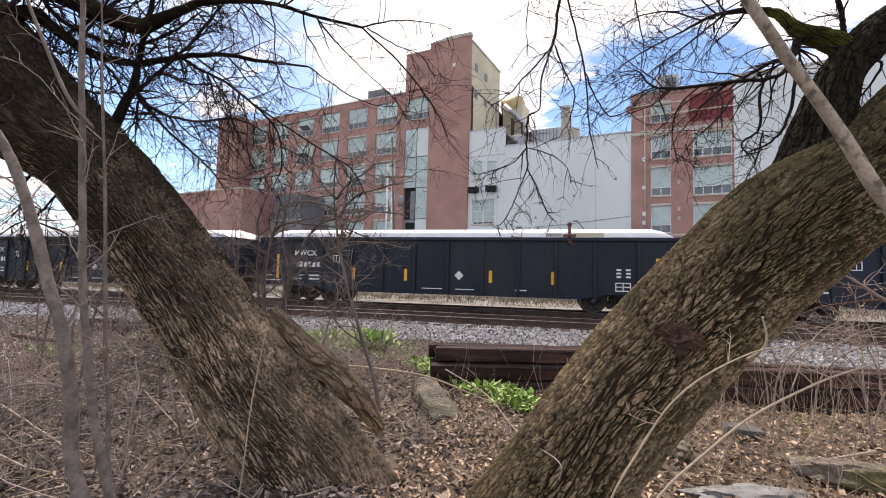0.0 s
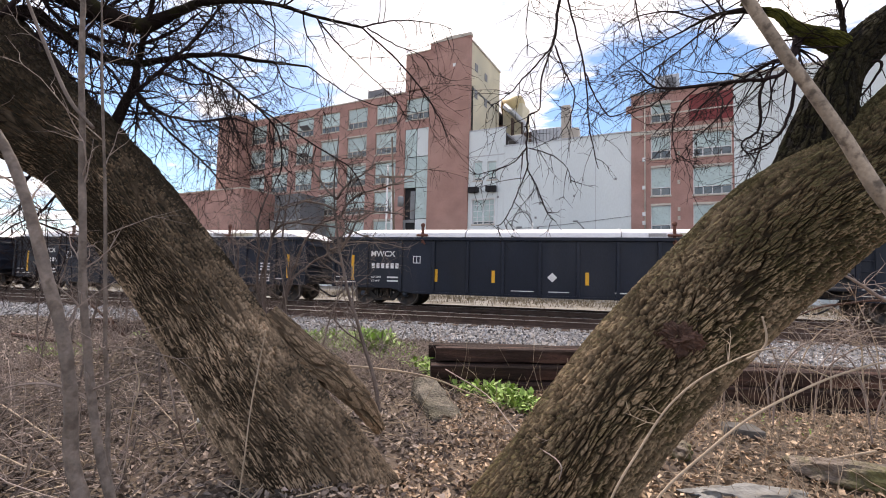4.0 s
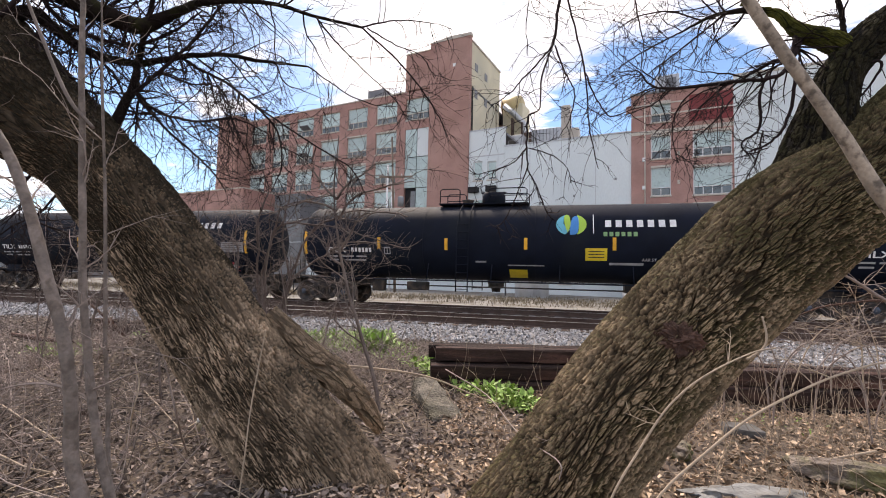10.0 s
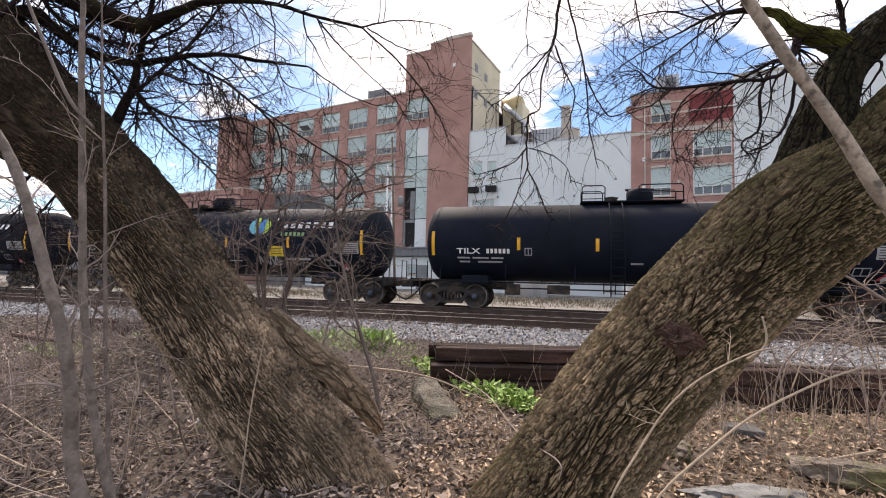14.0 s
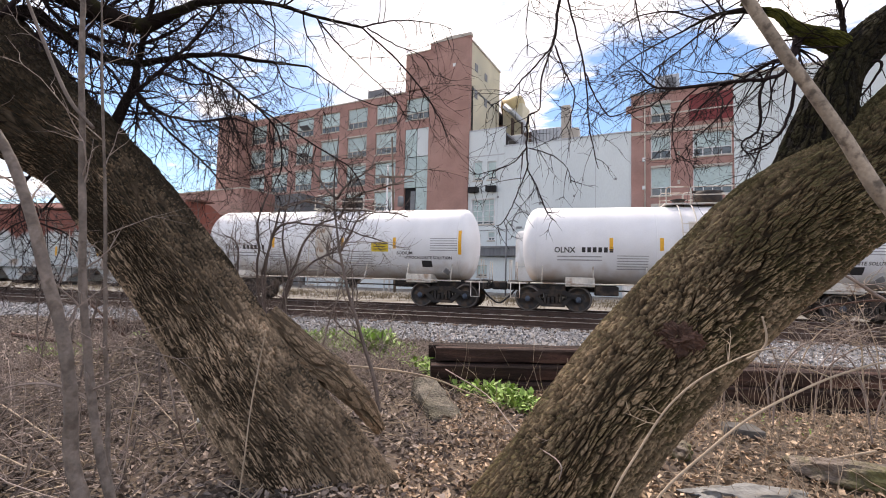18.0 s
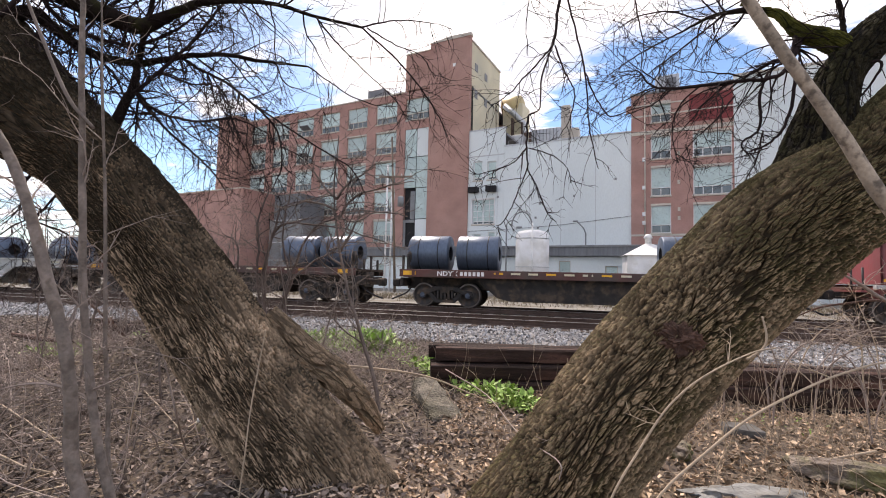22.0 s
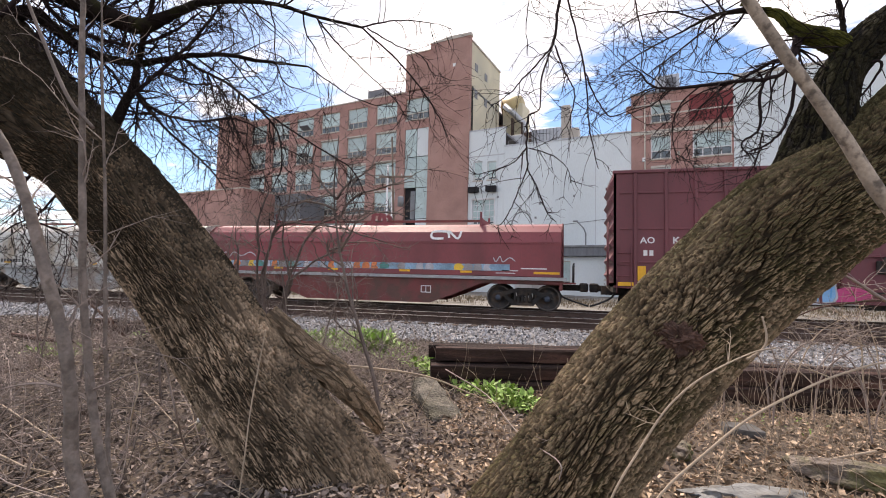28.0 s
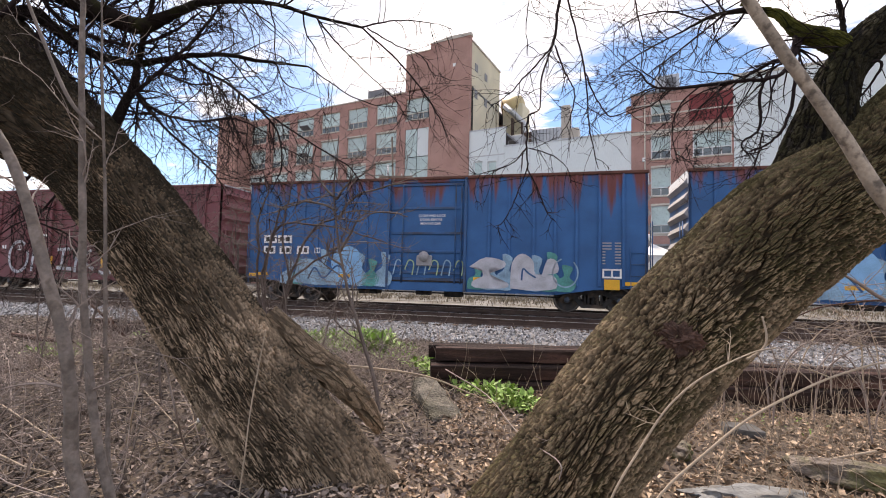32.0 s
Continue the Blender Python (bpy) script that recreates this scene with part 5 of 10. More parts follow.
    limb(left, at([(-3.77, 2.20, 2.82), (-3.66, 2.32, 3.08), (-3.62, 2.42, 2.96), (-3.46, 2.54, 2.85), (-3.21, 2.70, 2.81), (-3.00, 2.84, 2.95), (-2.82, 2.97, 3.19)]), [0.0271, 0.0278, 0.0256, 0.0241, 0.0213, 0.0163, 0.0093], rnd, 2, 0.3, 1.6, twig_len=0.80, twig_r=0.0070)
    limb(left, at([(-3.53, 2.48, 2.82), (-3.44, 2.60, 3.01), (-3.30, 2.74, 3.25), (-3.18, 2.88, 3.46)]), [0.0238, 0.021, 0.0162, 0.013], rnd, 2, 0.2, 1.5, twig_len=0.80, twig_r=0.0070)
    limb(left, at([(-3.44, 2.60, 2.72), (-3.31, 2.66, 2.58), (-3.22, 2.71, 2.38), (-3.17, 2.75, 2.26), (-3.31, 2.74, 2.04)]), [0.0175, 0.0141, 0.0106, 0.0089, 0.0054], rnd, 1, 0.5, 1.5, twig_len=0.50, twig_r=0.0040)
    limb(left, at([(-3.69, 2.43, 1.81), (-3.81, 2.45, 1.65), (-3.77, 2.51, 1.46), (-3.62, 2.61, 1.38), (-3.50, 2.69, 1.26)]), [0.017, 0.0138, 0.0105, 0.0088, 0.0054], rnd, 2, 0.6, 1.6, twig_len=0.80, twig_r=0.0070)
    limb(left, at([(-3.59, 2.56, 1.71), (-3.81, 2.57, 1.51), (-4.08, 2.57, 1.42), (-4.36, 2.57, 1.25)]), [0.014, 0.0107, 0.0091, 0.0055], rnd, 2, 0.5, 1.6, twig_len=0.80, twig_r=0.0070)

    base = Vector((-0.2, 2.95, -0.3))
    right = thing("leaning_tree", "thick furrowed tree leaning away with a mossy fork", "tree", Matrix.Translation(base), group="leaning trees")
    path = [(-0.40, 2.90, -0.62), (-0.05, 2.99, -0.13), (0.36, 3.1, 0.45), (0.84, 3.22, 1.0), (1.3, 3.29, 1.46), (1.85, 3.47, 1.85), (2.2, 3.59, 2.21), (2.64, 3.7, 2.65), (3.2, 3.6, 3.6)]
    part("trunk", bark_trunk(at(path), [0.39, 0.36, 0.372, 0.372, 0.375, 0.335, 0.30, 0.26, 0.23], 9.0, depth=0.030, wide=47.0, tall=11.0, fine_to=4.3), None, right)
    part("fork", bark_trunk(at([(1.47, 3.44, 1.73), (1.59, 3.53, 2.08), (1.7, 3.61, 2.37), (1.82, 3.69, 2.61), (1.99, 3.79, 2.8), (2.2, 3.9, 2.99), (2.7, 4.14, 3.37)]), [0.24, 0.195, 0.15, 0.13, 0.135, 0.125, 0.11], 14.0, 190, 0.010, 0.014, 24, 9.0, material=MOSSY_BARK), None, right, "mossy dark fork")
    limb(right, at([(0.05, 3.12, 3.22), (-0.06, 3.09, 2.98), (-0.08, 3.08, 2.78), (-0.10, 3.08, 2.67)]), [0.0182, 0.0164, 0.0145, 0.0127], rnd, 1, 0.9, 0.6, twig_len=0.40, twig_r=0.0030)
    limb(right, at([(-0.10, 3.08, 2.67), (-0.20, 3.08, 2.55), (-0.30, 3.08, 2.45), (-0.40, 3.08, 2.35), (-0.51, 3.07, 2.28)]), [0.0091, 0.0092, 0.0074, 0.0056, 0.0038], rnd, 1, 0.9, 1.4, twig_len=0.35, twig_r=0.0030)
    limb(right, at([(-0.10, 3.08, 2.67), (-0.17, 3.06, 2.45), (-0.18, 3.06, 2.24), (-0.25, 3.04, 2.18), (-0.26, 3.04, 1.97), (-0.25, 3.04, 1.83)]), [0.0091, 0.0091, 0.0073, 0.0109, 0.0091, 0.0073], rnd, 1, 0.9, 1.2, twig_len=0.35, twig_r=0.0030)
    limb(right, at([(-0.26, 3.04, 1.97), (-0.34, 3.03, 1.88), (-0.45, 3.02, 1.83), (-0.61, 2.99, 1.79)]), [0.0073, 0.0055, 0.0055, 0.0037], rnd, 1, 1.0, 1.4, twig_len=0.25, twig_r=0.0025)
    limb(right, at([(-0.25, 3.04, 1.87), (-0.31, 3.04, 1.68), (-0.39, 3.04, 1.51), (-0.45, 3.04, 1.44)]), [0.0073, 0.0055, 0.0055, 0.0037], rnd, 1, 1.0, 1.4, twig_len=0.25, twig_r=0.0025)
    limb(right, at([(-0.25, 3.04, 1.83), (-0.17, 3.06, 1.66), (-0.13, 3.07, 1.55), (-0.07, 3.09, 1.49)]), [0.0073, 0.0055, 0.0055, 0.0036], rnd, 1, 1.0, 1.4, twig_len=0.25, twig_r=0.0025)
    limb(right, at([(-0.25, 3.04, 1.97), (-0.11, 3.08, 1.93), (0.00, 3.10, 1.84), (0.02, 3.11, 1.75)]), [0.0055, 0.0055, 0.0036, 0.0036], rnd, 1, 1.0, 1.2, twig_len=0.25, twig_r=0.0025)
    limb(right, at([(-0.07, 3.19, 3.20), (-0.01, 3.21, 3.04), (0.05, 3.22, 2.80), (0.11, 3.24, 2.53), (0.13, 3.24, 2.25), (0.15, 3.25, 2.09), (0.20, 3.26, 1.86)]), [0.0113, 0.0113, 0.0094, 0.0094, 0.0075, 0.0075, 0.0038], rnd, 1, 0.9, 1.0, twig_len=0.35, twig_r=0.0030)
    limb(right, at([(-0.09, 3.08, 2.66), (-0.02, 3.10, 2.48), (0.04, 3.12, 2.35), (0.01, 3.11, 2.17), (-0.05, 3.09, 2.06)]), [0.0091, 0.0073, 0.0073, 0.0055, 0.0036], rnd, 1, 0.9, 1.2, twig_len=0.30, twig_r=0.0030)
    limb(right, at([(0.11, 3.24, 2.53), (0.19, 3.26, 2.34), (0.28, 3.28, 2.23), (0.41, 3.32, 2.28), (0.57, 3.36, 2.32)]), [0.0094, 0.0075, 0.0075, 0.0056, 0.0038], rnd, 1, 0.9, 1.0, twig_len=0.30, twig_r=0.0030)
    limb(right, at([(0.45, 3.54, 3.31), (0.49, 3.55, 3.05), (0.53, 3.56, 2.84), (0.51, 3.55, 2.67)]), [0.008, 0.008, 0.006, 0.004], rnd, 1, 0.9, 1.0, twig_len=0.35, twig_r=0.0030)
    limb(right, at([(-0.25, 3.14, 3.16), (-0.28, 3.13, 2.87), (-0.27, 3.14, 2.64)]), [0.0056, 0.0056, 0.0038], rnd, 1, 0.9, 1.2, twig_len=0.30, twig_r=0.0025)
    part("limb", bark_trunk(at([(1.89, 3.73, 2.7), (1.77, 3.7, 2.79), (1.68, 3.71, 2.85), (1.59, 3.71, 2.89), (1.52, 3.72, 2.96), (1.45, 3.75, 3.07), (1.35, 3.78, 3.13), (1.23, 3.79, 3.21)]), [0.08, 0.075, 0.068, 0.06, 0.042, 0.036, 0.028, 0.02], 23.0, 90, 0.012, 0.008, 34, 14.0, material=GREEN_BARK), None, right, "mossy crooked limb")
    limb(right, at([(1.34, 3.79, 3.14), (1.15, 3.84, 3.17), (1.01, 3.90, 3.16), (0.84, 3.95, 3.10)]), [0.045, 0.0248, 0.0191, 0.0109], rnd, 2, 0.5, 1.2, twig_len=0.80, twig_r=0.0070)
    limb(right, at([(1.59, 3.71, 2.88), (1.47, 3.60, 2.66), (1.40, 3.68, 2.69), (1.21, 3.74, 2.60), (1.16, 3.83, 2.56)]), [0.0291, 0.0263, 0.0213, 0.014, 0.0082], rnd, 2, 0.7, 1.6, twig_len=0.80, twig_r=0.0070)
    limb(right, at([(1.56, 3.72, 2.91), (1.40, 3.55, 2.55), (1.15, 3.56, 2.52), (0.90, 3.57, 2.51), (0.69, 3.58, 2.51), (0.58, 3.63, 2.57), (0.51, 3.68, 2.70), (0.37, 3.72, 2.72)]), [0.0254, 0.0223, 0.019, 0.0175, 0.0159, 0.0122, 0.0083, 0.0042], rnd, 2, 0.6, 1.4, twig_len=0.80, twig_r=0.0070)
    limb(right, at([(0.82, 3.84, 3.04), (0.62, 3.86, 2.96), (0.45, 3.88, 2.87), (0.28, 3.90, 2.76)]), [0.0106, 0.0086, 0.0066, 0.0045], rnd, 2, 0.5, 1.8, twig_len=0.50, twig_r=0.0040)
    limb(right, at([(1.15, 3.82, 3.16), (0.97, 3.83, 3.02), (0.77, 3.83, 2.86), (0.61, 3.84, 2.75), (0.49, 3.86, 2.67)]), [0.0124, 0.0104, 0.0085, 0.0065, 0.0044], rnd, 2, 0.5, 1.8, twig_len=0.50, twig_r=0.0040)
    limb(right, at([(0.99, 3.89, 3.16), (0.76, 3.93, 3.28), (0.55, 3.98, 3.29), (0.34, 4.02, 3.19)]), [0.0106, 0.0087, 0.0067, 0.0046], rnd, 2, 0.5, 1.6, twig_len=0.50, twig_r=0.0040)
    limb(right, at([(0.93, 3.66, 2.55), (0.78, 3.66, 2.40), (0.74, 3.68, 2.20), (0.79, 3.73, 2.00)]), [0.01, 0.0081, 0.0061, 0.0041], rnd, 2, 0.8, 1.4, twig_len=0.40, twig_r=0.0030)
    limb(right, at([(1.32, 3.56, 2.57), (1.27, 3.57, 2.41), (1.27, 3.59, 2.19), (1.16, 3.58, 2.09), (1.21, 3.61, 2.02), (1.35, 3.67, 2.07)]), [0.015, 0.0151, 0.0133, 0.0096, 0.0077, 0.0058], rnd, 1, 0.6, 1.6, twig_len=0.30, twig_r=0.0030)
    limb(right, at([(1.45, 3.49, 2.48), (1.43, 3.51, 2.30), (1.38, 3.52, 2.15), (1.28, 3.52, 2.05), (1.16, 3.52, 2.01)]), [0.0182, 0.0165, 0.0148, 0.0112, 0.0056], rnd, 1, 0.6, 1.6, twig_len=0.30, twig_r=0.0030)
    limb(right, at([(1.13, 3.61, 2.44), (1.02, 3.62, 2.28), (0.88, 3.61, 2.15), (0.77, 3.62, 2.01)]), [0.0097, 0.0078, 0.0059, 0.004], rnd, 2, 0.8, 1.5, twig_len=0.40, twig_r=0.0030)
    limb(right, at([(1.28, 3.55, 2.16), (1.25, 3.58, 1.98), (1.18, 3.59, 1.83), (1.12, 3.61, 1.72)]), [0.0094, 0.0076, 0.0058, 0.0039], rnd, 1, 0.8, 1.6, twig_len=0.30, twig_r=0.0030)
    limb(right, at([(1.9, 3.73, 2.71), (1.84, 3.72, 2.85), (1.83, 3.72, 2.98), (1.8, 3.71, 3.17)]), [0.035, 0.030, 0.028, 0.0254], rnd, 2, 0.2, 1.2, twig_len=0.80, twig_r=0.0070)
    limb(right, at([(1.84, 3.7, 2.62), (2.00, 3.64, 2.61), (1.96, 3.68, 2.48), (1.83, 3.70, 2.30)]), [0.0179, 0.0145, 0.0111, 0.0056], rnd, 1, 0.6, 1.6, twig_len=0.30, twig_r=0.0030)
    limb(right, at([(1.33, 3.77, 3.13), (1.27, 3.81, 3.32), (1.17, 3.83, 3.53)]), [0.032, 0.0243, 0.0185], rnd, 2, 0.2, 1.4, twig_len=0.80, twig_r=0.0070)
    # a burr where a limb was lost
    c = Vector((0.60, 2.83, 0.80)) - base
    bm = bmesh.new()
    bmesh.ops.create_icosphere(bm, subdivisions=5, radius=1.0)
    for v in bm.verts:
        q = v.co * 2.8
        k = 1 + 0.45 * noise.noise(q) + 0.30 * noise.noise(q * 2.7) + 0.12 * noise.noise(q * 6.0)
        # a hollow near its upper edge
        k -= 0.75 * max(0.0, 1 - (v.co - Vector((-0.25, -0.75, 0.5))).length / 0.55)
        v.co = Vector((v.co.x * k * 0.10, v.co.y * k * 0.062, v.co.z * k * 0.085))
    me = bpy.data.meshes.new("burr")
    bm.to_mesh(me)
    bm.free()
    me.materials.append(KNOT)
    part("burr", me, None, right, "dark reddish hollow bark burr", Matrix.Translation(c))


make_trees()


def stem(name, label, category, pts, radii, material=None, seg=10, group="", side=0, reach=1.0):
    base = Vector(pts[0])
    t = thing(name, label, category, Matrix.Translation(base), group)
    p = smooth_path([Vector(q) - base for q in pts], 14 if material is None else 8)
    rs = list(np.interp(np.linspace(0, len(pts) - 1, len(p)), range(len(pts)), radii))
    rnd = random.Random(len(pts) * 7 + int(base.x * 100))
    p = [q + Vector((0.006 * noise.noise(q * 4 + base), 0.006 * noise.noise(q * 4 - base), 0)) for q in p]
    if material is None:
        rs = [r * (1 + 0.16 * noise.noise(q * 9 + base) + 0.10 * noise.noise(q * 25)) for r, q in zip(rs, p)]
    part("stem", Shape().tube(p, rs, seg), material or SAPLING, t)
    for _ in range(side):
        i = rnd.randrange(int(len(p) * (0.5 if side > 25 else 0.33)), len(p) - 1)
        tw = Shape()
        way = Vector((rnd.gauss(0, 1), rnd.gauss(0, 0.6), rnd.uniform(0.2, 1.0)))
        twigs(tw, p[i], way, rnd.uniform(0.4, 1.1) * reach, max(rs[i] * (0.5 if reach > 0.6 else 0.28), 0.003), rnd, 2 if reach > 0.85 else 1, 0.1)
        part("side_branch", tw, BRUSH if material is None else material, t)
    return t, p


stem("sapling", "slender pale-barked sapling close by", "sapling", [(-1.75, 1.44, -0.25), (-1.77, 1.44, 0.13), (-1.84, 1.42, 0.4), (-1.82, 1.38, 0.67), (-1.88, 1.36, 0.93), (-1.98, 1.33, 1.23), (-2.1, 1.3, 1.53), (-2.23, 1.27, 1.73), (-2.5, 1.2, 2.2)], [0.027, 0.026, 0.025, 0.0225, 0.021, 0.020, 0.019, 0.017, 0.014], side=7, reach=0.32)
stem("sapling", "thin straight sapling stem beside the leaning tree", "sapling", [(-1.74, 1.60, -0.25), (-1.79, 1.59, 0.05), (-1.9, 1.56, 0.44), (-1.97, 1.55, 0.81), (-2.01, 1.53, 1.24), (-2.05, 1.52, 1.79), (-2.09, 1.51, 2.46), (-2.1, 1.5, 2.9)], [0.023, 0.021, 0.018, 0.0165, 0.0145, 0.013, 0.009, 0.006], side=12, reach=0.4)
stem("sapling", "pale stem leaning up across the dark trunk", "sapling", [(-1.99, 1.53, 1.72), (-2.075, 1.5, 1.82), (-2.168, 1.5, 1.941), (-2.288, 1.5, 2.134), (-2.417, 1.5, 2.363), (-2.55, 1.5, 2.6)], [0.007, 0.0078, 0.0078, 0.0075, 0.007, 0.006], GREY_STEM, side=3, reach=0.3)
stem("sapling", "very thin upright sapling stem", "sapling", [(-1.92, 1.66, -0.25), (-1.94, 1.66, 0.36), (-1.98, 1.64, 0.8), (-2.02, 1.64, 1.31), (-2.09, 1.62, 2.09), (-2.12, 1.60, 2.7)], [0.010, 0.009, 0.008, 0.007, 0.005, 0.003], side=9, reach=0.5)
forked, _ = stem("sapling", "bare forked sapling growing before the tracks", "sapling", [(-1.52, 3.73, -0.3), (-1.57, 3.82, 0.08), (-1.74, 3.88, 0.5), (-1.9, 3.84, 1.0), (-2.0, 3.81, 1.45), (-2.05, 3.8, 1.86), (-2.03, 3.81, 2.39)], [0.020, 0.018, 0.016, 0.013, 0.010, 0.007, 0.004], GREY_STEM, side=15, reach=1.0)


def add_limbs(t, paths, radius, seed, material, count=9):
    """Crooked limbs with forking twigs on a bare shrub or sapling."""
    rnd = random.Random(seed)
    base = t.matrix_basis.translation
    for path in paths:
        p = smooth_path([Vector(q) - base for q in path], 7)
        p = [q + 0.018 * Vector((noise.noise(q * 7), noise.noise(q * 7 + base), noise.noise(q * 7 - base))) for q in p]
        n = len(p)
        rs = [radius * (1 - 0.68 * i / (n - 1)) for i in range(n)]
        sh = Shape().tube(p, rs, 7)
        for k in range(count):
            i = rnd.randrange(n // 4, n - 1)
            way = (p[i + 1] - p[i]).normalized() * 0.7 + Vector((rnd.gauss(0, 0.7), rnd.gauss(0, 0.4), rnd.gauss(0.15, 0.6)))
            twigs(sh, p[i], way, rnd.uniform(0.14, 0.50), max(0.0050, rs[i] * 0.6), rnd, 1, 0.1, 0.75)
        part("limb", sh, material, t)


add_limbs(forked, [
    [(-2.03, 3.82, 1.80), (-1.91, 3.78, 1.93), (-1.74, 3.73, 2.0), (-1.61, 3.68, 2.05)],
    [(-2.03, 3.82, 1.80), (-2.22, 3.88, 1.96), (-2.36, 3.93, 2.11), (-2.47, 3.98, 2.21)],
    [(-2.02, 3.82, 1.69), (-2.21, 3.78, 1.76), (-2.41, 3.73, 1.75), (-2.49, 3.68, 1.69)],
    [(-2.01, 3.83, 1.62), (-1.9, 3.88, 1.81), (-1.62, 3.93, 1.93), (-1.34, 3.98, 1.97)],
    [(-1.97, 3.83, 1.33), (-1.84, 3.78, 1.53), (-1.68, 3.73, 1.68)],
    [(-1.94, 3.83, 1.2), (-2.13, 3.88, 1.3), (-2.12, 3.93, 1.46)]], 0.0125, 31, GREY_STEM, 9)
shrub = thing("bare_shrub", "dark bare many-stemmed shrub arching beside the tracks", "shrub", Matrix.Translation((-3.6, 5.2, -0.3)))
add_limbs(shrub, [
    [(-3.58, 5.2, -0.3), (-3.57, 5.22, 0.35), (-3.45, 5.28, 1.0), (-3.29, 5.32, 1.44), (-3.16, 5.36, 1.7), (-2.95, 5.4, 1.82), (-2.65, 5.44, 1.93), (-2.16, 5.48, 1.91), (-1.94, 5.52, 1.87)],
    [(-3.60, 5.2, -0.3), (-3.65, 5.18, 0.4), (-3.75, 5.16, 1.0), (-3.68, 5.12, 1.25), (-3.55, 5.08, 1.64), (-3.42, 5.04, 1.92), (-3.08, 5.0, 2.01), (-2.68, 4.96, 2.06)],
    [(-3.63, 5.24, -0.3), (-3.72, 5.22, 0.6), (-3.74, 5.2, 1.14), (-3.68, 5.24, 1.58), (-3.53, 5.28, 1.75), (-3.18, 5.32, 1.75), (-2.72, 5.36, 1.7), (-2.43, 5.4, 1.6), (-2.2, 5.44, 1.54)],
    [(-3.62, 5.16, -0.3), (-3.7, 5.2, 0.35), (-3.81, 5.16, 0.99), (-3.79, 5.12, 1.43), (-3.8, 5.08, 1.78), (-3.63, 5.04, 2.13), (-3.7, 5.0, 2.41)],
    [(-3.56, 5.18, -0.3), (-3.52, 5.2, 0.4), (-3.38, 5.2, 0.97), (-3.15, 5.24, 1.22), (-2.82, 5.28, 1.41), (-2.7, 5.32, 1.66), (-2.56, 5.36, 1.95)],
    [(-3.55, 5.22, -0.3), (-3.44, 5.2, 0.6), (-3.38, 5.2, 1.08), (-3.47, 5.16, 1.5), (-3.43, 5.12, 1.86), (-3.3, 5.08, 2.27)],
    [(-3.66, 5.2, -0.3), (-3.95, 5.2, 0.4), (-4.13, 5.2, 0.9), (-4.14, 5.16, 1.46), (-4.3, 5.08, 1.6)]], 0.0205, 37, DARK_STEM, 10)

stem("fallen_pole", "smooth pale dead stem leaning through the branches", "branch", [(1.66, 2.72, 1.18), (1.51, 2.678, 1.45), (1.414, 2.653, 1.594), (1.265, 2.613, 1.851), (1.074, 2.563, 2.147), (0.847, 2.502, 2.504), (0.64, 2.45, 2.83)], [0.033, 0.033, 0.034, 0.030, 0.028, 0.027, 0.026], DEAD_WOOD, seg=18)
stem("fallen_branch", "grey dead branch lying across the bank", "branch", [(-0.52, 5.02, -0.24), (-0.87, 4.94, -0.14), (-1.39, 4.80, 0.06), (-1.97, 4.65, 0.14), (-2.38, 4.54, 0.16)], [0.005, 0.007, 0.010, 0.012, 0.011], DRY_STEM, side=3, reach=0.5)
stem("arching_stem", "thin pale stem arching over the trunk's foot", "stem", [(0.12, 2.42, -0.27), (0.21, 2.44, 0.06), (0.37, 2.48, 0.35), (0.50, 2.51, 0.54), (0.69, 2.56, 0.69), (0.87, 2.61, 0.78), (0.99, 2.64, 0.81)], [0.0058, 0.0056, 0.0054, 0.0048, 0.0042, 0.0035, 0.003], DRY_STEM, side=3, reach=0.25)
stem("arching_stem", "thin pale stem arching over the trunk's foot", "stem", [(0.85, 2.60, 0.75), (0.93, 2.63, 0.80), (0.95, 2.63, 0.86), (0.93, 2.63, 0.96)], [0.006, 0.0056, 0.0056, 0.0042], DRY_STEM)
stem("arching_stem", "long brown bramble stem bowing to the ground", "stem", [(0.22, 2.33, -0.27), (0.40, 2.38, 0.11), (0.63, 2.44, 0.34), (0.83, 2.50, 0.50), (1.06, 2.56, 0.63), (1.27, 2.61, 0.72), (1.52, 2.68, 0.77), (2.0, 2.8, 0.7)], [0.0068, 0.0065, 0.006, 0.0058, 0.0054, 0.005, 0.0045, 0.0035], DRY_STEM, side=4, reach=0.4)
stem("dry_stalk", "thin dry stalk standing before the trunk", "stalk", [(-1.72, 2.24, -0.25), (-1.67, 2.25, 0.32), (-1.63, 2.26, 0.63), (-1.60, 2.26, 0.80)], [0.0045, 0.0043, 0.004, 0.003], DRY_STEM)


stem("dead_stick", "pale dead stick propped above fallen leaves", "stick", [(-4.89, 3.11, -0.12), (-3.98, 2.75, -0.1), (-3.42, 2.58, -0.14), (-3.18, 2.55, -0.22)], [0.007, 0.0065, 0.006, 0.004], DRY_STEM, 7, "dead sticks", 2, 0.30)
stem("dead_stick", "thin pale stick lying on fallen leaves", "stick", [(-3.7, 2.37, -0.16), (-3.38, 2.32, -0.18), (-3.19, 2.34, -0.2)], [0.006, 0.006, 0.004], DRY_STEM, 7, "dead sticks", 1, 0.30)
stem("dead_stick", "thin pale stick lying on fallen leaves", "stick", [(-4.25, 3.95, -0.1), (-3.55, 3.52, -0.13), (-2.99, 3.2, -0.2)], [0.006, 0.0055, 0.004], DRY_STEM, 7, "dead sticks", 1, 0.30)
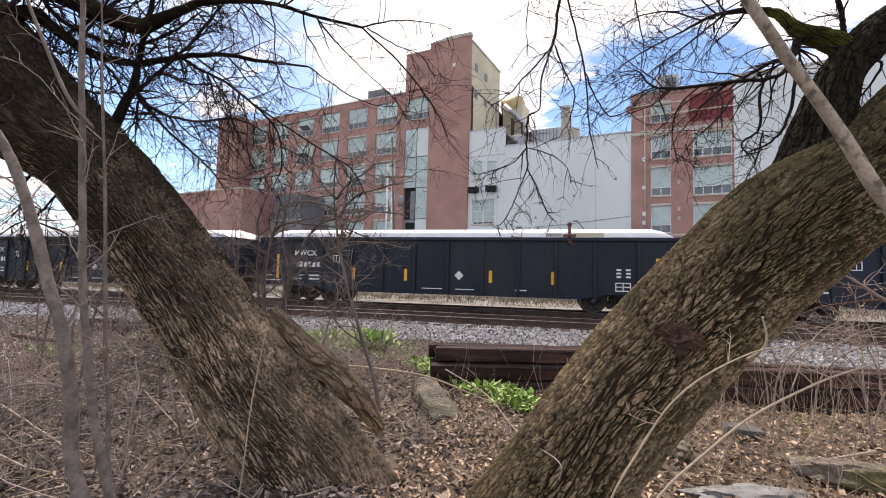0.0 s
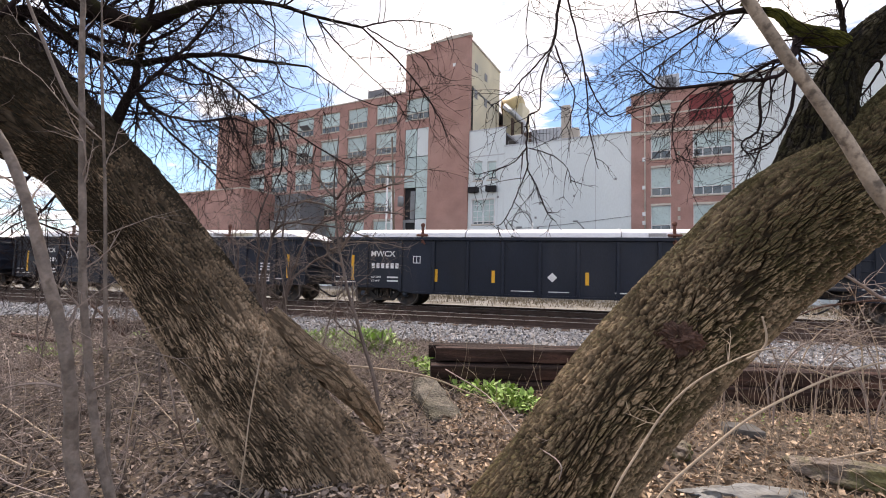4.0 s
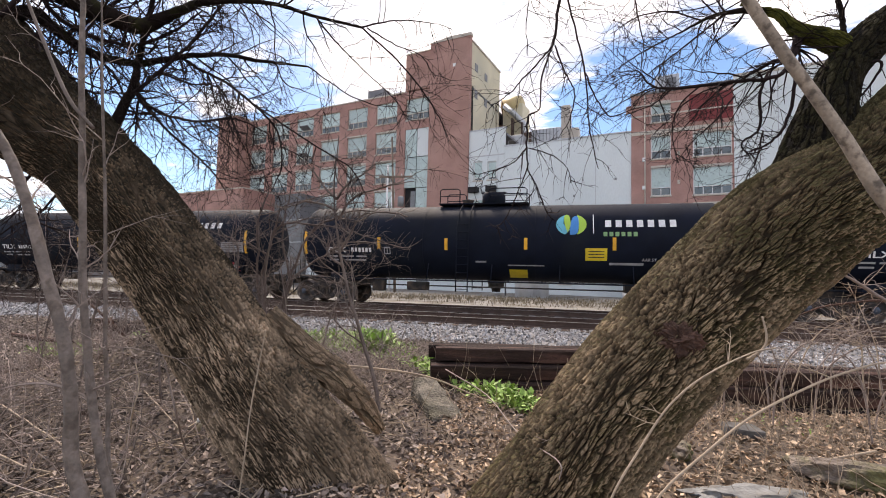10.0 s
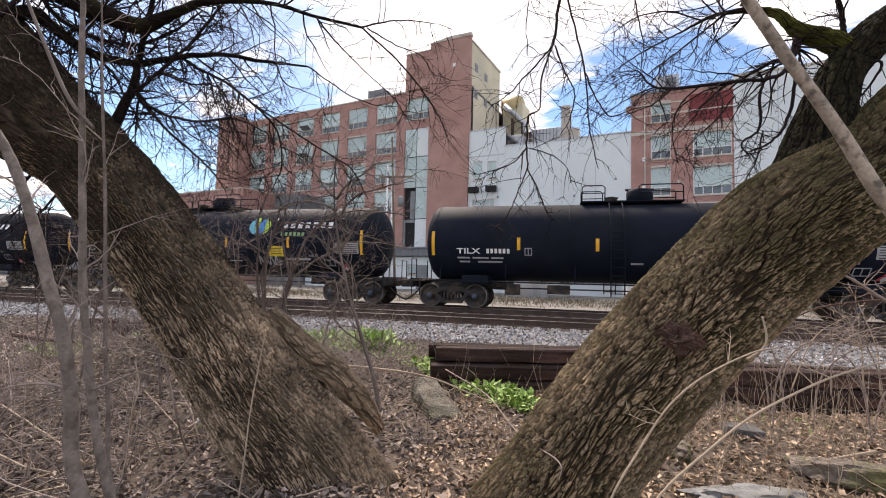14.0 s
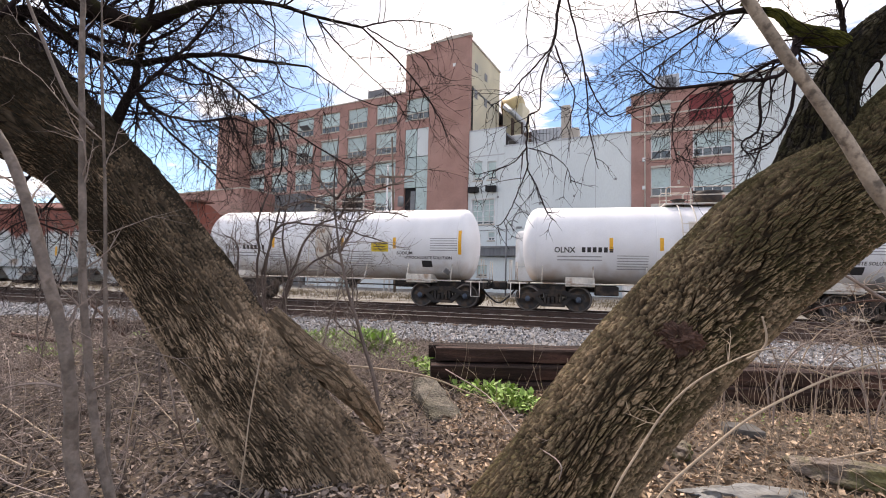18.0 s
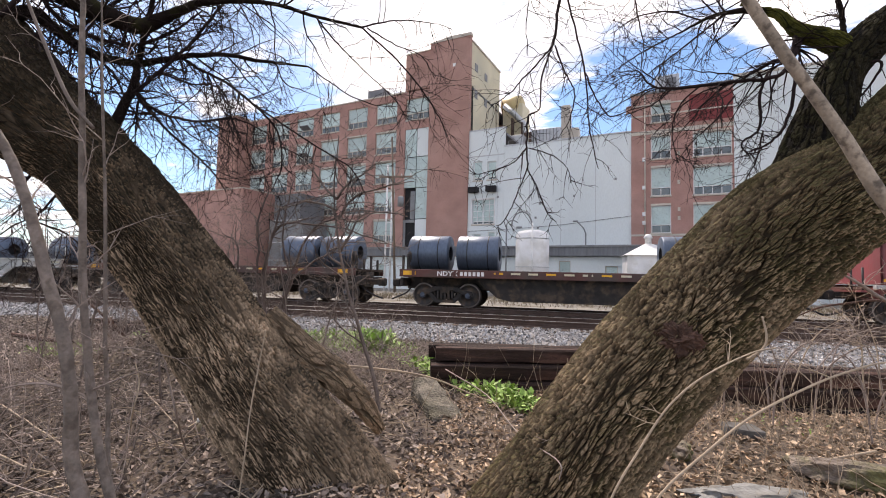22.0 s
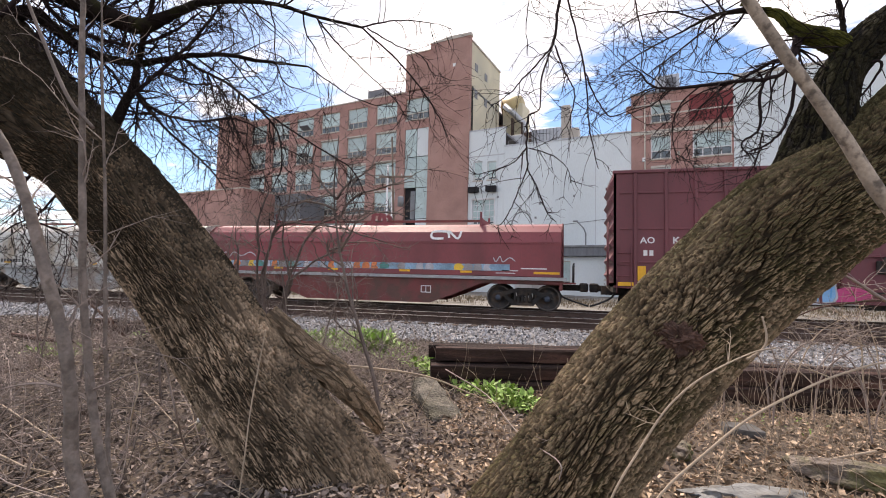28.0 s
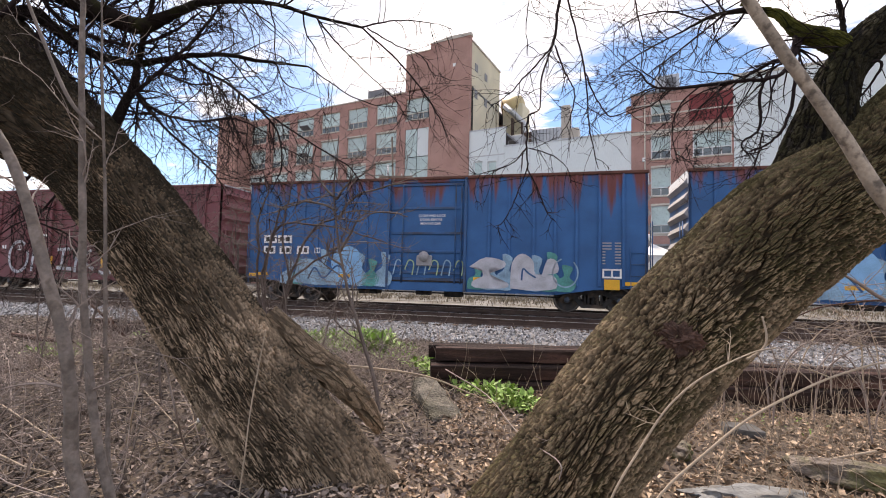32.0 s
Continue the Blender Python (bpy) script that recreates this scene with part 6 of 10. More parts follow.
stem("dead_stick", "grey dead stem leaning out of the leaves", "stick", [(-2.74, 2.98, -0.24), (-2.53, 2.64, 0.14), (-2.68, 2.7, 0.4), (-2.74, 2.68, 0.59)], [0.008, 0.008, 0.006, 0.004], BRUSH, 7, "dead sticks", 3, 0.30)
stem("dead_stick", "grey dead stem leaning out of the leaves", "stick", [(-3.26, 2.93, -0.24), (-2.54, 2.32, 0.25), (-2.52, 2.33, 0.42), (-2.55, 2.32, 0.55)], [0.006, 0.005, 0.004, 0.003], DRY_STEM, 7, "dead sticks", 3, 0.30)
stem("dead_stick", "dark dead bough lying at the gravel's edge", "stick", [(-10.48, 6.75, -0.2), (-9.65, 6.59, -0.2), (-8.8, 6.48, -0.2), (-7.93, 6.42, -0.22)], [0.04, 0.05, 0.04, 0.025], KNOT, 7, "dead sticks", 3, 0.60)
stem("dead_stick", "dark dead bough lying at the gravel's edge", "stick", [(-6.35, 5.04, 0.61), (-5.9, 4.95, 0.41), (-5.57, 4.93, 0.22), (-5.34, 4.89, 0.11)], [0.018, 0.022, 0.022, 0.018], KNOT, 7, "dead sticks", 3, 0.50)
stem("dead_stick", "dark dead bough lying at the gravel's edge", "stick", [(-6.97, 5.16, -0.22), (-6.87, 4.72, -0.2), (-6.78, 4.27, -0.2)], [0.012, 0.016, 0.014], KNOT, 7, "dead sticks", 2, 0.50)
stem("dead_stick", "pale dead stick lying on fallen leaves", "stick", [(1.95, 4.29, -0.2), (2.19, 4.47, -0.2), (2.43, 4.64, -0.2)], [0.011, 0.011, 0.009], DRY_STEM, 7, "dead sticks", 0, 0.30)
stem("dead_stick", "pale dead stick lying on fallen leaves", "stick", [(1.98, 4.26, -0.22), (2.09, 4.13, -0.22), (2.17, 3.98, -0.22)], [0.008, 0.008, 0.007], DRY_STEM, 7, "dead sticks", 0, 0.30)
stem("dead_stick", "pale dead stick lying on fallen leaves", "stick", [(-0.24, 2.93, -0.2), (-0.1, 3.04, -0.18), (0.03, 3.06, -0.15)], [0.009, 0.009, 0.008], DRY_STEM, 7, "dead sticks", 0, 0.30)
stem("dead_stick", "reddish bare stem arching over the sleepers", "stick", [(2.18, 5.34, 0.82), (2.4, 5.4, 0.91), (2.67, 5.47, 0.96), (3.04, 5.57, 0.99), (3.42, 5.67, 0.85), (3.61, 5.72, 0.42)], [0.006, 0.009, 0.011, 0.011, 0.012, 0.012], KNOT, 7, "dead sticks", 6, 0.50)
stem("dead_stick", "grey dead branch caught above the sleepers", "stick", [(2.46, 5.21, 1.27), (2.64, 5.25, 1.17), (2.79, 5.3, 1.07), (3.06, 5.37, 0.86), (3.3, 5.43, 0.34)], [0.01, 0.014, 0.018, 0.018, 0.018], BRUSH, 7, "dead sticks", 6, 0.50)
stem("dead_stick", "thin bent stem lying over fallen leaves", "stick", [(-1.03, 4.07, 0.3), (-0.58, 3.57, 0.23), (-0.28, 3.03, 0.14), (-0.04, 2.58, 0.17), (-0.03, 2.53, 0.09)], [0.005, 0.005, 0.004, 0.004, 0.003], BRUSH, 7, "dead sticks", 2, 0.20)


stem("bare_bramble", "pale leafless bramble tangled over the sleepers", "bramble", [(2.16, 5.44, 0.09), (2.39, 5.5, 0.6), (2.72, 5.59, 0.83)], [0.007, 0.006, 0.003], DRY_STEM, 6, "dry brambles", 9, 0.45)
stem("bare_bramble", "pale leafless bramble tangled over the sleepers", "bramble", [(2.59, 5.66, 0.02), (2.66, 5.68, 0.48), (2.95, 5.75, 0.91)], [0.007, 0.006, 0.003], BRUSH, 6, "dry brambles", 9, 0.45)
stem("bare_bramble", "pale leafless bramble tangled over the sleepers", "bramble", [(2.8, 5.51, 0.13), (2.77, 5.5, 0.62), (2.51, 5.43, 0.94)], [0.007, 0.006, 0.003], DRY_STEM, 6, "dry brambles", 9, 0.45)
stem("bare_bramble", "pale leafless bramble tangled over the sleepers", "bramble", [(2.28, 5.26, 0.3), (2.6, 5.35, 0.63), (3.0, 5.45, 0.77)], [0.007, 0.006, 0.003], BRUSH, 6, "dry brambles", 9, 0.45)
stem("bare_bramble", "pale leafless bramble tangled over the sleepers", "bramble", [(3.15, 5.91, 0.01), (3.11, 5.9, 0.53), (2.85, 5.83, 1.17)], [0.007, 0.006, 0.003], DRY_STEM, 6, "dry brambles", 9, 0.45)
stem("bare_bramble", "pale leafless bramble tangled over the sleepers", "bramble", [(2.18, 5.76, -0.04), (2.28, 5.78, 0.32), (2.6, 5.87, 0.62)], [0.007, 0.006, 0.003], BRUSH, 6, "dry brambles", 9, 0.45)
for k, (x, y, lean, h) in enumerate(((-4.2, 5.4, -0.3, 1.6), (-5.2, 6.2, 0.2, 1.8), (-6.3, 6.8, -0.2, 1.7), (-4.9, 4.4, 0.3, 1.3), (-3.7, 6.6, 0.4, 1.5), (-7.6, 7.4, 0.1, 1.9), (-5.8, 5.2, -0.4, 1.5), (-8.8, 7.0, 0.3, 1.8))):
    stem("bare_shrub", "grey twiggy bare shrub on the bank", "shrub", [(x, y, -0.3), (x + lean * 0.3, y, h * 0.2), (x + lean * 0.6, y + 0.1, h * 0.55), (x + lean, y + 0.1, h)], [0.016, 0.013, 0.009, 0.004], GREY_STEM, 6, "bare shrubs", 12, 0.95)
for k, (x, y, lean, h) in enumerate(((-3.6, 3.6, -0.3, 1.9), (-4.4, 3.4, 0.3, 2.3), (-5.1, 3.9, -0.2, 2.0), (-3.3, 4.3, 0.2, 1.6), (-6.2, 4.3, 0.4, 2.4), (-4.0, 4.6, -0.4, 2.1), (-5.6, 3.1, 0.2, 1.8), (-2.9, 4.6, -0.3, 1.3), (-7.2, 5.0, -0.3, 2.4), (-4.7, 5.2, 0.4, 1.9))):
    stem("bare_shrub", "thin twiggy bare shrub among dead leaves", "shrub", [(x, y, -0.3), (x + lean * 0.3, y, h * 0.2), (x + lean * 0.6, y + 0.1, h * 0.55), (x + lean, y + 0.1, h)], [0.011, 0.010, 0.007, 0.003], GREY_STEM, 6, "bare shrubs", 11, 0.86)
for k, (x, y, lean, h) in enumerate(((2.4, 5.6, 0.5, 0.75), (3.1, 5.7, -0.4, 0.9), (3.7, 5.9, 0.3, 1.2), (2.0, 5.5, -0.2, 0.6), (4.2, 5.6, -0.6, 1.3), (2.8, 5.4, 0.7, 0.55), (1.9, 5.2, 0.3, 0.8), (2.6, 5.0, -0.3, 0.7), (3.3, 5.1, 0.4, 1.0), (3.9, 5.2, -0.2, 1.1), (1.6, 5.6, 0.2, 0.9), (2.3, 5.9, -0.5, 1.1))):
    stem("dry_bramble", "straw-pale bramble sprawling over stacked sleepers", "bramble", [(x, y, -0.3), (x + lean * 0.2, y, h * 0.3), (x + lean * 0.7, y - 0.1, h * 0.7), (x + lean * 1.3, y - 0.1, h * 0.75)], [0.009, 0.008, 0.006, 0.003], BRUSH, 6, "dry brambles", 8, 0.6)


def make_brush():
    """Bramble stems, dry weeds and dead sticks."""
    rnd = random.Random(21)
    sh = Shape()

    def bare(x, y):
        # thins the stems in a wedge of sight lines from the camera
        return -1.08 * y < x < -0.62 * y and rnd.random() < 0.68
    for _ in range(2600):
        x, y = rnd.uniform(-7.5, -1.9), rnd.uniform(1.9, 9.0)
        if y < 2.6 and x > -2.3 or bare(x, y):
            continue
        z = ground_z(x, y)
        lying = rnd.random() < 0.55
        d = Vector((rnd.gauss(0, 1), rnd.gauss(0, 1), rnd.uniform(-0.02, 0.25) if lying else rnd.uniform(0.5, 2.2))).normalized()
        length = rnd.uniform(0.25, 0.9 if lying else 1.1)
        p, pts = Vector((x, y, z + 0.02)), []
        for i in range(6):
            pts.append(p.copy())
            d = (d + Vector((rnd.gauss(0, 0.13), rnd.gauss(0, 0.13), rnd.gauss(0, 0.08) - (0 if lying else 0.06)))).normalized()
            p = p + d * length / 5
            p.z = max(p.z, ground_z(p.x, p.y) + 0.01)
        r = rnd.uniform(0.0018, 0.0065)
        sh.tube(pts, [r * (1 - 0.12 * i) for i in range(6)], 4, False)
    for _ in range(520):
        x, y = rnd.uniform(-7.5, -2.3), rnd.uniform(2.2, 6.8)
        if bare(x, y):
            continue
        p, a = Vector((x, y, ground_z(x, y) - 0.01)), rnd.uniform(0, 6.283)
        d, h, pts = Vector((0.45 * math.cos(a), 0.45 * math.sin(a), 1)).normalized(), rnd.uniform(0.35, 1.25), []
        arch = rnd.uniform(0.0, 0.22)
        for i in range(8):
            pts.append(p.copy())
            d = (d + Vector((math.cos(a) * arch + rnd.gauss(0, 0.08), math.sin(a) * arch + rnd.gauss(0, 0.08), -arch * 0.9))).normalized()
            p = p + d * h / 7
        r = rnd.uniform(0.002, 0.005)
        sh.tube(pts, [r * (1 - 0.1 * i) for i in range(8)], 4, False)
        for k in (3, 5):
            if rnd.random() < 0.6:
                q, e = pts[k], Vector((rnd.gauss(0, 1), rnd.gauss(0, 1), rnd.uniform(0, 0.8))).normalized()
                sh.tube([q, q + e * h * 0.14 + Vector((0, 0, 0.01)), q + e * h * 0.28], [r * 0.6, r * 0.5, r * 0.3], 3, False)
    tagged(part("dry_brush", sh, BRUSH), "tangle of grey dead stems on the bank", "brush", kind="stuff")
    sh = Shape()
    for _ in range(1500):
        x = rnd.uniform(-2.2, 5.5)
        y = rnd.uniform(3.4, 6.4) if x > 0.2 else rnd.uniform(3.3, 9.5)
        if x < 0.2 and rnd.random() < 0.35:
            continue
        z = ground_z(x, y)
        d = Vector((rnd.gauss(0, 0.35), rnd.gauss(0, 0.3), 1)).normalized() if rnd.random() < 0.5 else Vector((rnd.gauss(0, 1), rnd.gauss(0, 1), 0.1)).normalized()
        length = rnd.uniform(0.15, 0.75)
        p, pts = Vector((x, y, z - 0.01)), []
        for i in range(5):
            pts.append(p.copy())
            d = (d + Vector((rnd.gauss(0, 0.14), rnd.gauss(0, 0.14), rnd.gauss(0, 0.05)))).normalized()
            p = p + d * length / 4
        r = rnd.uniform(0.0016, 0.0042)
        sh.tube(pts, [r * (1 - 0.15 * i) for i in range(5)], 4, False)
    for _ in range(110):
        x, y = rnd.uniform(1.2, 5.2), rnd.uniform(4.7, 6.0)
        p, d = Vector((x, y, ground_z(x, y) - 0.01)), Vector((rnd.gauss(0, 0.16), rnd.gauss(0, 0.16), 1)).normalized()
        h, pts = rnd.uniform(0.25, 0.95), []
        for i in range(5):
            pts.append(p.copy())
            d = (d + Vector((rnd.gauss(0, 0.07), rnd.gauss(0, 0.07), 0))).normalized()
            p = p + d * h / 4
        r = rnd.uniform(0.0013, 0.0030)
        sh.tube(pts, [r * (1 - 0.15 * i) for i in range(5)], 4, False)
    for _ in range(300):
        x, y = rnd.uniform(-6.5, -1.2), rnd.uniform(1.9, 6.5)
        p, a = Vector((x, y, ground_z(x, y) + rnd.uniform(0.02, 0.07))), rnd.uniform(0, 6.283)
        d, h, pts = Vector((math.cos(a), math.sin(a), rnd.gauss(0, 0.12))), rnd.uniform(0.15, 0.6), []
        for i in range(4):
            pts.append(p.copy())
            d = (d + Vector((rnd.gauss(0, 0.12), rnd.gauss(0, 0.12), rnd.gauss(0, 0.05)))).normalized()
            p = p + d * h / 3
        sh.tube(pts, rnd.uniform(0.002, 0.005), 4, False)
    tagged(part("dry_weeds", sh, DRY_STEM), "thin straw-coloured dead weed stems", "weeds", kind="stuff")


make_brush()


def make_litter():
    """Fallen leaves, each bent along its middle."""
    rg = np.random.default_rng(4)
    for name, m, count, xr, yr, lab in (("leaf_litter", LITTER_GREY, 90000, (-16.0, -0.4), (1.5, 10.4), "grey-brown fallen leaves"),
                                        ("leaf_litter", LEAF_DRY, 43000, (-1.15, 6.5), (2.2, 7.6), "tan and russet fallen leaves"),
                                        ("leaf_litter", LITTER_GREY, 30000, (-10.0, 7.0), (-5.0, 2.6), "grey-brown fallen leaves")):
        x = rg.uniform(*xr, count)
        y = yr[0] + (yr[1] - yr[0]) * rg.uniform(0, 1, count) ** (1.35 if yr[0] > 0 else 1.0)
        keep = rg.uniform(0, 1, count) < np.where(x < -0.9, 1.0, 0.9 if m is LEAF_DRY else 0.35 if yr[0] > 0 else 0.9)
        x, y = x[keep], y[keep]
        n = len(x)
        z = np.array([ground_z(a, b) for a, b in zip(x, y)]) + rg.uniform(0.0, 0.035, n)
        size = 0.012 + 0.030 * rg.uniform(0, 1, n) ** 1.6
        turn, tilt, roll = rg.uniform(0, 6.283, n), rg.normal(0, 0.55, n), rg.normal(0, 0.6, n)
        wide, fold = rg.uniform(0.22, 0.68, n), rg.uniform(0.05, 0.7, n)
        loc = np.stack([np.stack([-size, 0 * size, 0 * size], 1), np.stack([0.1 * size, size * wide, size * fold], 1),
                        np.stack([size, 0 * size, size * 0.15], 1), np.stack([0.1 * size, -size * wide, size * fold], 1)], 1)
        c, s = np.cos(tilt), np.sin(tilt)
        q = loc.copy()
        q[..., 0], q[..., 2] = loc[..., 0] * c[:, None] + loc[..., 2] * s[:, None], -loc[..., 0] * s[:, None] + loc[..., 2] * c[:, None]
        c, s = np.cos(roll), np.sin(roll)
        q2 = q.copy()
        q2[..., 1], q2[..., 2] = q[..., 1] * c[:, None] - q[..., 2] * s[:, None], q[..., 1] * s[:, None] + q[..., 2] * c[:, None]
        c, s = np.cos(turn), np.sin(turn)
        out = q2.copy()
        out[..., 0], out[..., 1] = q2[..., 0] * c[:, None] - q2[..., 1] * s[:, None], q2[..., 0] * s[:, None] + q2[..., 1] * c[:, None]
        out += np.stack([x, y, z], 1)[:, None, :]
        me = bpy.data.meshes.new(name)
        ids = np.arange(n) * 4
        fs = np.concatenate([np.stack([ids, ids + 1, ids + 2], 1), np.stack([ids, ids + 2, ids + 3], 1)])
        me.from_pydata(out.reshape(-1, 3).tolist(), [], fs.tolist())
        me.materials.append(m)
        tagged(new(name, me), lab + " over the bank", "leaves", kind="stuff")


make_litter()


def make_ballast_stones():
    rg = np.random.default_rng(6)
    n = 40000
    x = rg.uniform(-26, 9, n)
    y = 9.6 + 8.2 * rg.uniform(0, 1, n) ** 1.5
    near = np.abs(y - SIDING_Y)
    base = np.interp(y - SIDING_Y, [-4.4, -3.0, -2.0, 2.0, 2.6], [-0.42, -0.27, -0.215, -0.215, -0.36])
    hide = (np.abs(near - 0.7525) < 0.12)
    x, y, base = x[~hide], y[~hide], base[~hide]
    n = len(x)
    r = rg.uniform(0.018, 0.042, n)
    octa = np.array([(1, 0, 0), (-1, 0, 0), (0, 1, 0), (0, -1, 0), (0, 0, 1), (0, 0, -1)], float)
    v = octa[None] * r[:, None, None] * rg.uniform(0.55, 1.3, (n, 6, 1)) + rg.normal(0, 0.3, (n, 6, 3)) * r[:, None, None]
    v += np.stack([x, y, base + r * 0.35], 1)[:, None, :]
    tri = np.array([(0, 2, 4), (2, 1, 4), (1, 3, 4), (3, 0, 4), (2, 0, 5), (1, 2, 5), (3, 1, 5), (0, 3, 5)])
    fs = (tri[None] + (np.arange(n) * 6)[:, None, None]).reshape(-1, 3)
    me = bpy.data.meshes.new("ballast_stones")
    me.from_pydata(v.reshape(-1, 3).tolist(), [], fs.tolist())
    me.materials.append(STONE_BITS)
    tagged(new("ballast_stones", me), "loose grey crushed stones beside the track", "gravel", kind="stuff")


make_ballast_stones()


def make_rock(x, y, w, dp, h, seed, label, turn=0.0, sink=0.0, material=None, slope=0.1):
    bm = bmesh.new()
    bmesh.ops.create_icosphere(bm, subdivisions=4, radius=1.0)
    for v in bm.verts:
        q = v.co * 1.2 + Vector((seed, 0, 0))
        # broken flat faces rather than a pebble
        k = 1 + 0.25 * noise.noise(q) + 0.05 * noise.noise(q * 4.3)
        f = noise.voronoi(q * 1.7)[0]
        k -= 0.38 * f[0]
        c = v.co * k
        v.co = Vector((c.x * w / 2, c.y * dp / 2, min(c.z, 0.62 + slope * c.x + 0.12 * noise.noise(q * 2.0)) * h / 2))
    me = bpy.data.meshes.new("rock")
    bm.to_mesh(me)
    bm.free()
    me.materials.append(material or ROCK)
    ob = new("rock", me)
    ob.matrix_basis = pose(x, y, ground_z(x, y) + h * 0.16 - sink, 0, 0, turn)
    tagged(ob, label, "rock", "rocks on the bank")


def make_slab(x, y, length, wide, back, front, turn, seed, label, material):
    """A broken block of stone, its top sloping from one end to the other."""
    bm = bmesh.new()
    bmesh.ops.create_cube(bm, size=1.0)
    for v in bm.verts:
        far = v.co.x < 0
        if v.co.z > 0:
            v.co = Vector((v.co.x * length * 0.86, v.co.y * wide * (0.66 if far else 0.8), back if far else front))
        else:
            v.co = Vector((v.co.x * length, v.co.y * wide, -0.22))
    bmesh.ops.bevel(bm, geom=bm.edges[:], offset=min(0.03, wide * 0.08), segments=2, affect="EDGES", profile=0.6)
    bmesh.ops.subdivide_edges(bm, edges=[e for e in bm.edges if e.calc_length() > 0.05], cuts=7, use_grid_fill=True)
    bmesh.ops.triangulate(bm, faces=bm.faces[:])
    for v in bm.verts:
        q = v.co * 5.0 + Vector((seed, 0, 0))
        v.co += (noise.noise_vector(q) * 0.16 + noise.noise_vector(q * 3.3) * 0.05) * wide * 0.5
    me = bpy.data.meshes.new("rock")
    bm.to_mesh(me)
    bm.free()
    me.materials.append(material)
    ob = new("rock", me)
    ob.matrix_basis = pose(x, y, ground_z(x, y), 0, 0, turn)
    tagged(ob, label, "rock", "rocks on the bank")


make_slab(-1.33, 4.86, 0.95, 0.40, 0.25, 0.03, -55, 4.0, "sloping grey rock half buried in leaves", GREY_ROCK)
make_slab(1.56, 4.92, 0.34, 0.26, 0.10, 0.08, 8, 9.0, "small angular grey stone on the leaves", BLUE_STONE)
make_rock(1.14, 3.50, 0.92, 0.36, 0.17, 12, "flat grey slab bedded in leaf litter", 14, 0.02, BLUE_SLAB)
make_rock(2.02, 4.02, 1.0, 0.34, 0.34, 14, "mossy long boulder lying in dry weeds", -9, 0.0)
make_rock(-1.88, 2.66, 0.19, 0.12, 0.44, 15, "blue-grey stone at the trunk's foot", 40, 0.0, BLUE_STONE)
make_rock(0.88, 4.18, 0.30, 0.24, 0.22, 16, "rounded grey stone among leaves", 70)


def make_weeds():
    rnd = random.Random(31)

    def clump(x, y, spread, n, size, up):
        sh = Shape()
        for _ in range(n):
            a, r = rnd.uniform(0, 6.283), spread * math.sqrt(rnd.random())
            p = Vector((r * math.cos(a), r * math.sin(a), 0.01))
            d = Vector((rnd.gauss(0, 1), rnd.gauss(0, 1), rnd.uniform(0.2, up))).normalized()
            side = d.cross(Vector((0, 0, 1))).normalized()
            L, w = size * rnd.uniform(0.6, 1.3), size * rnd.uniform(0.10, 0.22)
            lift = Vector((0, 0, rnd.uniform(0, 0.5 * size)))
            q = p + lift
            tip = q + d * L + Vector((0, 0, -0.25 * L))
            mid = q + d * L * 0.5
            sh.add([q, mid + side * w, mid - Vector((0, 0, w * 0.5)), mid - side * w, tip], [(0, 2, 1), (0, 3, 2), (1, 2, 4), (2, 3, 4)], True)
        t = thing("weed_clump", "fresh green leafy weeds by the gravel", "weeds", pose(x, y, ground_z(x, y)), "green weed clumps")
        part("leaves", sh, LEAF_GREEN, t)
    for x, y, s, n, size in ((-5.3, 9.2, 0.7, 170, 0.17), (-4.6, 9.0, 0.6, 150, 0.16), (-4.1, 9.6, 0.45, 170, 0.26), (-3.9, 8.2, 0.6, 120, 0.14), (-3.3, 8.7, 0.5, 100, 0.14), (-2.9, 7.6, 0.4, 60, 0.12),
                             (-2.0, 7.0, 0.35, 110, 0.16), (-1.65, 6.5, 0.35, 120, 0.17), (-1.35, 6.1, 0.32, 120, 0.16), (-1.05, 5.7, 0.3, 80, 0.15), (-0.55, 5.2, 0.25, 100, 0.16), (-0.35, 5.0, 0.2, 60, 0.14),
                             (-3.40, 8.1, 0.16, 70, 0.34), (-3.5, 8.9, 0.22, 60, 0.22), (-4.9, 9.4, 0.5, 120, 0.22), (-1.83, 7.2, 0.25, 80, 0.20), (-1.36, 6.65, 0.25, 80, 0.20), (-6.1, 9.6, 0.6, 120, 0.15), (-8.4, 8.2, 0.6, 120, 0.14), (2.0, 5.3, 0.4, 20, 0.06), (-8.3, 6.0, 0.45, 90, 0.12), (-7.4, 5.6, 0.35, 60, 0.10), (-0.75, 5.55, 0.22, 70, 0.15)):
        clump(x, y, s, int(n * 1.6), size * 1.0, 1.8)


make_weeds()


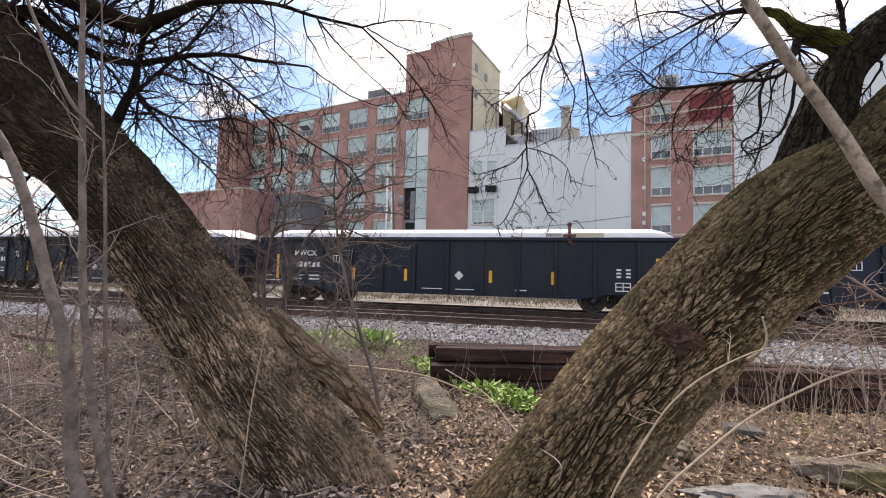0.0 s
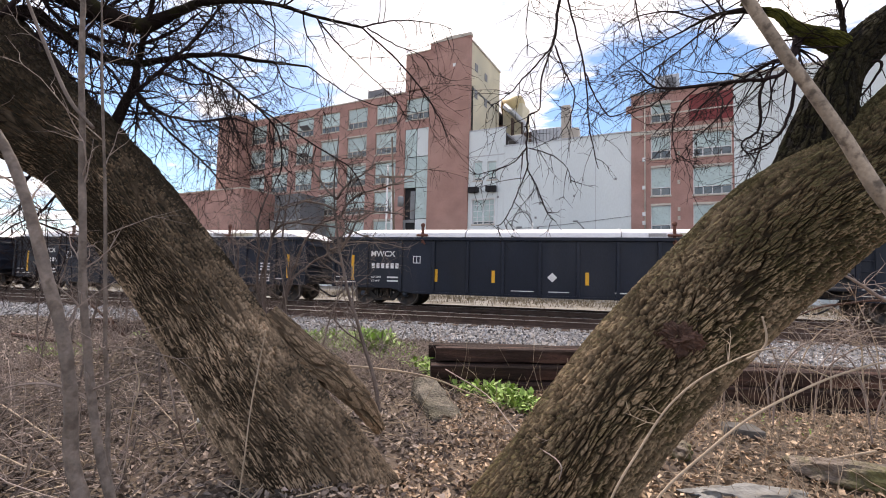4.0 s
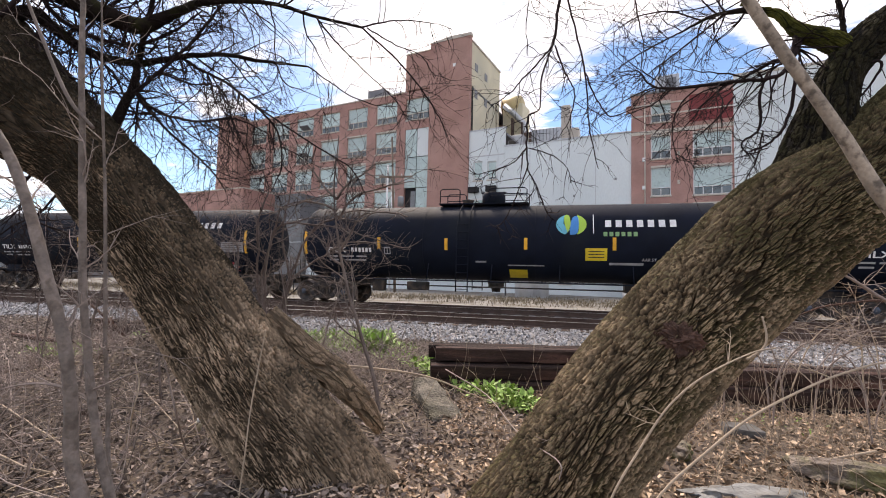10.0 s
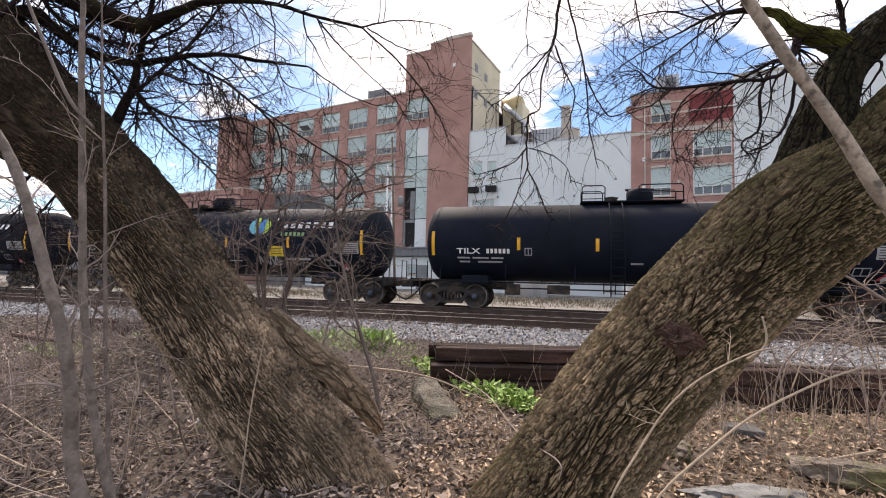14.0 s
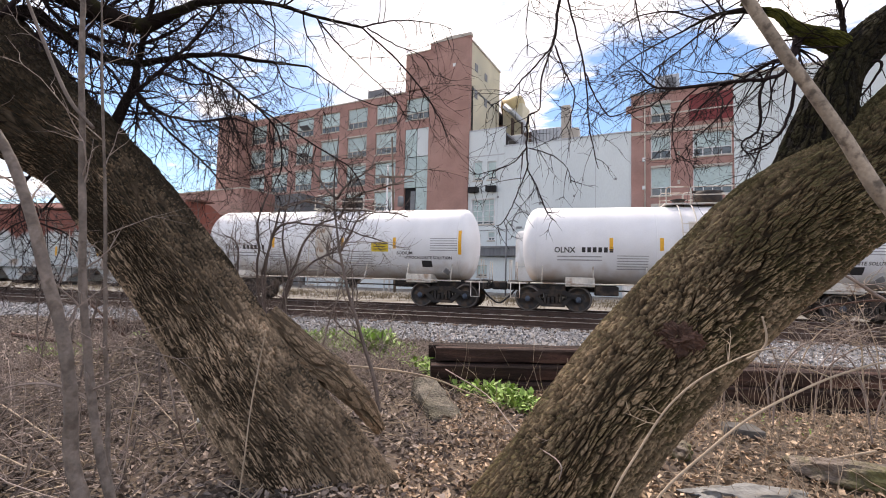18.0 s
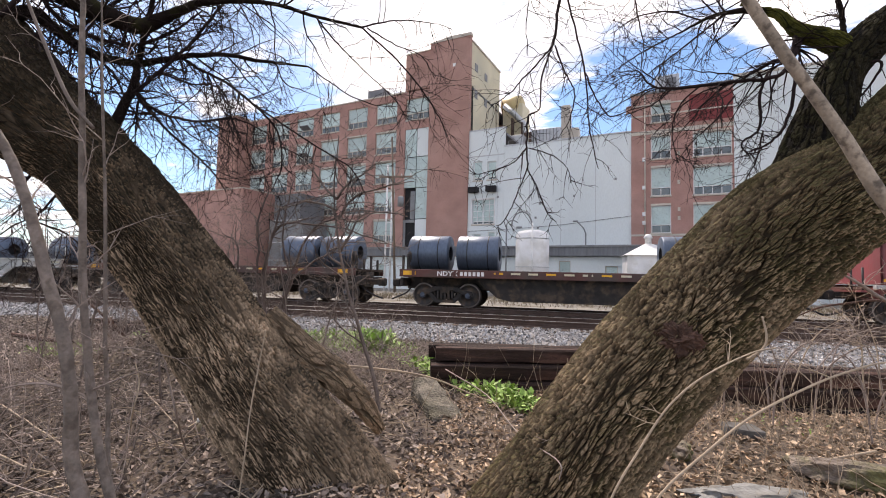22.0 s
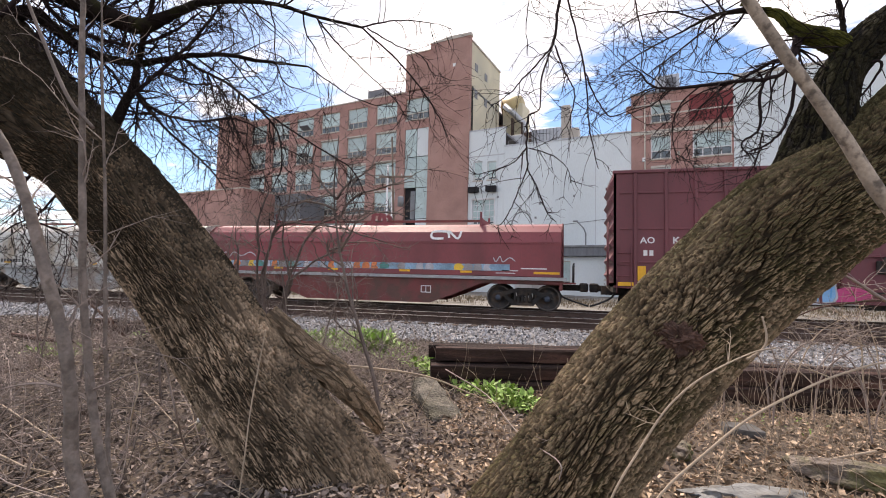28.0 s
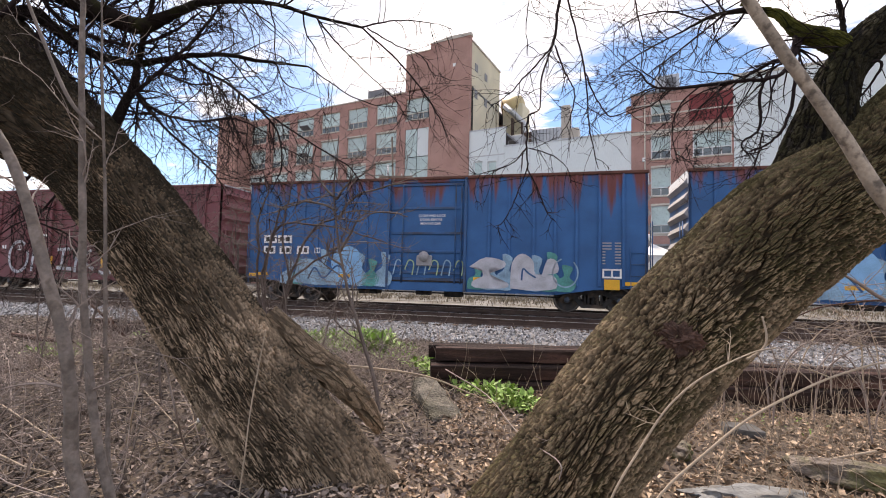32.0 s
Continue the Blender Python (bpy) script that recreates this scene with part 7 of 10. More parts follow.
def old_sleeper_mesh(seed):
    """A weathered baulk with split, rounded edges."""
    rnd = random.Random(seed)
    sh = Shape()
    prof = [(-0.115, 0.01), (-0.105, 0.0), (0.105, 0.0), (0.115, 0.012), (0.116, 0.155), (0.10, 0.172), (0.02, 0.168), (-0.03, 0.174), (-0.10, 0.171), (-0.116, 0.152)]
    n = len(prof)
    vs = []
    for i in range(27):
        x = -1.3 + 2.6 * i / 26
        e = 0.93 if i in (0, 26) else 1.0
        for a, b in prof:
            k = 0.010 * noise.noise(Vector((x * 3, a * 20 + seed, b * 20))) + 0.006 * noise.noise(Vector((x * 11, a * 40 + seed, b * 40)))
            vs.append((x + rnd.uniform(-0.006, 0.006), a * e + k, 0.087 + (b - 0.087) * e + k))
    fs = [(i * n + k, (i + 1) * n + k, (i + 1) * n + (k + 1) % n, i * n + (k + 1) % n) for i in range(26) for k in range(n)]
    fs += [tuple(range(n)), tuple(26 * n + k for k in range(n))[::-1]]
    return sh.add(vs, fs).mesh("old_sleeper", OLD_TIE)


def make_sleeper_stacks():
    ties = [old_sleeper_mesh(k) for k in range(5)]
    rnd = random.Random(12)
    for cx, cy, layers, wide, turn, z0, loose in ((-0.44, 6.45, 3, 2, 15.0, -0.34, 0.10), (2.75, 6.55, 4, 2, 12.0, -0.60, 0.22), (5.6, 7.2, 3, 3, 17.0, -0.44, 0.2)):
        m = pose(cx, cy, z0, 0, 0, turn)
        for k in range(layers):
            # each lower course lies a little further out than the one on it
            out = -0.12 * (layers - 1 - k)
            for j in range(wide):
                local = pose(rnd.uniform(-loose, loose), out + (j - (wide - 1) / 2) * 0.265 + rnd.uniform(-0.02, 0.02), k * 0.190, rnd.uniform(-2, 2), 0, rnd.uniform(-1.5, 1.5) * (1 + 6 * loose))
                ob = new("old_sleeper", ties[rnd.randrange(5)])
                ob.matrix_basis = m @ local
                tagged(ob, "old dark creosoted sleeper in a stack", "sleeper", "stacked sleepers")
    for x, y, r in ((-9.2, 8.6, 8), (-10.4, 9.2, -5)):
        ob = new("old_sleeper", ties[1])
        ob.matrix_basis = pose(x, y, -0.30, 0, 0, r)
        tagged(ob, "old dark sleeper lying at the gravel's edge", "sleeper", "stacked sleepers")


make_sleeper_stacks()
cup = thing("plastic_tube", "small pale discarded plastic tube in the leaves", "litter", pose(-2.95, 3.32, ground_z(-2.95, 3.32) + 0.02, 20, 10, 0))
part("tube", Shape().turned([(0, 0.022), (0.09, 0.026), (0.10, 0.02)], (0, 0, 0), (0.2, 0, 1), 12), CREAM, cup)
part("cap", Shape().turned([(0, 0.018), (0.025, 0.018)], (0.02, 0, 0.10), (0.2, 0, 1), 12), WHITE_PAINT, cup)
# ---- the freight train ----
SPEED = 12.145            # metres a second, towards -x
BLACK = mat("black_car_paint", (0.0065, 0.0095, 0.0185), 0.72, 0, 0.25, 1.0, 25, 0.06, dirt=(0.010, 0.013, 0.019), dirt_scale=0.6, spec=0.12)
GONDOLA_PAINT = mat("gondola_paint", (0.012, 0.017, 0.030), 0.45, 0, 0.25, 0.9, 25, 0.08, dirt=(0.018, 0.022, 0.032), dirt_scale=0.7, stretch=(1, 1, 0.3), spec=0.25)
LID_WHITE = mat("lid_white", (0.76, 0.77, 0.80), 0.5, 0, 0.06, 1.0, 15, 0.08)
STEEL_DARK = mat("dark_running_gear", (0.028, 0.025, 0.024), 0.75, 0.2, 0.35, 4, 40, 0.3, dirt=(0.085, 0.06, 0.045), dirt_scale=3)
WHEEL_STEEL = mat("wheel_steel", (0.060, 0.055, 0.055), 0.6, 0.5, 0.25, 5, 40, 0.2, dirt=(0.11, 0.08, 0.06), dirt_scale=4)
WHEEL_RIM = mat("wheel_rim", (0.16, 0.14, 0.13), 0.5, 0.6, 0.2, 6, 40, 0.1)
HUB_BLUE = mat("hub_cap", (0.07, 0.09, 0.125), 0.5, 0.3, 0.2, 5, 30, 0.1)
YELLOW = mat("reflective_yellow", (0.78, 0.40, 0.025), 0.45, 0, 0.1, 4, 30, 0.05)
SIGN_YELLOW = mat("sign_yellow", (0.72, 0.52, 0.03), 0.5, 0, 0.1, 4, 30, 0.05)
MARK_WHITE = mat("marking_white", (0.72, 0.72, 0.72), 0.6, 0, 0.12, 5, 40, 0.05)
MARK_GREY = mat("marking_grey", (0.34, 0.34, 0.35), 0.6, 0, 0.15, 5, 40, 0.05)
MARK_BLACK = mat("marking_black", (0.02, 0.02, 0.022), 0.6, 0, 0.15, 5, 40, 0.05)
LOGO_BLUE = mat("logo_blue", (0.03, 0.22, 0.55), 0.5, 0, 0.08)
LOGO_TEAL = mat("logo_teal", (0.10, 0.42, 0.55), 0.5, 0, 0.08)
LOGO_GREEN = mat("logo_green", (0.35, 0.55, 0.06), 0.5, 0, 0.08)
MARK_GREEN = mat("marking_green", (0.20, 0.36, 0.16), 0.6, 0, 0.1)
PLACARD_RED = mat("placard_red", (0.62, 0.09, 0.10), 0.5, 0, 0.1)
TANK_STAIN = rust_mat("tank_white_soiled", (0.77, 0.78, 0.80), (0.36, 0.27, 0.20), 1.30, 0.75, 0.9, below=True, var=0.06)
CREAM_STEEL = mat("cream_steelwork", (0.62, 0.58, 0.52), 0.6, 0, 0.15, 2, 30, 0.1, dirt=(0.35, 0.24, 0.17), dirt_at=0.58, dirt_scale=3)
HOPPER_PAINT = rust_mat("hopper_rust_paint", (0.50, 0.55, 0.56), (0.155, 0.042, 0.028), 2.72, 0.22)
HOPPER_GREY = mat("hopper_grey", (0.48, 0.53, 0.55), 0.7, 0, 0.12, 1.0, 25, 0.1, dirt=(0.34, 0.27, 0.22), dirt_at=0.60, dirt_scale=1.1)
RUST_DARK = mat("dark_rust", (0.115, 0.045, 0.032), 0.85, 0, 0.3, 1.5, 30, 0.3)
COIL_STEEL = mat("coil_steel", (0.085, 0.115, 0.165), 0.40, 0.5, 0.25, 1.3, 18, 0.1, stretch=(1, 0.4, 0.4))
COIL_DARK = mat("coil_eye", (0.03, 0.033, 0.04), 0.6, 0.4, 0.2, 3, 30, 0.2)
FLAT_GREY = mat("flatcar_grey", (0.36, 0.38, 0.38), 0.65, 0, 0.15, 1.0, 25, 0.1, dirt=(0.26, 0.22, 0.19), dirt_scale=0.9)
FLAT_BROWN = mat("flatcar_brown", (0.10, 0.040, 0.035), 0.75, 0, 0.25, 1.5, 30, 0.2, dirt=(0.07, 0.05, 0.045))
OXIDE = mat("oxide_red_paint", (0.245, 0.056, 0.064), 0.55, 0, 0.14, 0.8, 22, 0.08, dirt=(0.19, 0.050, 0.055), dirt_scale=0.6, stretch=(1, 1, 0.35))
OXIDE_LOW = mat("oxide_red_sill", (0.195, 0.052, 0.050), 0.7, 0, 0.2, 0.9, 22, 0.1, dirt=(0.11, 0.055, 0.045), dirt_scale=1.0)
SILVER_HOOD = mat("weathered_hood", (0.52, 0.52, 0.49), 0.55, 0.1, 0.15, 0.9, 22, 0.1, dirt=(0.33, 0.28, 0.22), dirt_at=0.57, dirt_scale=1.2)
BOX_MAROON = mat("boxcar_maroon", (0.165, 0.046, 0.055), 0.6, 0, 0.16, 0.8, 22, 0.06, dirt=(0.128, 0.042, 0.048), dirt_scale=0.5, stretch=(1, 1, 0.3))
BOX_BLUE = rust_mat("boxcar_blue_rusting", (0.022, 0.108, 0.280), (0.165, 0.048, 0.045), 4.62, 0.7, 5.2, run=(2.6, 2.6, 0.16))
BOX_BLUE_PLAIN = mat("boxcar_blue", (0.021, 0.095, 0.240), 0.6, 0, 0.2, 0.9, 22, 0.06, dirt=(0.04, 0.055, 0.09))
END_GREY = mat("boxcar_end", (0.30, 0.29, 0.30), 0.7, 0.1, 0.2, 1.0, 22, 0.1)
SPRAY_BLUE = mat("spray_pale_blue", (0.20, 0.42, 0.66), 0.6, 0, 0.15, 2, 30, 0.03)
SPRAY_SKY = mat("spray_sky_blue", (0.10, 0.34, 0.62), 0.6, 0, 0.15, 2, 30, 0.03)
SPRAY_PINK = mat("spray_pink", (0.50, 0.06, 0.18), 0.6, 0, 0.2, 2, 30, 0.03)
SPRAY_YELLOW = mat("spray_yellow", (0.78, 0.50, 0.06), 0.6, 0, 0.15, 2, 30, 0.03)
SPRAY_ORANGE = mat("spray_orange", (0.66, 0.20, 0.07), 0.6, 0, 0.2, 2, 30, 0.03)
SPRAY_WHITE = mat("spray_white", (0.46, 0.46, 0.50), 0.6, 0, 0.2, 3, 30, 0.03)
SPRAY_FADED = mat("spray_faded_blue", (0.22, 0.36, 0.48), 0.6, 0, 0.3, 2, 20, 0.03)
SPRAY_TEAL = mat("spray_teal", (0.06, 0.26, 0.24), 0.6, 0, 0.3, 2, 20, 0.03)
SPRAY_GREEN = mat("spray_green", (0.30, 0.42, 0.25), 0.6, 0, 0.3, 2, 20, 0.03)
SPRAY_ROSE = mat("spray_faded_rose", (0.36, 0.25, 0.25), 0.7, 0, 0.3, 3, 30, 0.03)
SPRAY_CHALK = mat("spray_chalk", (0.44, 0.43, 0.43), 0.7, 0, 0.3, 3, 30, 0.03)
SPRAY_PURPLE = mat("spray_dark_red", (0.30, 0.02, 0.08), 0.6, 0, 0.3, 2, 20, 0.03)



def wheelset_mesh():
    sh = Shape()
    for s in (-1, 1):
        y = s * 0.7525
        prof = [(-0.075, 0.485), (-0.045, 0.475), (-0.040, 0.457), (0.060, 0.452), (0.065, 0.40), (0.025, 0.385), (0.0, 0.20), (0.05, 0.15), (0.09, 0.12)]
        sh.turned([(a, r) for a, r in prof], (0, y, 0), (0, s, 0), 30)
    sh.tube([(0, -1.05, 0), (0, 1.05, 0)], 0.075, 10)
    return sh.mesh("wheelset", WHEEL_STEEL)


def wheel_rim_mesh(*sides):
    sh = Shape()
    for s in sides:
        y = s * (0.7525 + 0.062)
        n = 30
        vs, fs = [], []
        for k in range(n):
            a = 2 * math.pi * k / n
            for r, o in ((0.452, 0.0), (0.405, 0.006)):
                vs.append((r * math.cos(a), y + s * o, r * math.sin(a)))
        fs = [(2 * k, 2 * k + 1, (2 * k + 3) % (2 * n), (2 * k + 2) % (2 * n)) for k in range(n)]
        sh.add(vs, fs, True)
    return sh.mesh("tyre_face", WHEEL_RIM)


def hub_mesh(*sides):
    sh = Shape()
    for s in sides:
        sh.turned([(0, 0.12), (0.10, 0.12), (0.14, 0.09), (0.15, 0.02)], (0, s * 0.93, 0), (0, s, 0), 12)
        for k in range(3):
            a = 2 * math.pi * k / 3
            sh.turned([(0, 0.018), (0.02, 0.018)], (0.06 * math.cos(a), s * 1.075, 0.06 * math.sin(a)), (0, s, 0), 6)
    return sh.mesh("bearing_cap", HUB_BLUE)


def truck_mesh():
    sh = Shape()
    for s in (-1, 1):
        y0, y1 = sorted((s * 0.93, s * 1.05))
        # frame as bars, leaving the spring window open
        sh.prism([(-1.12, 0.47), (-1.06, 0.62), (-0.72, 0.66), (-0.40, 0.79), (0.40, 0.79), (0.72, 0.66), (1.06, 0.62), (1.12, 0.47), (0.66, 0.50), (0.34, 0.64), (-0.34, 0.64), (-0.66, 0.50)], y0, y1)
        sh.prism([(-0.70, 0.52), (-0.56, 0.55), (-0.24, 0.29), (0.24, 0.29), (0.56, 0.55), (0.70, 0.52), (0.40, 0.18), (-0.40, 0.18)], y0, y1)
        for a in (-0.31, 0.25):
            sh.box(a, a + 0.07, y0, y1, 0.28, 0.66)
        for a in (-0.15, 0.0, 0.15):
            sh.turned([(0, 0.055), (0.04, 0.065), (0.08, 0.055), (0.12, 0.065), (0.16, 0.055), (0.20, 0.065), (0.24, 0.055)], (a, s * 0.99, 0.29), (0, 0, 1), 10)
        for a in (-0.889, 0.889):
            sh.box(a - 0.13, a + 0.13, y0 - 0.01, y1 + 0.01, 0.40, 0.56, 0.02)
    sh.box(-0.2, 0.2, -1.02, 1.02, 0.53, 0.68, 0.02)
    for a in (-0.40, 0.40):
        sh.beam((a, -0.8, 0.40), (a, 0.8, 0.40), 0.12, 0.10)
    return sh.mesh("truck", STEEL_DARK)


WS, TRUCK = wheelset_mesh(), truck_mesh()
RIMS, HUBS = [wheel_rim_mesh(s) for s in (-1, 1)], [hub_mesh(s) for s in (-1, 1)]


def add_trucks(car, xs):
    for x in xs:
        t = part("bogie", TRUCK, None, car, "dark cast-steel bogie", pose(x, 0, 0))
        for a in (-0.889, 0.889):
            w = part("wheelset", WS, None, t, "", pose(a, 0, 0.457))
            w["axle_x"] = x + a
        for a in (-0.889, 0.889):
            for cap, face in zip(HUBS, RIMS):
                part("bearing_cap", cap, None, t, "", pose(a, 0, 0.457))
                part("tyre_face", face, None, t, "worn steel tyre face", pose(a, 0, 0.457))


def add_couplers(car, half, reach, z=0.88, material=None):
    for s in (-1, 1):
        sh = Shape()
        sh.box(min(s * (half - 0.6), s * (half + reach - 0.25)), max(s * (half - 0.6), s * (half + reach - 0.25)), -0.10, 0.10, z - 0.12, z + 0.10, 0.02)
        a, b = sorted((s * (half + reach - 0.30), s * (half + reach + 0.02)))
        sh.box(a, b, -0.20, 0.12, z - 0.16, z + 0.17, 0.05)
        cp = part("coupler", sh, STEEL_DARK, car, "rusty knuckle coupler")
        e = half + reach
        hose = [(s * (half - 0.15), -0.45, z - 0.15), (s * (half + 0.05), -0.42, z - 0.38), (s * (e - 0.14), -0.32, z - 0.62), (s * e, -0.25, z - 0.66)]
        part("air_hose", Shape().tube(smooth_path(hose, 5), 0.034, 8), MARK_BLACK, cp)
        part("end_sill", Shape().box(min(s * (half - 0.12), s * half), max(s * (half - 0.12), s * half), -1.35, 1.35, z - 0.12, z + 0.22, 0.02), material or STEEL_DARK, car)
        part("uncoupling_lever", Shape().tube([(s * (half + 0.06), -1.30, z - 0.10), (s * (half + 0.10), -0.4, z + 0.02), (s * (half + 0.2), -0.1, z + 0.18)], 0.015, 5), STEEL_DARK, car)


def ladder(x0, x1, y, z0, z1, rungs, r=0.016):
    sh = Shape()
    for x in (x0, x1):
        sh.beam((x, y, z0), (x, y, z1), 0.05, 0.02)
    for k in range(rungs):
        z = z0 + (z1 - z0) * (k + 0.5) / rungs
        sh.tube([(x0, y, z), (x1, y, z)], r, 6)
    return sh


def flat(y):
    return lambda a, b: (a, y, b)


def round_side(r, zc, lift=0.006):
    return lambda a, b: (a, -math.sqrt(max((r + lift) ** 2 - (b - zc) ** 2, 1e-4)), b)


def bars(car, place, rows, material, name="marking", nb=2, owner=None):
    """Lettering that cannot be read: plain bars (x0, x1, z0, z1)."""
    for x0, x1, z0, z1 in rows:
        part(name, Shape().patch(x0, x1, z0, z1, place, 1, nb), material, owner or car)


def letters(car, place, x0, x1, z0, z1, n, material, gap=0.34, name="marking", nb=2):
    """Numbers and names as a row of plain blocks."""
    sh = Shape()
    step = (x1 - x0) / n
    for k in range(n):
        a = x0 + (k + gap / 2) * step
        sh.patch(a, a + step * (1 - gap), z0 + 0.12 * (z1 - z0), z1 - 0.12 * (z1 - z0), place, 1, nb)
    return part(name, sh, material, car)


def sign(car, text, x0, x1, z0, z1, material, place, name="lettering"):
    """Readable lettering, fitted to a field of a surface."""
    cu = bpy.data.curves.new(name, "FONT")
    cu.body, cu.size, cu.resolution_u, cu.offset = text, 1.0, 2, 0.02
    tmp = bpy.data.objects.new(name, cu)
    me = bpy.data.meshes.new_from_object(tmp)
    bpy.data.objects.remove(tmp)
    xs, ys = [v.co.x for v in me.vertices], [v.co.y for v in me.vertices]
    ax, ay = (x1 - x0) / (max(xs) - min(xs)), (z1 - z0) / (max(ys) - min(ys))
    lx, ly = min(xs), min(ys)
    for v in me.vertices:
        v.co = Vector(place(x0 + (v.co.x - lx) * ax, z0 + (v.co.y - ly) * ay))
    me.materials.clear()
    me.materials.append(material)
    return part(name, me, None, car)


def frame_box(car, place, x0, x1, z0, z1, material, t=0.035, name="stencil_box"):
    sh = Shape()
    for a, b, c, d in ((x0, x1, z0, z0 + t), (x0, x1, z1 - t, z1), (x0, x0 + t, z0 + t, z1 - t), (x1 - t, x1, z0 + t, z1 - t), ((x0 + x1) / 2 - t / 2, (x0 + x1) / 2 + t / 2, z0 + t, z1 - t)):
        sh.patch(a, b, c, d, place)
    return part(name, sh, material, car)


def diamond(car, place, x, z, r, material, name="placard", label=""):
    sh = Shape().add([place(x - r, z), place(x, z - r), place(x + r, z), place(x, z + r)], [(0, 1, 2, 3)])
    return part(name, sh, material, car, label)


def words(car, text, x, z, size, material, place, name="lettering"):
    """Readable lettering, laid on a surface."""
    cu = bpy.data.curves.new(name, "FONT")
    cu.body, cu.size, cu.resolution_u, cu.offset = text, size, 2, 0.015 * size
    tmp = bpy.data.objects.new(name, cu)
    me = bpy.data.meshes.new_from_object(tmp)
    bpy.data.objects.remove(tmp)
    for v in me.vertices:
        v.co = Vector(place(x + v.co.x, z + v.co.y))
    me.materials.clear()
    me.materials.append(material)
    return part(name, me, None, car)


def stroke(car, place, pts, width, material, name="spray_paint", n=6, label=""):
    p = smooth_path([(a, b, 0) for a, b in pts], n)
    return part(name, Shape().ribbon([(q.x, q.y) for q in p], width, place), material, car, label)


def scrawl(car, place, x0, x1, z0, z1, width, material, seed):
    """An unreadable sprayed scrawl of a few separate strokes."""
    r = random.Random(seed)
    n = max(4, int((x1 - x0) / 0.3))
    for k in range(n):
        x, w = x0 + (x1 - x0) * k / n, (x1 - x0) / n
        pts = [(x + w * r.uniform(0, 0.3), r.uniform(z0, z1)), (x + w * r.uniform(0.2, 0.6), z1 - 0.2 * (z1 - z0) * r.random()),
               (x + w * r.uniform(0.7, 1.1), r.uniform(z0, z1)), (x + w * r.uniform(0.3, 0.7), z0 + 0.2 * (z1 - z0) * r.random()), (x + w * r.uniform(0.7, 1.1), r.uniform(z0, z1) * 0.5 + z0 * 0.5)]
        stroke(car, lambda a, b, d=0.0008 * (k % 3): tuple(Vector(place(a, b)) - Vector((0, d, 0))), pts, width, material)


def blob(car, place, pts, material, name="spray_paint", n=4, label="", step=0.2):
    """A filled painted outline."""
    p = smooth_path([(a, b, 0) for a, b in pts] + [(pts[0][0], pts[0][1], 0)], n)[:-1]
    cx, cz = sum(q.x for q in p) / len(p), sum(q.y for q in p) / len(p)
    vs = [place(cx, cz)] + [place((q.x + cx) / 2, (q.y + cz) / 2) for q in p] + [place(q.x, q.y) for q in p]
    k = len(p)
    fs = [(0, 1 + i, 1 + (i + 1) % k) for i in range(k)] + [(1 + i, 1 + k + i, 1 + k + (i + 1) % k, 1 + (i + 1) % k) for i in range(k)]
    return part(name, Shape().add(vs, fs), material, car, label)


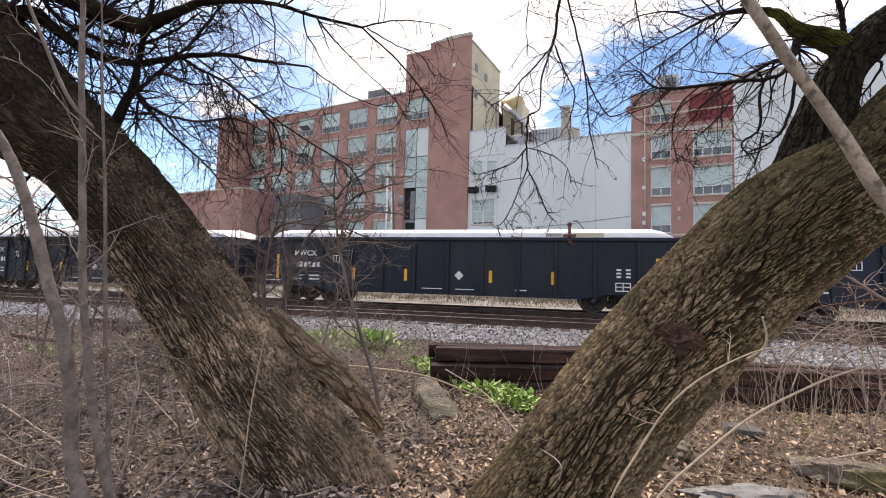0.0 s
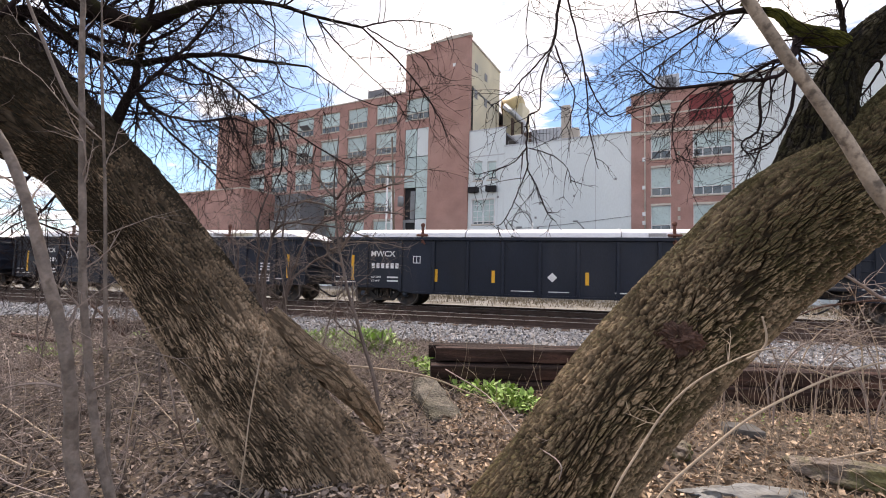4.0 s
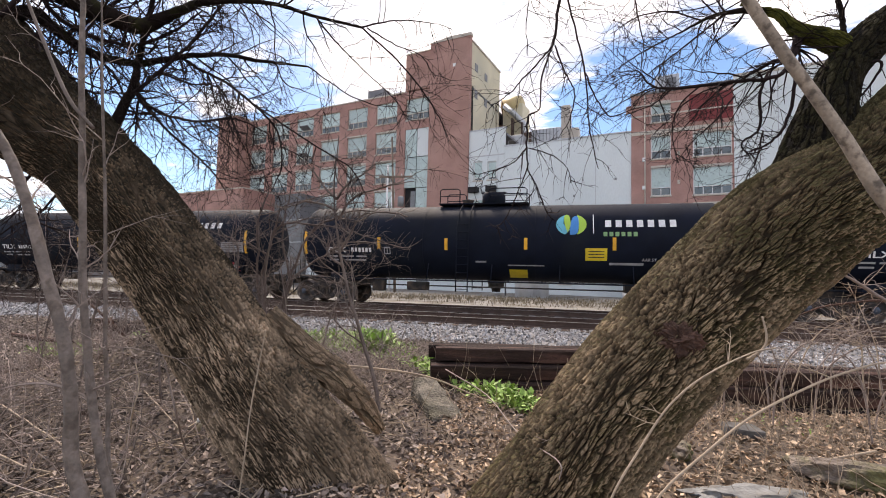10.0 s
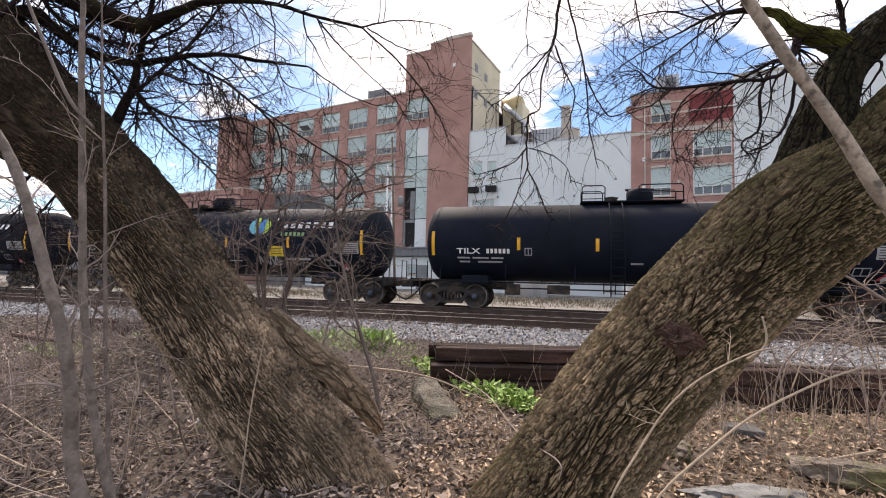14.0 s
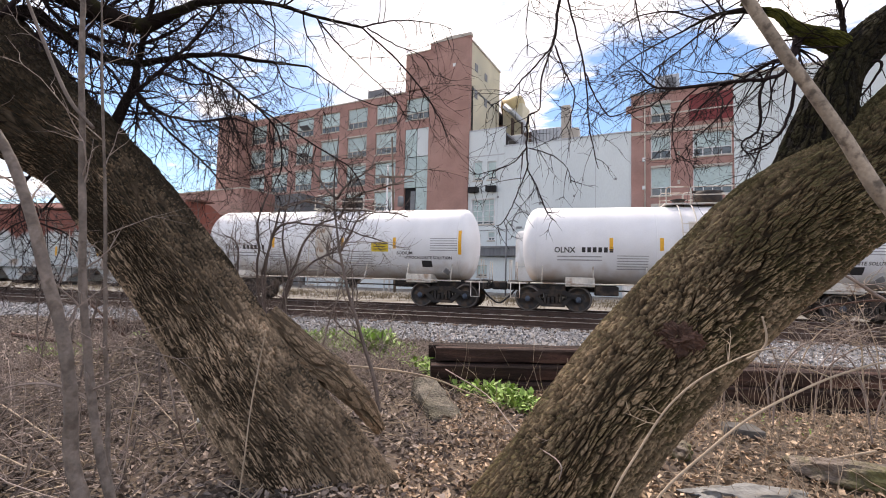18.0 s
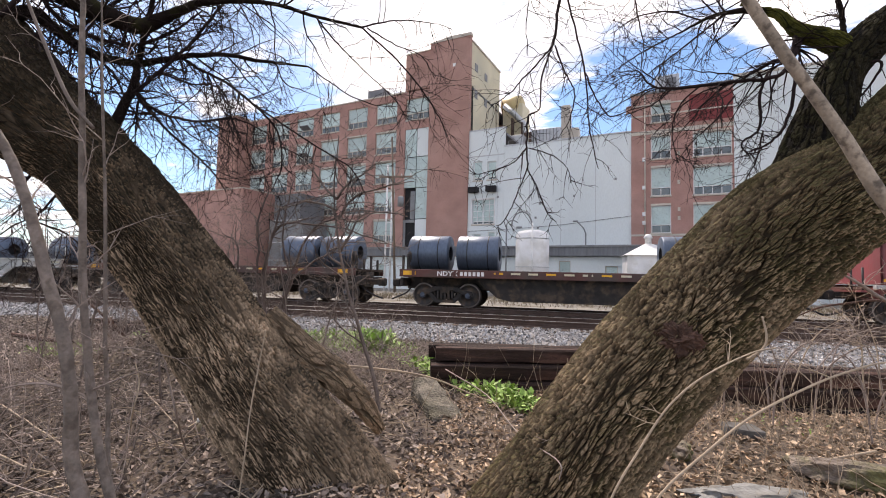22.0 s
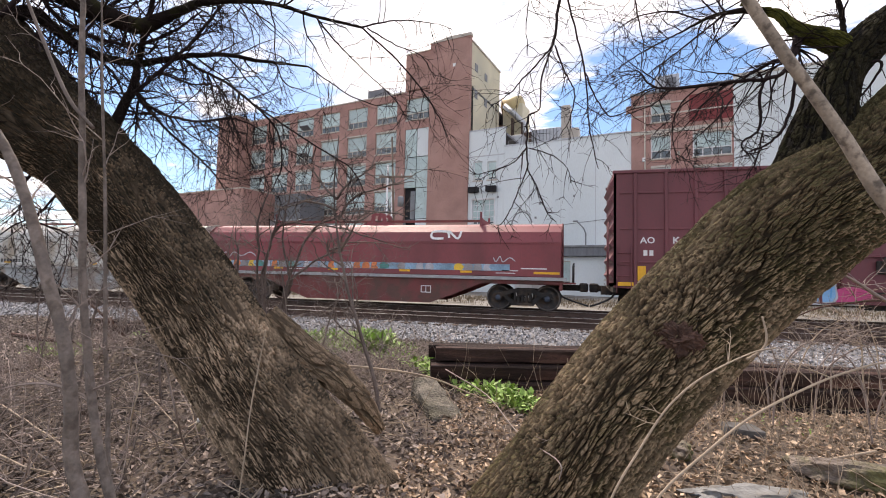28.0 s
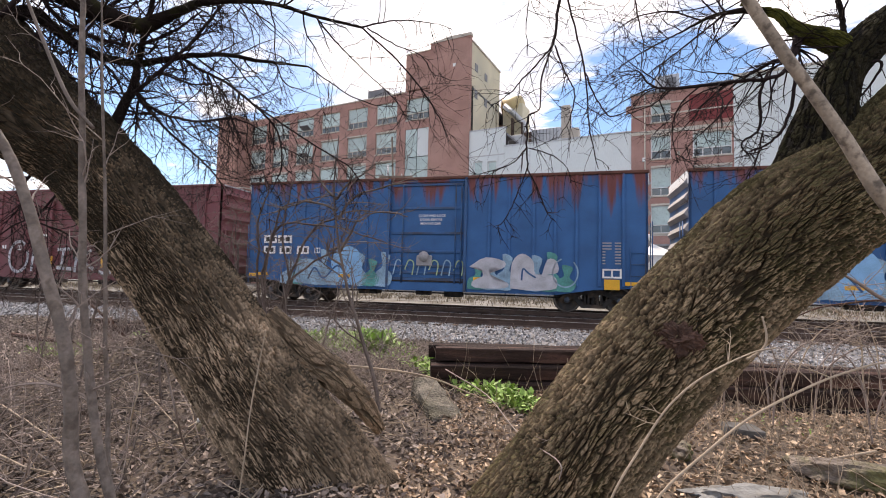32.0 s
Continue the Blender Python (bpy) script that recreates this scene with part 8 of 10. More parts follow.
# -- gondola with a white lid --
def make_gondola():
    car = thing("gondola_car", "black steel gondola wagon under a white lid", "freight wagon", group="covered gondolas")
    h = 8.07
    sh = Shape()
    out = [(-h, 2.5), (-h, 0.68), (-5.6, 0.68), (-4.7, 0.50), (4.7, 0.50), (5.6, 0.68), (h, 0.68), (h, 2.5)]
    for s in (-1, 1):
        y0, y1 = sorted((s * 1.52, s * 1.47))
        sh.prism(out, y0, y1)
    sh.box(-h, -h + 0.06, -1.47, 1.47, 0.75, 2.5).box(h - 0.06, h, -1.47, 1.47, 0.75, 2.5)
    sh.box(-h + 0.06, h - 0.06, -1.47, 1.47, 0.95, 1.05)
    part("body", sh, GONDOLA_PAINT, car)
    for s in (-1, 1):
        part("top_chord", Shape().box(-h - 0.02, h + 0.02, min(s * 1.46, s * 1.62), max(s * 1.46, s * 1.62), 2.50, 2.63, 0.02), GONDOLA_PAINT, car)
        part("bottom_chord", Shape().box(-4.7, 4.7, min(s * 1.5, s * 1.56), max(s * 1.5, s * 1.56), 0.50, 0.58, 0.01), GONDOLA_PAINT, car)
    for x in (-8.0, -6.60, -5.2, -3.9, -2.6, -1.3, 0.0, 1.3, 2.6, 3.9, 5.2, 6.60, 8.0):
        z0 = 0.70 if abs(x) > 5.3 else 0.56
        for s in (-1, 1):
            y0, y1 = sorted((s * 1.52, s * 1.60))
            part("side_post", Shape().box(x - 0.055, x + 0.055, y0, y1, z0, 2.48, 0.012), GONDOLA_PAINT, car)
    for s in (-1, 1):
        for k in range(4):
            z = 1.0 + k * 0.42
            a, b = sorted((s * h, s * (h + 0.07)))
            part("end_rib", Shape().box(a, b, -1.45, 1.45, z, z + 0.12, 0.02), GONDOLA_PAINT, car)
        part("ladder", ladder(s * (h - 0.5), s * (h - 0.1), -1.58, 0.75, 2.45, 5), GONDOLA_PAINT, car)
    # arched lid with sloping ends
    lid = Shape()
    prof = [(-1.58, 2.60), (-1.57, 2.76), (-1.50, 2.83), (-1.0, 2.97), (0, 3.06), (1.0, 2.97), (1.50, 2.83), (1.57, 2.76), (1.58, 2.60)]
    cuts = [(-h + 0.35, 0.12), (-h + 0.62, 0.75), (-h + 1.0, 1.0), (-2.7, 1.0), (2.7, 1.0), (h - 1.0, 1.0), (h - 0.62, 0.75), (h - 0.35, 0.12)]
    vs = [(x, y, 2.60 + (z - 2.60) * g) for x, g in cuts for y, z in prof]
    m = len(prof)
    fs = [(i * m + k, i * m + k + 1, (i + 1) * m + k + 1, (i + 1) * m + k) for i in range(len(cuts) - 1) for k in range(m - 1)]
    lid.add(vs, fs, True)
    l = part("lid", lid, LID_WHITE, car, "white arched wagon lid")
    for x in (-2.7, 2.7):
        seam = [(x, y * 1.005, z + 0.012) for y, z in prof]
        part("lid_seam", Shape().tube(seam, 0.02, 5), MARK_GREY, l)
    for x in (-4.35, 4.35):
        st = Shape().box(x - 0.05, x + 0.05, -1.60, -1.50, 2.4, 3.05, 0.02).box(x - 0.22, x + 0.22, -1.66, -1.50, 2.66, 2.74, 0.02)
        st.turned([(0, 0.07), (0.08, 0.09), (0.14, 0.05)], (x, -1.55, 3.02), (0, 0, 1), 8).beam((x, -1.62, 2.55), (x + 0.12, -1.63, 2.36), 0.06, 0.05)
        part("lid_clamp", st, RUST_DARK, car, "rusty ratchet clamp")
    part("lid_label", Shape().patch(3.55, 4.1, 2.66, 2.77, lambda a, b: (a, -1.584, b)), MARK_GREY, l)
    part("lid_label", Shape().patch(4.5, 5.5, 2.65, 2.78, lambda a, b: (a, -1.584, b)), CREAM, l, "faded cream sticker")
    add_trucks(car, (-6.05, 6.05))
    add_couplers(car, h, 0.57)
    pl = flat(-1.5245)
    for x, z0, z1 in ((-7.2, 0.95, 1.93), (7.2, 0.95, 1.93), (-3.8, 0.97, 1.44), (-1.65, 0.98, 1.42), (3.8, 0.97, 1.42), (1.6, 0.98, 1.42)):
        part("reflective_stripe", Shape().patch(x - 0.06, x + 0.06, z0, z1, pl), YELLOW, car)
    sign(car, "MWCX", -6.43, -5.44, 1.88, 2.10, MARK_WHITE, pl)
    sign(car, "LD LMT", -6.40, -5.98, 1.06, 1.13, MARK_WHITE, pl)
    sign(car, "LT WT", -6.40, -6.05, 0.91, 0.98, MARK_WHITE, pl)
    letters(car, pl, -6.43, -5.26, 1.40, 1.66, 6, MARK_WHITE)
    bars(car, pl, [(-5.75, -5.3, 1.06, 1.12), (-5.75, -5.3, 0.92, 0.98), (-7.9, -7.45, 1.06, 1.09), (-7.95, -7.05, 0.86, 0.90), (-1.0, -0.2, 0.70, 0.73), (0.3, 1.0, 0.70, 0.73), (5.9, 6.05, 1.5, 1.56), (6.2, 6.35, 1.5, 1.56), (5.9, 6.05, 1.38, 1.44), (6.2, 6.35, 1.38, 1.44), (5.9, 6.05, 1.26, 1.32), (6.2, 6.35, 1.26, 1.32), (6.6, 7.0, 0.9, 0.94), (2.5, 2.9, 0.72, 0.76)], MARK_WHITE, nb=1)
    frame_box(car, pl, -4.72, -4.42, 1.64, 1.92, MARK_WHITE, 0.03)
    frame_box(car, pl, 5.86, 6.36, 0.80, 1.10, MARK_WHITE)
    frame_box(car, pl, 5.86, 6.36, 0.95, 0.955, MARK_WHITE, 0.02)
    diamond(car, flat(-1.5265), 0.43, 1.22, 0.17, MARK_WHITE, "placard", "white diamond placard")
    return car


# -- tank car --
def tank_shell(half, r, zc, head=0.55, seg=56):
    prof = []
    for k in range(7):
        a = math.pi / 2 * k / 6
        prof.append((half - head + head * math.cos(a), r * math.sin(a)))
    prof = [(x, max(q, 0.01)) for x, q in prof]
    full = [(-x, q) for x, q in prof]
    for i in range(1, 9):
        full.append((-(half - head) + 2 * (half - head) * i / 9, r))
    full += prof[::-1]
    return Shape().turned(full, (0, 0, zc), (1, 0, 0), seg)


def make_tank(half, r, zc, shell_mat, steel_mat, label, group, plat, trucks, reach, stripes, hi_rail=True):
    car = thing("tank_car", label, "freight wagon", group=group)
    shell = part("shell", tank_shell(half, r, zc), shell_mat, car)
    for x in (-half + 0.58, half - 0.58, plat[0] - 0.4, plat[1] + 0.3):
        part("weld_band", Shape().turned([(0, r + 0.004), (0.03, r + 0.004)], (x, 0, zc), (1, 0, 0), 56), shell_mat, shell)
    side = round_side(r, zc)
    # platform, railing and manway on top
    top = zc + r
    x0, x1 = plat
    pf = Shape()
    pf.box(x0, x1, -0.62, 0.62, top + 0.02, top + 0.06)
    p = part("top_platform", pf, steel_mat, car)
    for s in (-1, 1):
        for a, b in ((x0 + 0.05, x0 + 0.85), (x1 - 1.5, x1 - 0.05)):
            hoop = [(a, s * 0.6, top + 0.06), (a, s * 0.6, top + 0.55), (a + 0.08, s * 0.6, top + 0.62), (b - 0.08, s * 0.6, top + 0.62), (b, s * 0.6, top + 0.55), (b, s * 0.6, top + 0.06)]
            part("platform_railing", Shape().tube(hoop, 0.022, 6), steel_mat, p)
            part("mid_rail", Shape().tube([(a, s * 0.6, top + 0.34), (b, s * 0.6, top + 0.34)], 0.018, 6), steel_mat, p)
    mx = (x0 + x1) / 2 + 0.35
    dome = Shape().turned([(0, 0.46), (0.44, 0.46), (0.50, 0.42), (0.55, 0.40)], (mx, 0, top - 0.02), (0, 0, 1), 20)
    dome.box(mx - 0.5, mx + 0.5, -0.06, 0.06, top + 0.50, top + 0.58, 0.02)
    part("manway_housing", dome, steel_mat if shell_mat is BLACK else STEEL_DARK, car, "bolted manway housing")
    vv = Shape().turned([(0, 0.2), (0.18, 0.2), (0.24, 0.26), (0.28, 0.1)], (mx - 1.0, -0.2, top - 0.02), (0, 0, 1), 14)
    part("valve", vv, STEEL_DARK, car)
    for s in (-1, 1):
        lx = (x0 + x1) / 2 - 0.55
        ladd = Shape()
        for dx in (-0.22, 0.22):
            arc = [(lx + dx, s * (r + 0.10) * math.cos(a), zc + (r + 0.10) * math.sin(a)) for a in [math.pi / 2 * (1 - k / 8) * 0.9 for k in range(9)]]
            arc.append((lx + dx, s * (r + 0.10), 0.62))
            ladd.tube(arc, 0.022, 6)
        for k in range(9):
            z = 0.72 + k * 0.30
            yy = math.sqrt(max((r + 0.1) ** 2 - max(z - zc, 0) ** 2, 0.05))
            ladd.tube([(lx - 0.22, s * yy, z), (lx + 0.22, s * yy, z)], 0.016, 6)
        part("side_ladder", ladd, steel_mat, car)
        low = Shape().tube([(-half + 0.4, s * 1.42, 1.02), (half - 0.4, s * 1.42, 1.02)], 0.03, 6)
        for k in range(7):
            x = -half + 0.8 + (2 * half - 1.6) * k / 6
            low.tube([(x, s * 1.42, 1.02), (x, s * 1.15, zc - r * 0.55)], 0.022, 6)
        part("side_handrail", low, steel_mat, car)
        for e in (-1, 1):
            saddle = Shape().box(min(e * (half - 2.6), e * (half - 1.6)), max(e * (half - 2.6), e * (half - 1.6)), min(s * 0.3, s * 1.25), max(s * 0.3, s * 1.25), 0.92, 1.25, 0.02)
            part("saddle", saddle, steel_mat, car)
    for e in (-1, 1):
        a, b = sorted((e * (half - 3.4), e * (half + 0.45)))
        part("stub_sill", Shape().box(a, b, -0.32, 0.32, 0.72, 1.08, 0.02), STEEL_DARK, car)
    for e in (-1, 1):
        a, b = sorted((e * (half - 0.25), e * (half + 0.42)))
        part("end_platform", Shape().box(a, b, -1.40, 1.40, 0.98, 1.04), STEEL_DARK if shell_mat is BLACK else steel_mat, car)
        for y0, y1 in ((-1.35, -0.75), (0.75, 1.35)):
            xx = e * (half + 0.34)
            part("end_grab_iron", Shape().tube([(xx, y0, 1.04), (xx, y0, 1.83), (xx, y1, 1.83), (xx, y1, 1.04)], 0.02, 6), steel_mat, car)
        xa, xb = e * (half + 0.30), e * (half - 0.02)
        part("step_iron", Shape().tube([(xa, -1.40, 1.04), (xa, -1.40, 0.47), (xb, -1.40, 0.47), (xb, -1.40, 1.04)], 0.02, 6), steel_mat, car)
    part("outlet", Shape().turned([(0, 0.16), (0.12, 0.18), (0.2, 0.3), (0.45, 0.34)], ((x0 + x1) / 2 + 0.5, 0, 0.62), (0, 0, 1), 14), STEEL_DARK, car)
    part("brake_gear", Shape().box(-3.4, -2.6, -0.9, -0.4, 0.62, 0.95, 0.03).tube([(-half + 2.4, -0.5, 0.80), (half - 2.4, -0.5, 0.80)], 0.03, 6).box(-4.9, -4.4, -0.8, -0.5, 0.55, 0.95, 0.03), STEEL_DARK, car)
    add_trucks(car, trucks)
    add_couplers(car, half + 0.40, reach - 0.40, 0.88, STEEL_DARK)
    for x, z0, z1 in stripes:
        part("reflective_stripe", Shape().patch(x - 0.06, x + 0.06, z0, z1, side, 1, 5), YELLOW, car)
    return car, side


BLACK_STRIPES = [(-7.6, 1.97, 2.87), (7.52, 1.95, 2.91), (-4.4, 2.18, 2.63), (-1.7, 2.16, 2.6), (1.25, 2.2, 2.62), (4.25, 2.2, 2.64)]


def make_black_tank():
    car, side = make_tank(8.12, 1.47, 2.53, BLACK, BLACK, "long black tank wagon with a blue-green emblem", "black tank wagons", (-2.25, 1.25), (-6.95, 6.9), 0.93, BLACK_STRIPES)
    # emblem: a round badge of plain coloured leaves
    cx, cz = 2.82, 3.11
    up = round_side(1.47, 2.53, 0.006)

    def disc(a0, a1, r=0.52, hz=0.40):
        return [(cx + r * math.cos(a0 + (a1 - a0) * k / 8), cz + hz * math.sin(a0 + (a1 - a0) * k / 8)) for k in range(9)]
    blob(car, up, disc(2.0, 4.3) + [(cx - 0.05, cz - 0.2)], LOGO_TEAL, "emblem", 1)
    blob(car, up, disc(-1.15, 1.15) + [(cx + 0.1, cz + 0.1)], LOGO_GREEN, "emblem", 1)
    blob(car, round_side(1.47, 2.53, 0.010), [(cx - 0.05, cz - 0.38), (cx + 0.22, cz - 0.3), (cx + 0.24, cz + 0.25), (cx + 0.08, cz + 0.30), (cx - 0.02, cz + 0.05)], LOGO_BLUE, "emblem", 3)
    blob(car, round_side(1.47, 2.53, 0.010), [(cx - 0.12, cz - 0.30), (cx - 0.02, cz + 0.0), (cx - 0.08, cz + 0.34), (cx - 0.24, cz + 0.33), (cx - 0.22, cz + 0.0)], LOGO_GREEN, "emblem", 3)
    part("emblem_bar", Shape().patch(3.55, 3.58, 2.78, 3.48, side, 1, 4), MARK_WHITE, car)
    letters(car, side, 3.88, 6.28, 2.97, 3.30, 7, MARK_WHITE, 0.42)
    letters(car, side, 3.86, 5.02, 2.66, 2.86, 6, MARK_GREEN, 0.35)
    sign(car, "TILX", -6.69, -5.80, 2.04, 2.24, MARK_WHITE, side)
    letters(car, side, -5.6, -4.70, 2.03, 2.25, 6, MARK_WHITE)
    bars(car, side, [(-6.68, -6.2, 1.86, 1.92), (-6.1, -5.5, 1.86, 1.92), (-5.4, -4.95, 1.86, 1.92), (-6.6, -6.2, 1.72, 1.78), (-5.9, -5.0, 1.72, 1.78), (-0.6, -0.2, 1.72, 1.78), (0.6, 1.9, 1.62, 1.66), (4.1, 5.2, 1.70, 1.78)], MARK_GREY)
    frame_box(car, side, -4.19, -3.93, 1.99, 2.26, MARK_GREY, 0.03)
    words(car, "AAR ST - 445", 5.14, 1.84, 0.14, MARK_GREY, side)
    frame_box(car, side, 5.81, 6.27, 1.48, 1.74, MARK_GREY, 0.03)
    part("data_plate", Shape().patch(6.3, 7.4, 1.99, 2.41, side, 1, 4), MARK_GREY, car, "grey stencilled data panel")
    bars(car, round_side(1.47, 2.53, 0.010), [(6.36, 7.34, 2.02 + k * 0.08, 2.05 + k * 0.08) for k in range(5)], MARK_BLACK)
    part("warning_sign", Shape().patch(3.3, 4.02, 1.84, 2.27, side, 1, 4), SIGN_YELLOW, car, "yellow warning panel")
    bars(car, round_side(1.47, 2.53, 0.010), [(3.4, 3.92, 1.94 + k * 0.1, 1.97 + k * 0.1) for k in range(3)], MARK_BLACK)
    part("warning_sign", Shape().patch(0.63, 1.29, 1.19, 1.49, side, 1, 4), SIGN_YELLOW, car, "yellow warning panel")
    diamond(car, side, 6.7, 1.39, 0.2, PLACARD_RED, "placard", "red diamond placard")
    diamond(car, round_side(1.47, 2.53, 0.012), 6.7, 1.39, 0.1, MARK_WHITE, "placard")
    return car, side


def make_white_tank(first):
    car, side = make_tank(6.02, 1.43, 2.45, TANK_STAIN, CREAM_STEEL, "white tank wagon stained brown along its belly", "white tank wagons", (-1.06, 1.27), (-4.85, 4.82), 0.87,
                          [(-2.4, 2.2, 2.63), (0.75, 2.2, 2.63), (2.96, 2.2, 2.63), (5.55, 2.0, 2.9)] if first else [(-2.9, 2.2, 2.63), (-1.3, 2.2, 2.63), (2.2, 2.2, 2.63), (5.5, 2.0, 2.9)])
    hi = round_side(1.43, 2.45, 0.010)
    sign(car, "TILX" if first else "OLNX", -4.8, -4.08, 2.11, 2.31, MARK_BLACK, side)
    letters(car, side, -3.9, -2.8, 2.10, 2.33, 6, MARK_BLACK)
    bars(car, side, [(-4.7, -3.2, 1.96, 2.0), (-4.7, -3.2, 1.84, 1.88)] + [(-2.7, -1.7, 2.0 - k * 0.09, 2.03 - k * 0.09) for k in range(6)] + [(1.0, 2.0, 2.05 - k * 0.09, 2.08 - k * 0.09) for k in range(7)] + [(4.4, 5.45, 2.58 - k * 0.09, 2.61 - k * 0.09) for k in range(6)], MARK_GREY)
    part("warning_sign", Shape().patch(2.0, 2.7, 2.08, 2.45, side, 1, 4), SIGN_YELLOW, car, "yellow warning panel")
    bars(car, hi, [(2.1, 2.6, 2.16 + k * 0.1, 2.19 + k * 0.1) for k in range(3)], MARK_BLACK)
    words(car, "SODIUM", 3.05, 1.98, 0.17, MARK_BLACK, side)
    words(car, "HYPOCHLORITE SOLUTION", 3.35, 1.82, 0.15, MARK_BLACK, side)
    part("stencil_plate", Shape().patch(4.03, 4.43, 1.52, 1.76, side, 1, 3), MARK_BLACK, car)
    diamond(car, side, 4.96, 1.36, 0.22, MARK_WHITE, "placard", "white diamond placard")
    diamond(car, hi, 4.96, 1.36, 0.15, MARK_GREY, "placard")
    part("belly_pipe", Shape().tube([(-1.3, -1.46, 1.62), (1.4, -1.46, 1.62)], 0.025, 6), CREAM_STEEL, car)
    part("rust_streak", Shape().patch(-0.45, 0.25, 1.2, 3.2, round_side(1.43, 2.45, 0.004), 1, 10), CREAM_STEEL, car, "rusty run-off under the ladder")
    return car, side


# -- covered hopper --
def make_hopper():
    car = thing("covered_hopper_car", "pale grey covered hopper wagon heavily rusted along its top", "freight wagon")
    h = 9.45
    body = Shape()
    prof = [(-1.50, 1.5), (-1.60, 2.2), (-1.60, 3.4), (-1.50, 3.98), (-0.75, 4.38), (0.75, 4.38), (1.5, 3.98), (1.6, 3.4), (1.6, 2.2), (1.5, 1.5)]
    n = len(prof)
    cuts = [(-h, 2.35), (-h + 1.2, 1.5), (h - 1.2, 1.5), (h, 2.35)]
    vs = [(x, y, max(z, lo)) for x, lo in cuts for y, z in prof]
    body.add(vs, [(i * n + k, (i + 1) * n + k, (i + 1) * n + k + 1, i * n + k + 1) for i in range(3) for k in range(n - 1)])
    body.add([vs[k] for k in range(n)], [tuple(range(n))[::-1]])
    body.add([vs[3 * n + k] for k in range(n)], [tuple(range(n))])
    part("body", body, HOPPER_PAINT, car, "rust-eaten hopper body")
    for k in range(9):
        x = -h + 0.6 + (2 * h - 1.2) * k / 8
        part("weld_seam", Shape().box(x, x + 0.04, -1.612, -1.55, 2.25, 3.4), HOPPER_PAINT, car)
    for s in (-1, 1):
        part("side_sill", Shape().box(-h - 0.2, h + 0.2, min(s * 1.50, s * 1.60), max(s * 1.50, s * 1.60), 1.14, 1.54, 0.02), HOPPER_GREY, car)
        part("roof_rail", Shape().box(-h - 0.25, h + 0.25, min(s * 1.45, s * 1.6), max(s * 1.45, s * 1.6), 3.93, 4.03, 0.02), RUST_DARK, car)
    part("running_board", Shape().box(-h - 0.55, h + 0.45, -0.5, 0.5, 4.42, 4.47), RUST_DARK, car)
    for k in range(10):
        x = -h + 1.0 + (2 * h - 2) * k / 9
        part("roof_hatch", Shape().box(x - 0.6, x + 0.6, 0.55, 1.15, 4.15, 4.35, 0.04), RUST_DARK, car)
    for k in range(5):
        x = -6.3 + k * 3.1
        ho = Shape().prism([(x - 1.35, 1.5), (x + 1.35, 1.5), (x + 0.25, 0.5), (x - 0.25, 0.5)], -1.35, 1.35)
        hp = part("hopper_chute", ho, HOPPER_GREY, car)
        part("outlet_gate", Shape().box(x - 0.35, x + 0.35, -1.2, 1.2, 0.34, 0.5, 0.03), STEEL_DARK, hp)
    for s in (-1, 1):
        a, b = sorted((s * (h - 1.2), s * (h + 0.15)))
        slope = Shape().beam((s * (h - 1.2), -1.2, 1.55), (s * (h - 0.05), -1.2, 2.4), 0.12, 0.12)
        part("end_brace", slope, HOPPER_GREY, car)
        part("end_post", Shape().box(min(s * (h + 0.08), s * (h + 0.2)), max(s * (h + 0.08), s * (h + 0.2)), -1.55, -1.40, 1.5, 3.95, 0.02), HOPPER_GREY, car)
        part("end_ladder", ladder(s * (h - 0.55), s * (h - 0.05), -1.58, 0.65, 2.35, 5), HOPPER_GREY, car)
        part("end_platform", Shape().box(a, b, -1.5, 1.5, 1.5, 1.56), HOPPER_GREY, car)
    part("centre_sill", Shape().box(-h - 0.2, h + 0.2, -0.3, 0.3, 0.85, 1.15), STEEL_DARK, car)
    add_trucks(car, (-8.2, 8.2))
    add_couplers(car, h + 0.2, 0.62)
    pl = flat(-1.606)
    for x, z0, z1 in ((8.08, 1.65, 2.4), (5.45, 1.72, 2.15), (2.9, 1.72, 2.15), (-3.0, 1.72, 2.15), (-8.1, 1.65, 2.4)):
        part("reflective_stripe", Shape().patch(x - 0.06, x + 0.06, z0, z1, flat(-1.607)), YELLOW, car)
    bars(car, pl, [(6.3, 7.0, 2.30, 2.33), (6.3, 6.9, 2.22, 2.25), (6.4, 7.0, 2.14, 2.17), (4.6, 5.1, 2.22, 2.24), (4.6, 5.1, 2.12, 2.14)], MARK_GREY, nb=1)
    frame_box(car, pl, 3.05, 3.45, 2.0, 2.2, MARK_BLACK, 0.03)
    stroke(car, flat(-1.608), [(5.7, 2.0), (5.9, 2.15), (6.0, 1.95), (6.2, 2.2), (6.3, 1.95), (6.5, 2.1)], 0.03, MARK_BLACK)
    stroke(car, flat(-1.608), [(7.2, 2.2), (7.3, 1.9), (7.45, 2.2), (7.5, 1.85), (7.7, 2.1)], 0.03, MARK_BLACK)
    stroke(car, flat(-1.608), [(3.9, 2.3), (4.3, 2.35), (4.4, 1.9), (4.1, 1.7), (3.9, 1.65)], 0.025, MARK_GREY)
    return car


# -- flat cars with steel coils --
def coil_mesh(r, length):
    sh = Shape().turned([(0, r * 0.42), (0, r * 0.97), (0.03, r), (length - 0.03, r), (length, r * 0.97), (length, r * 0.42)], (-length / 2, 0, 0), (1, 0, 0), 40)
    # the last two ring faces close the eye: drop them for a real bore
    sh.f, sh.s = sh.f[:-2], sh.s[:-2]
    n = len(sh.v)
    return sh


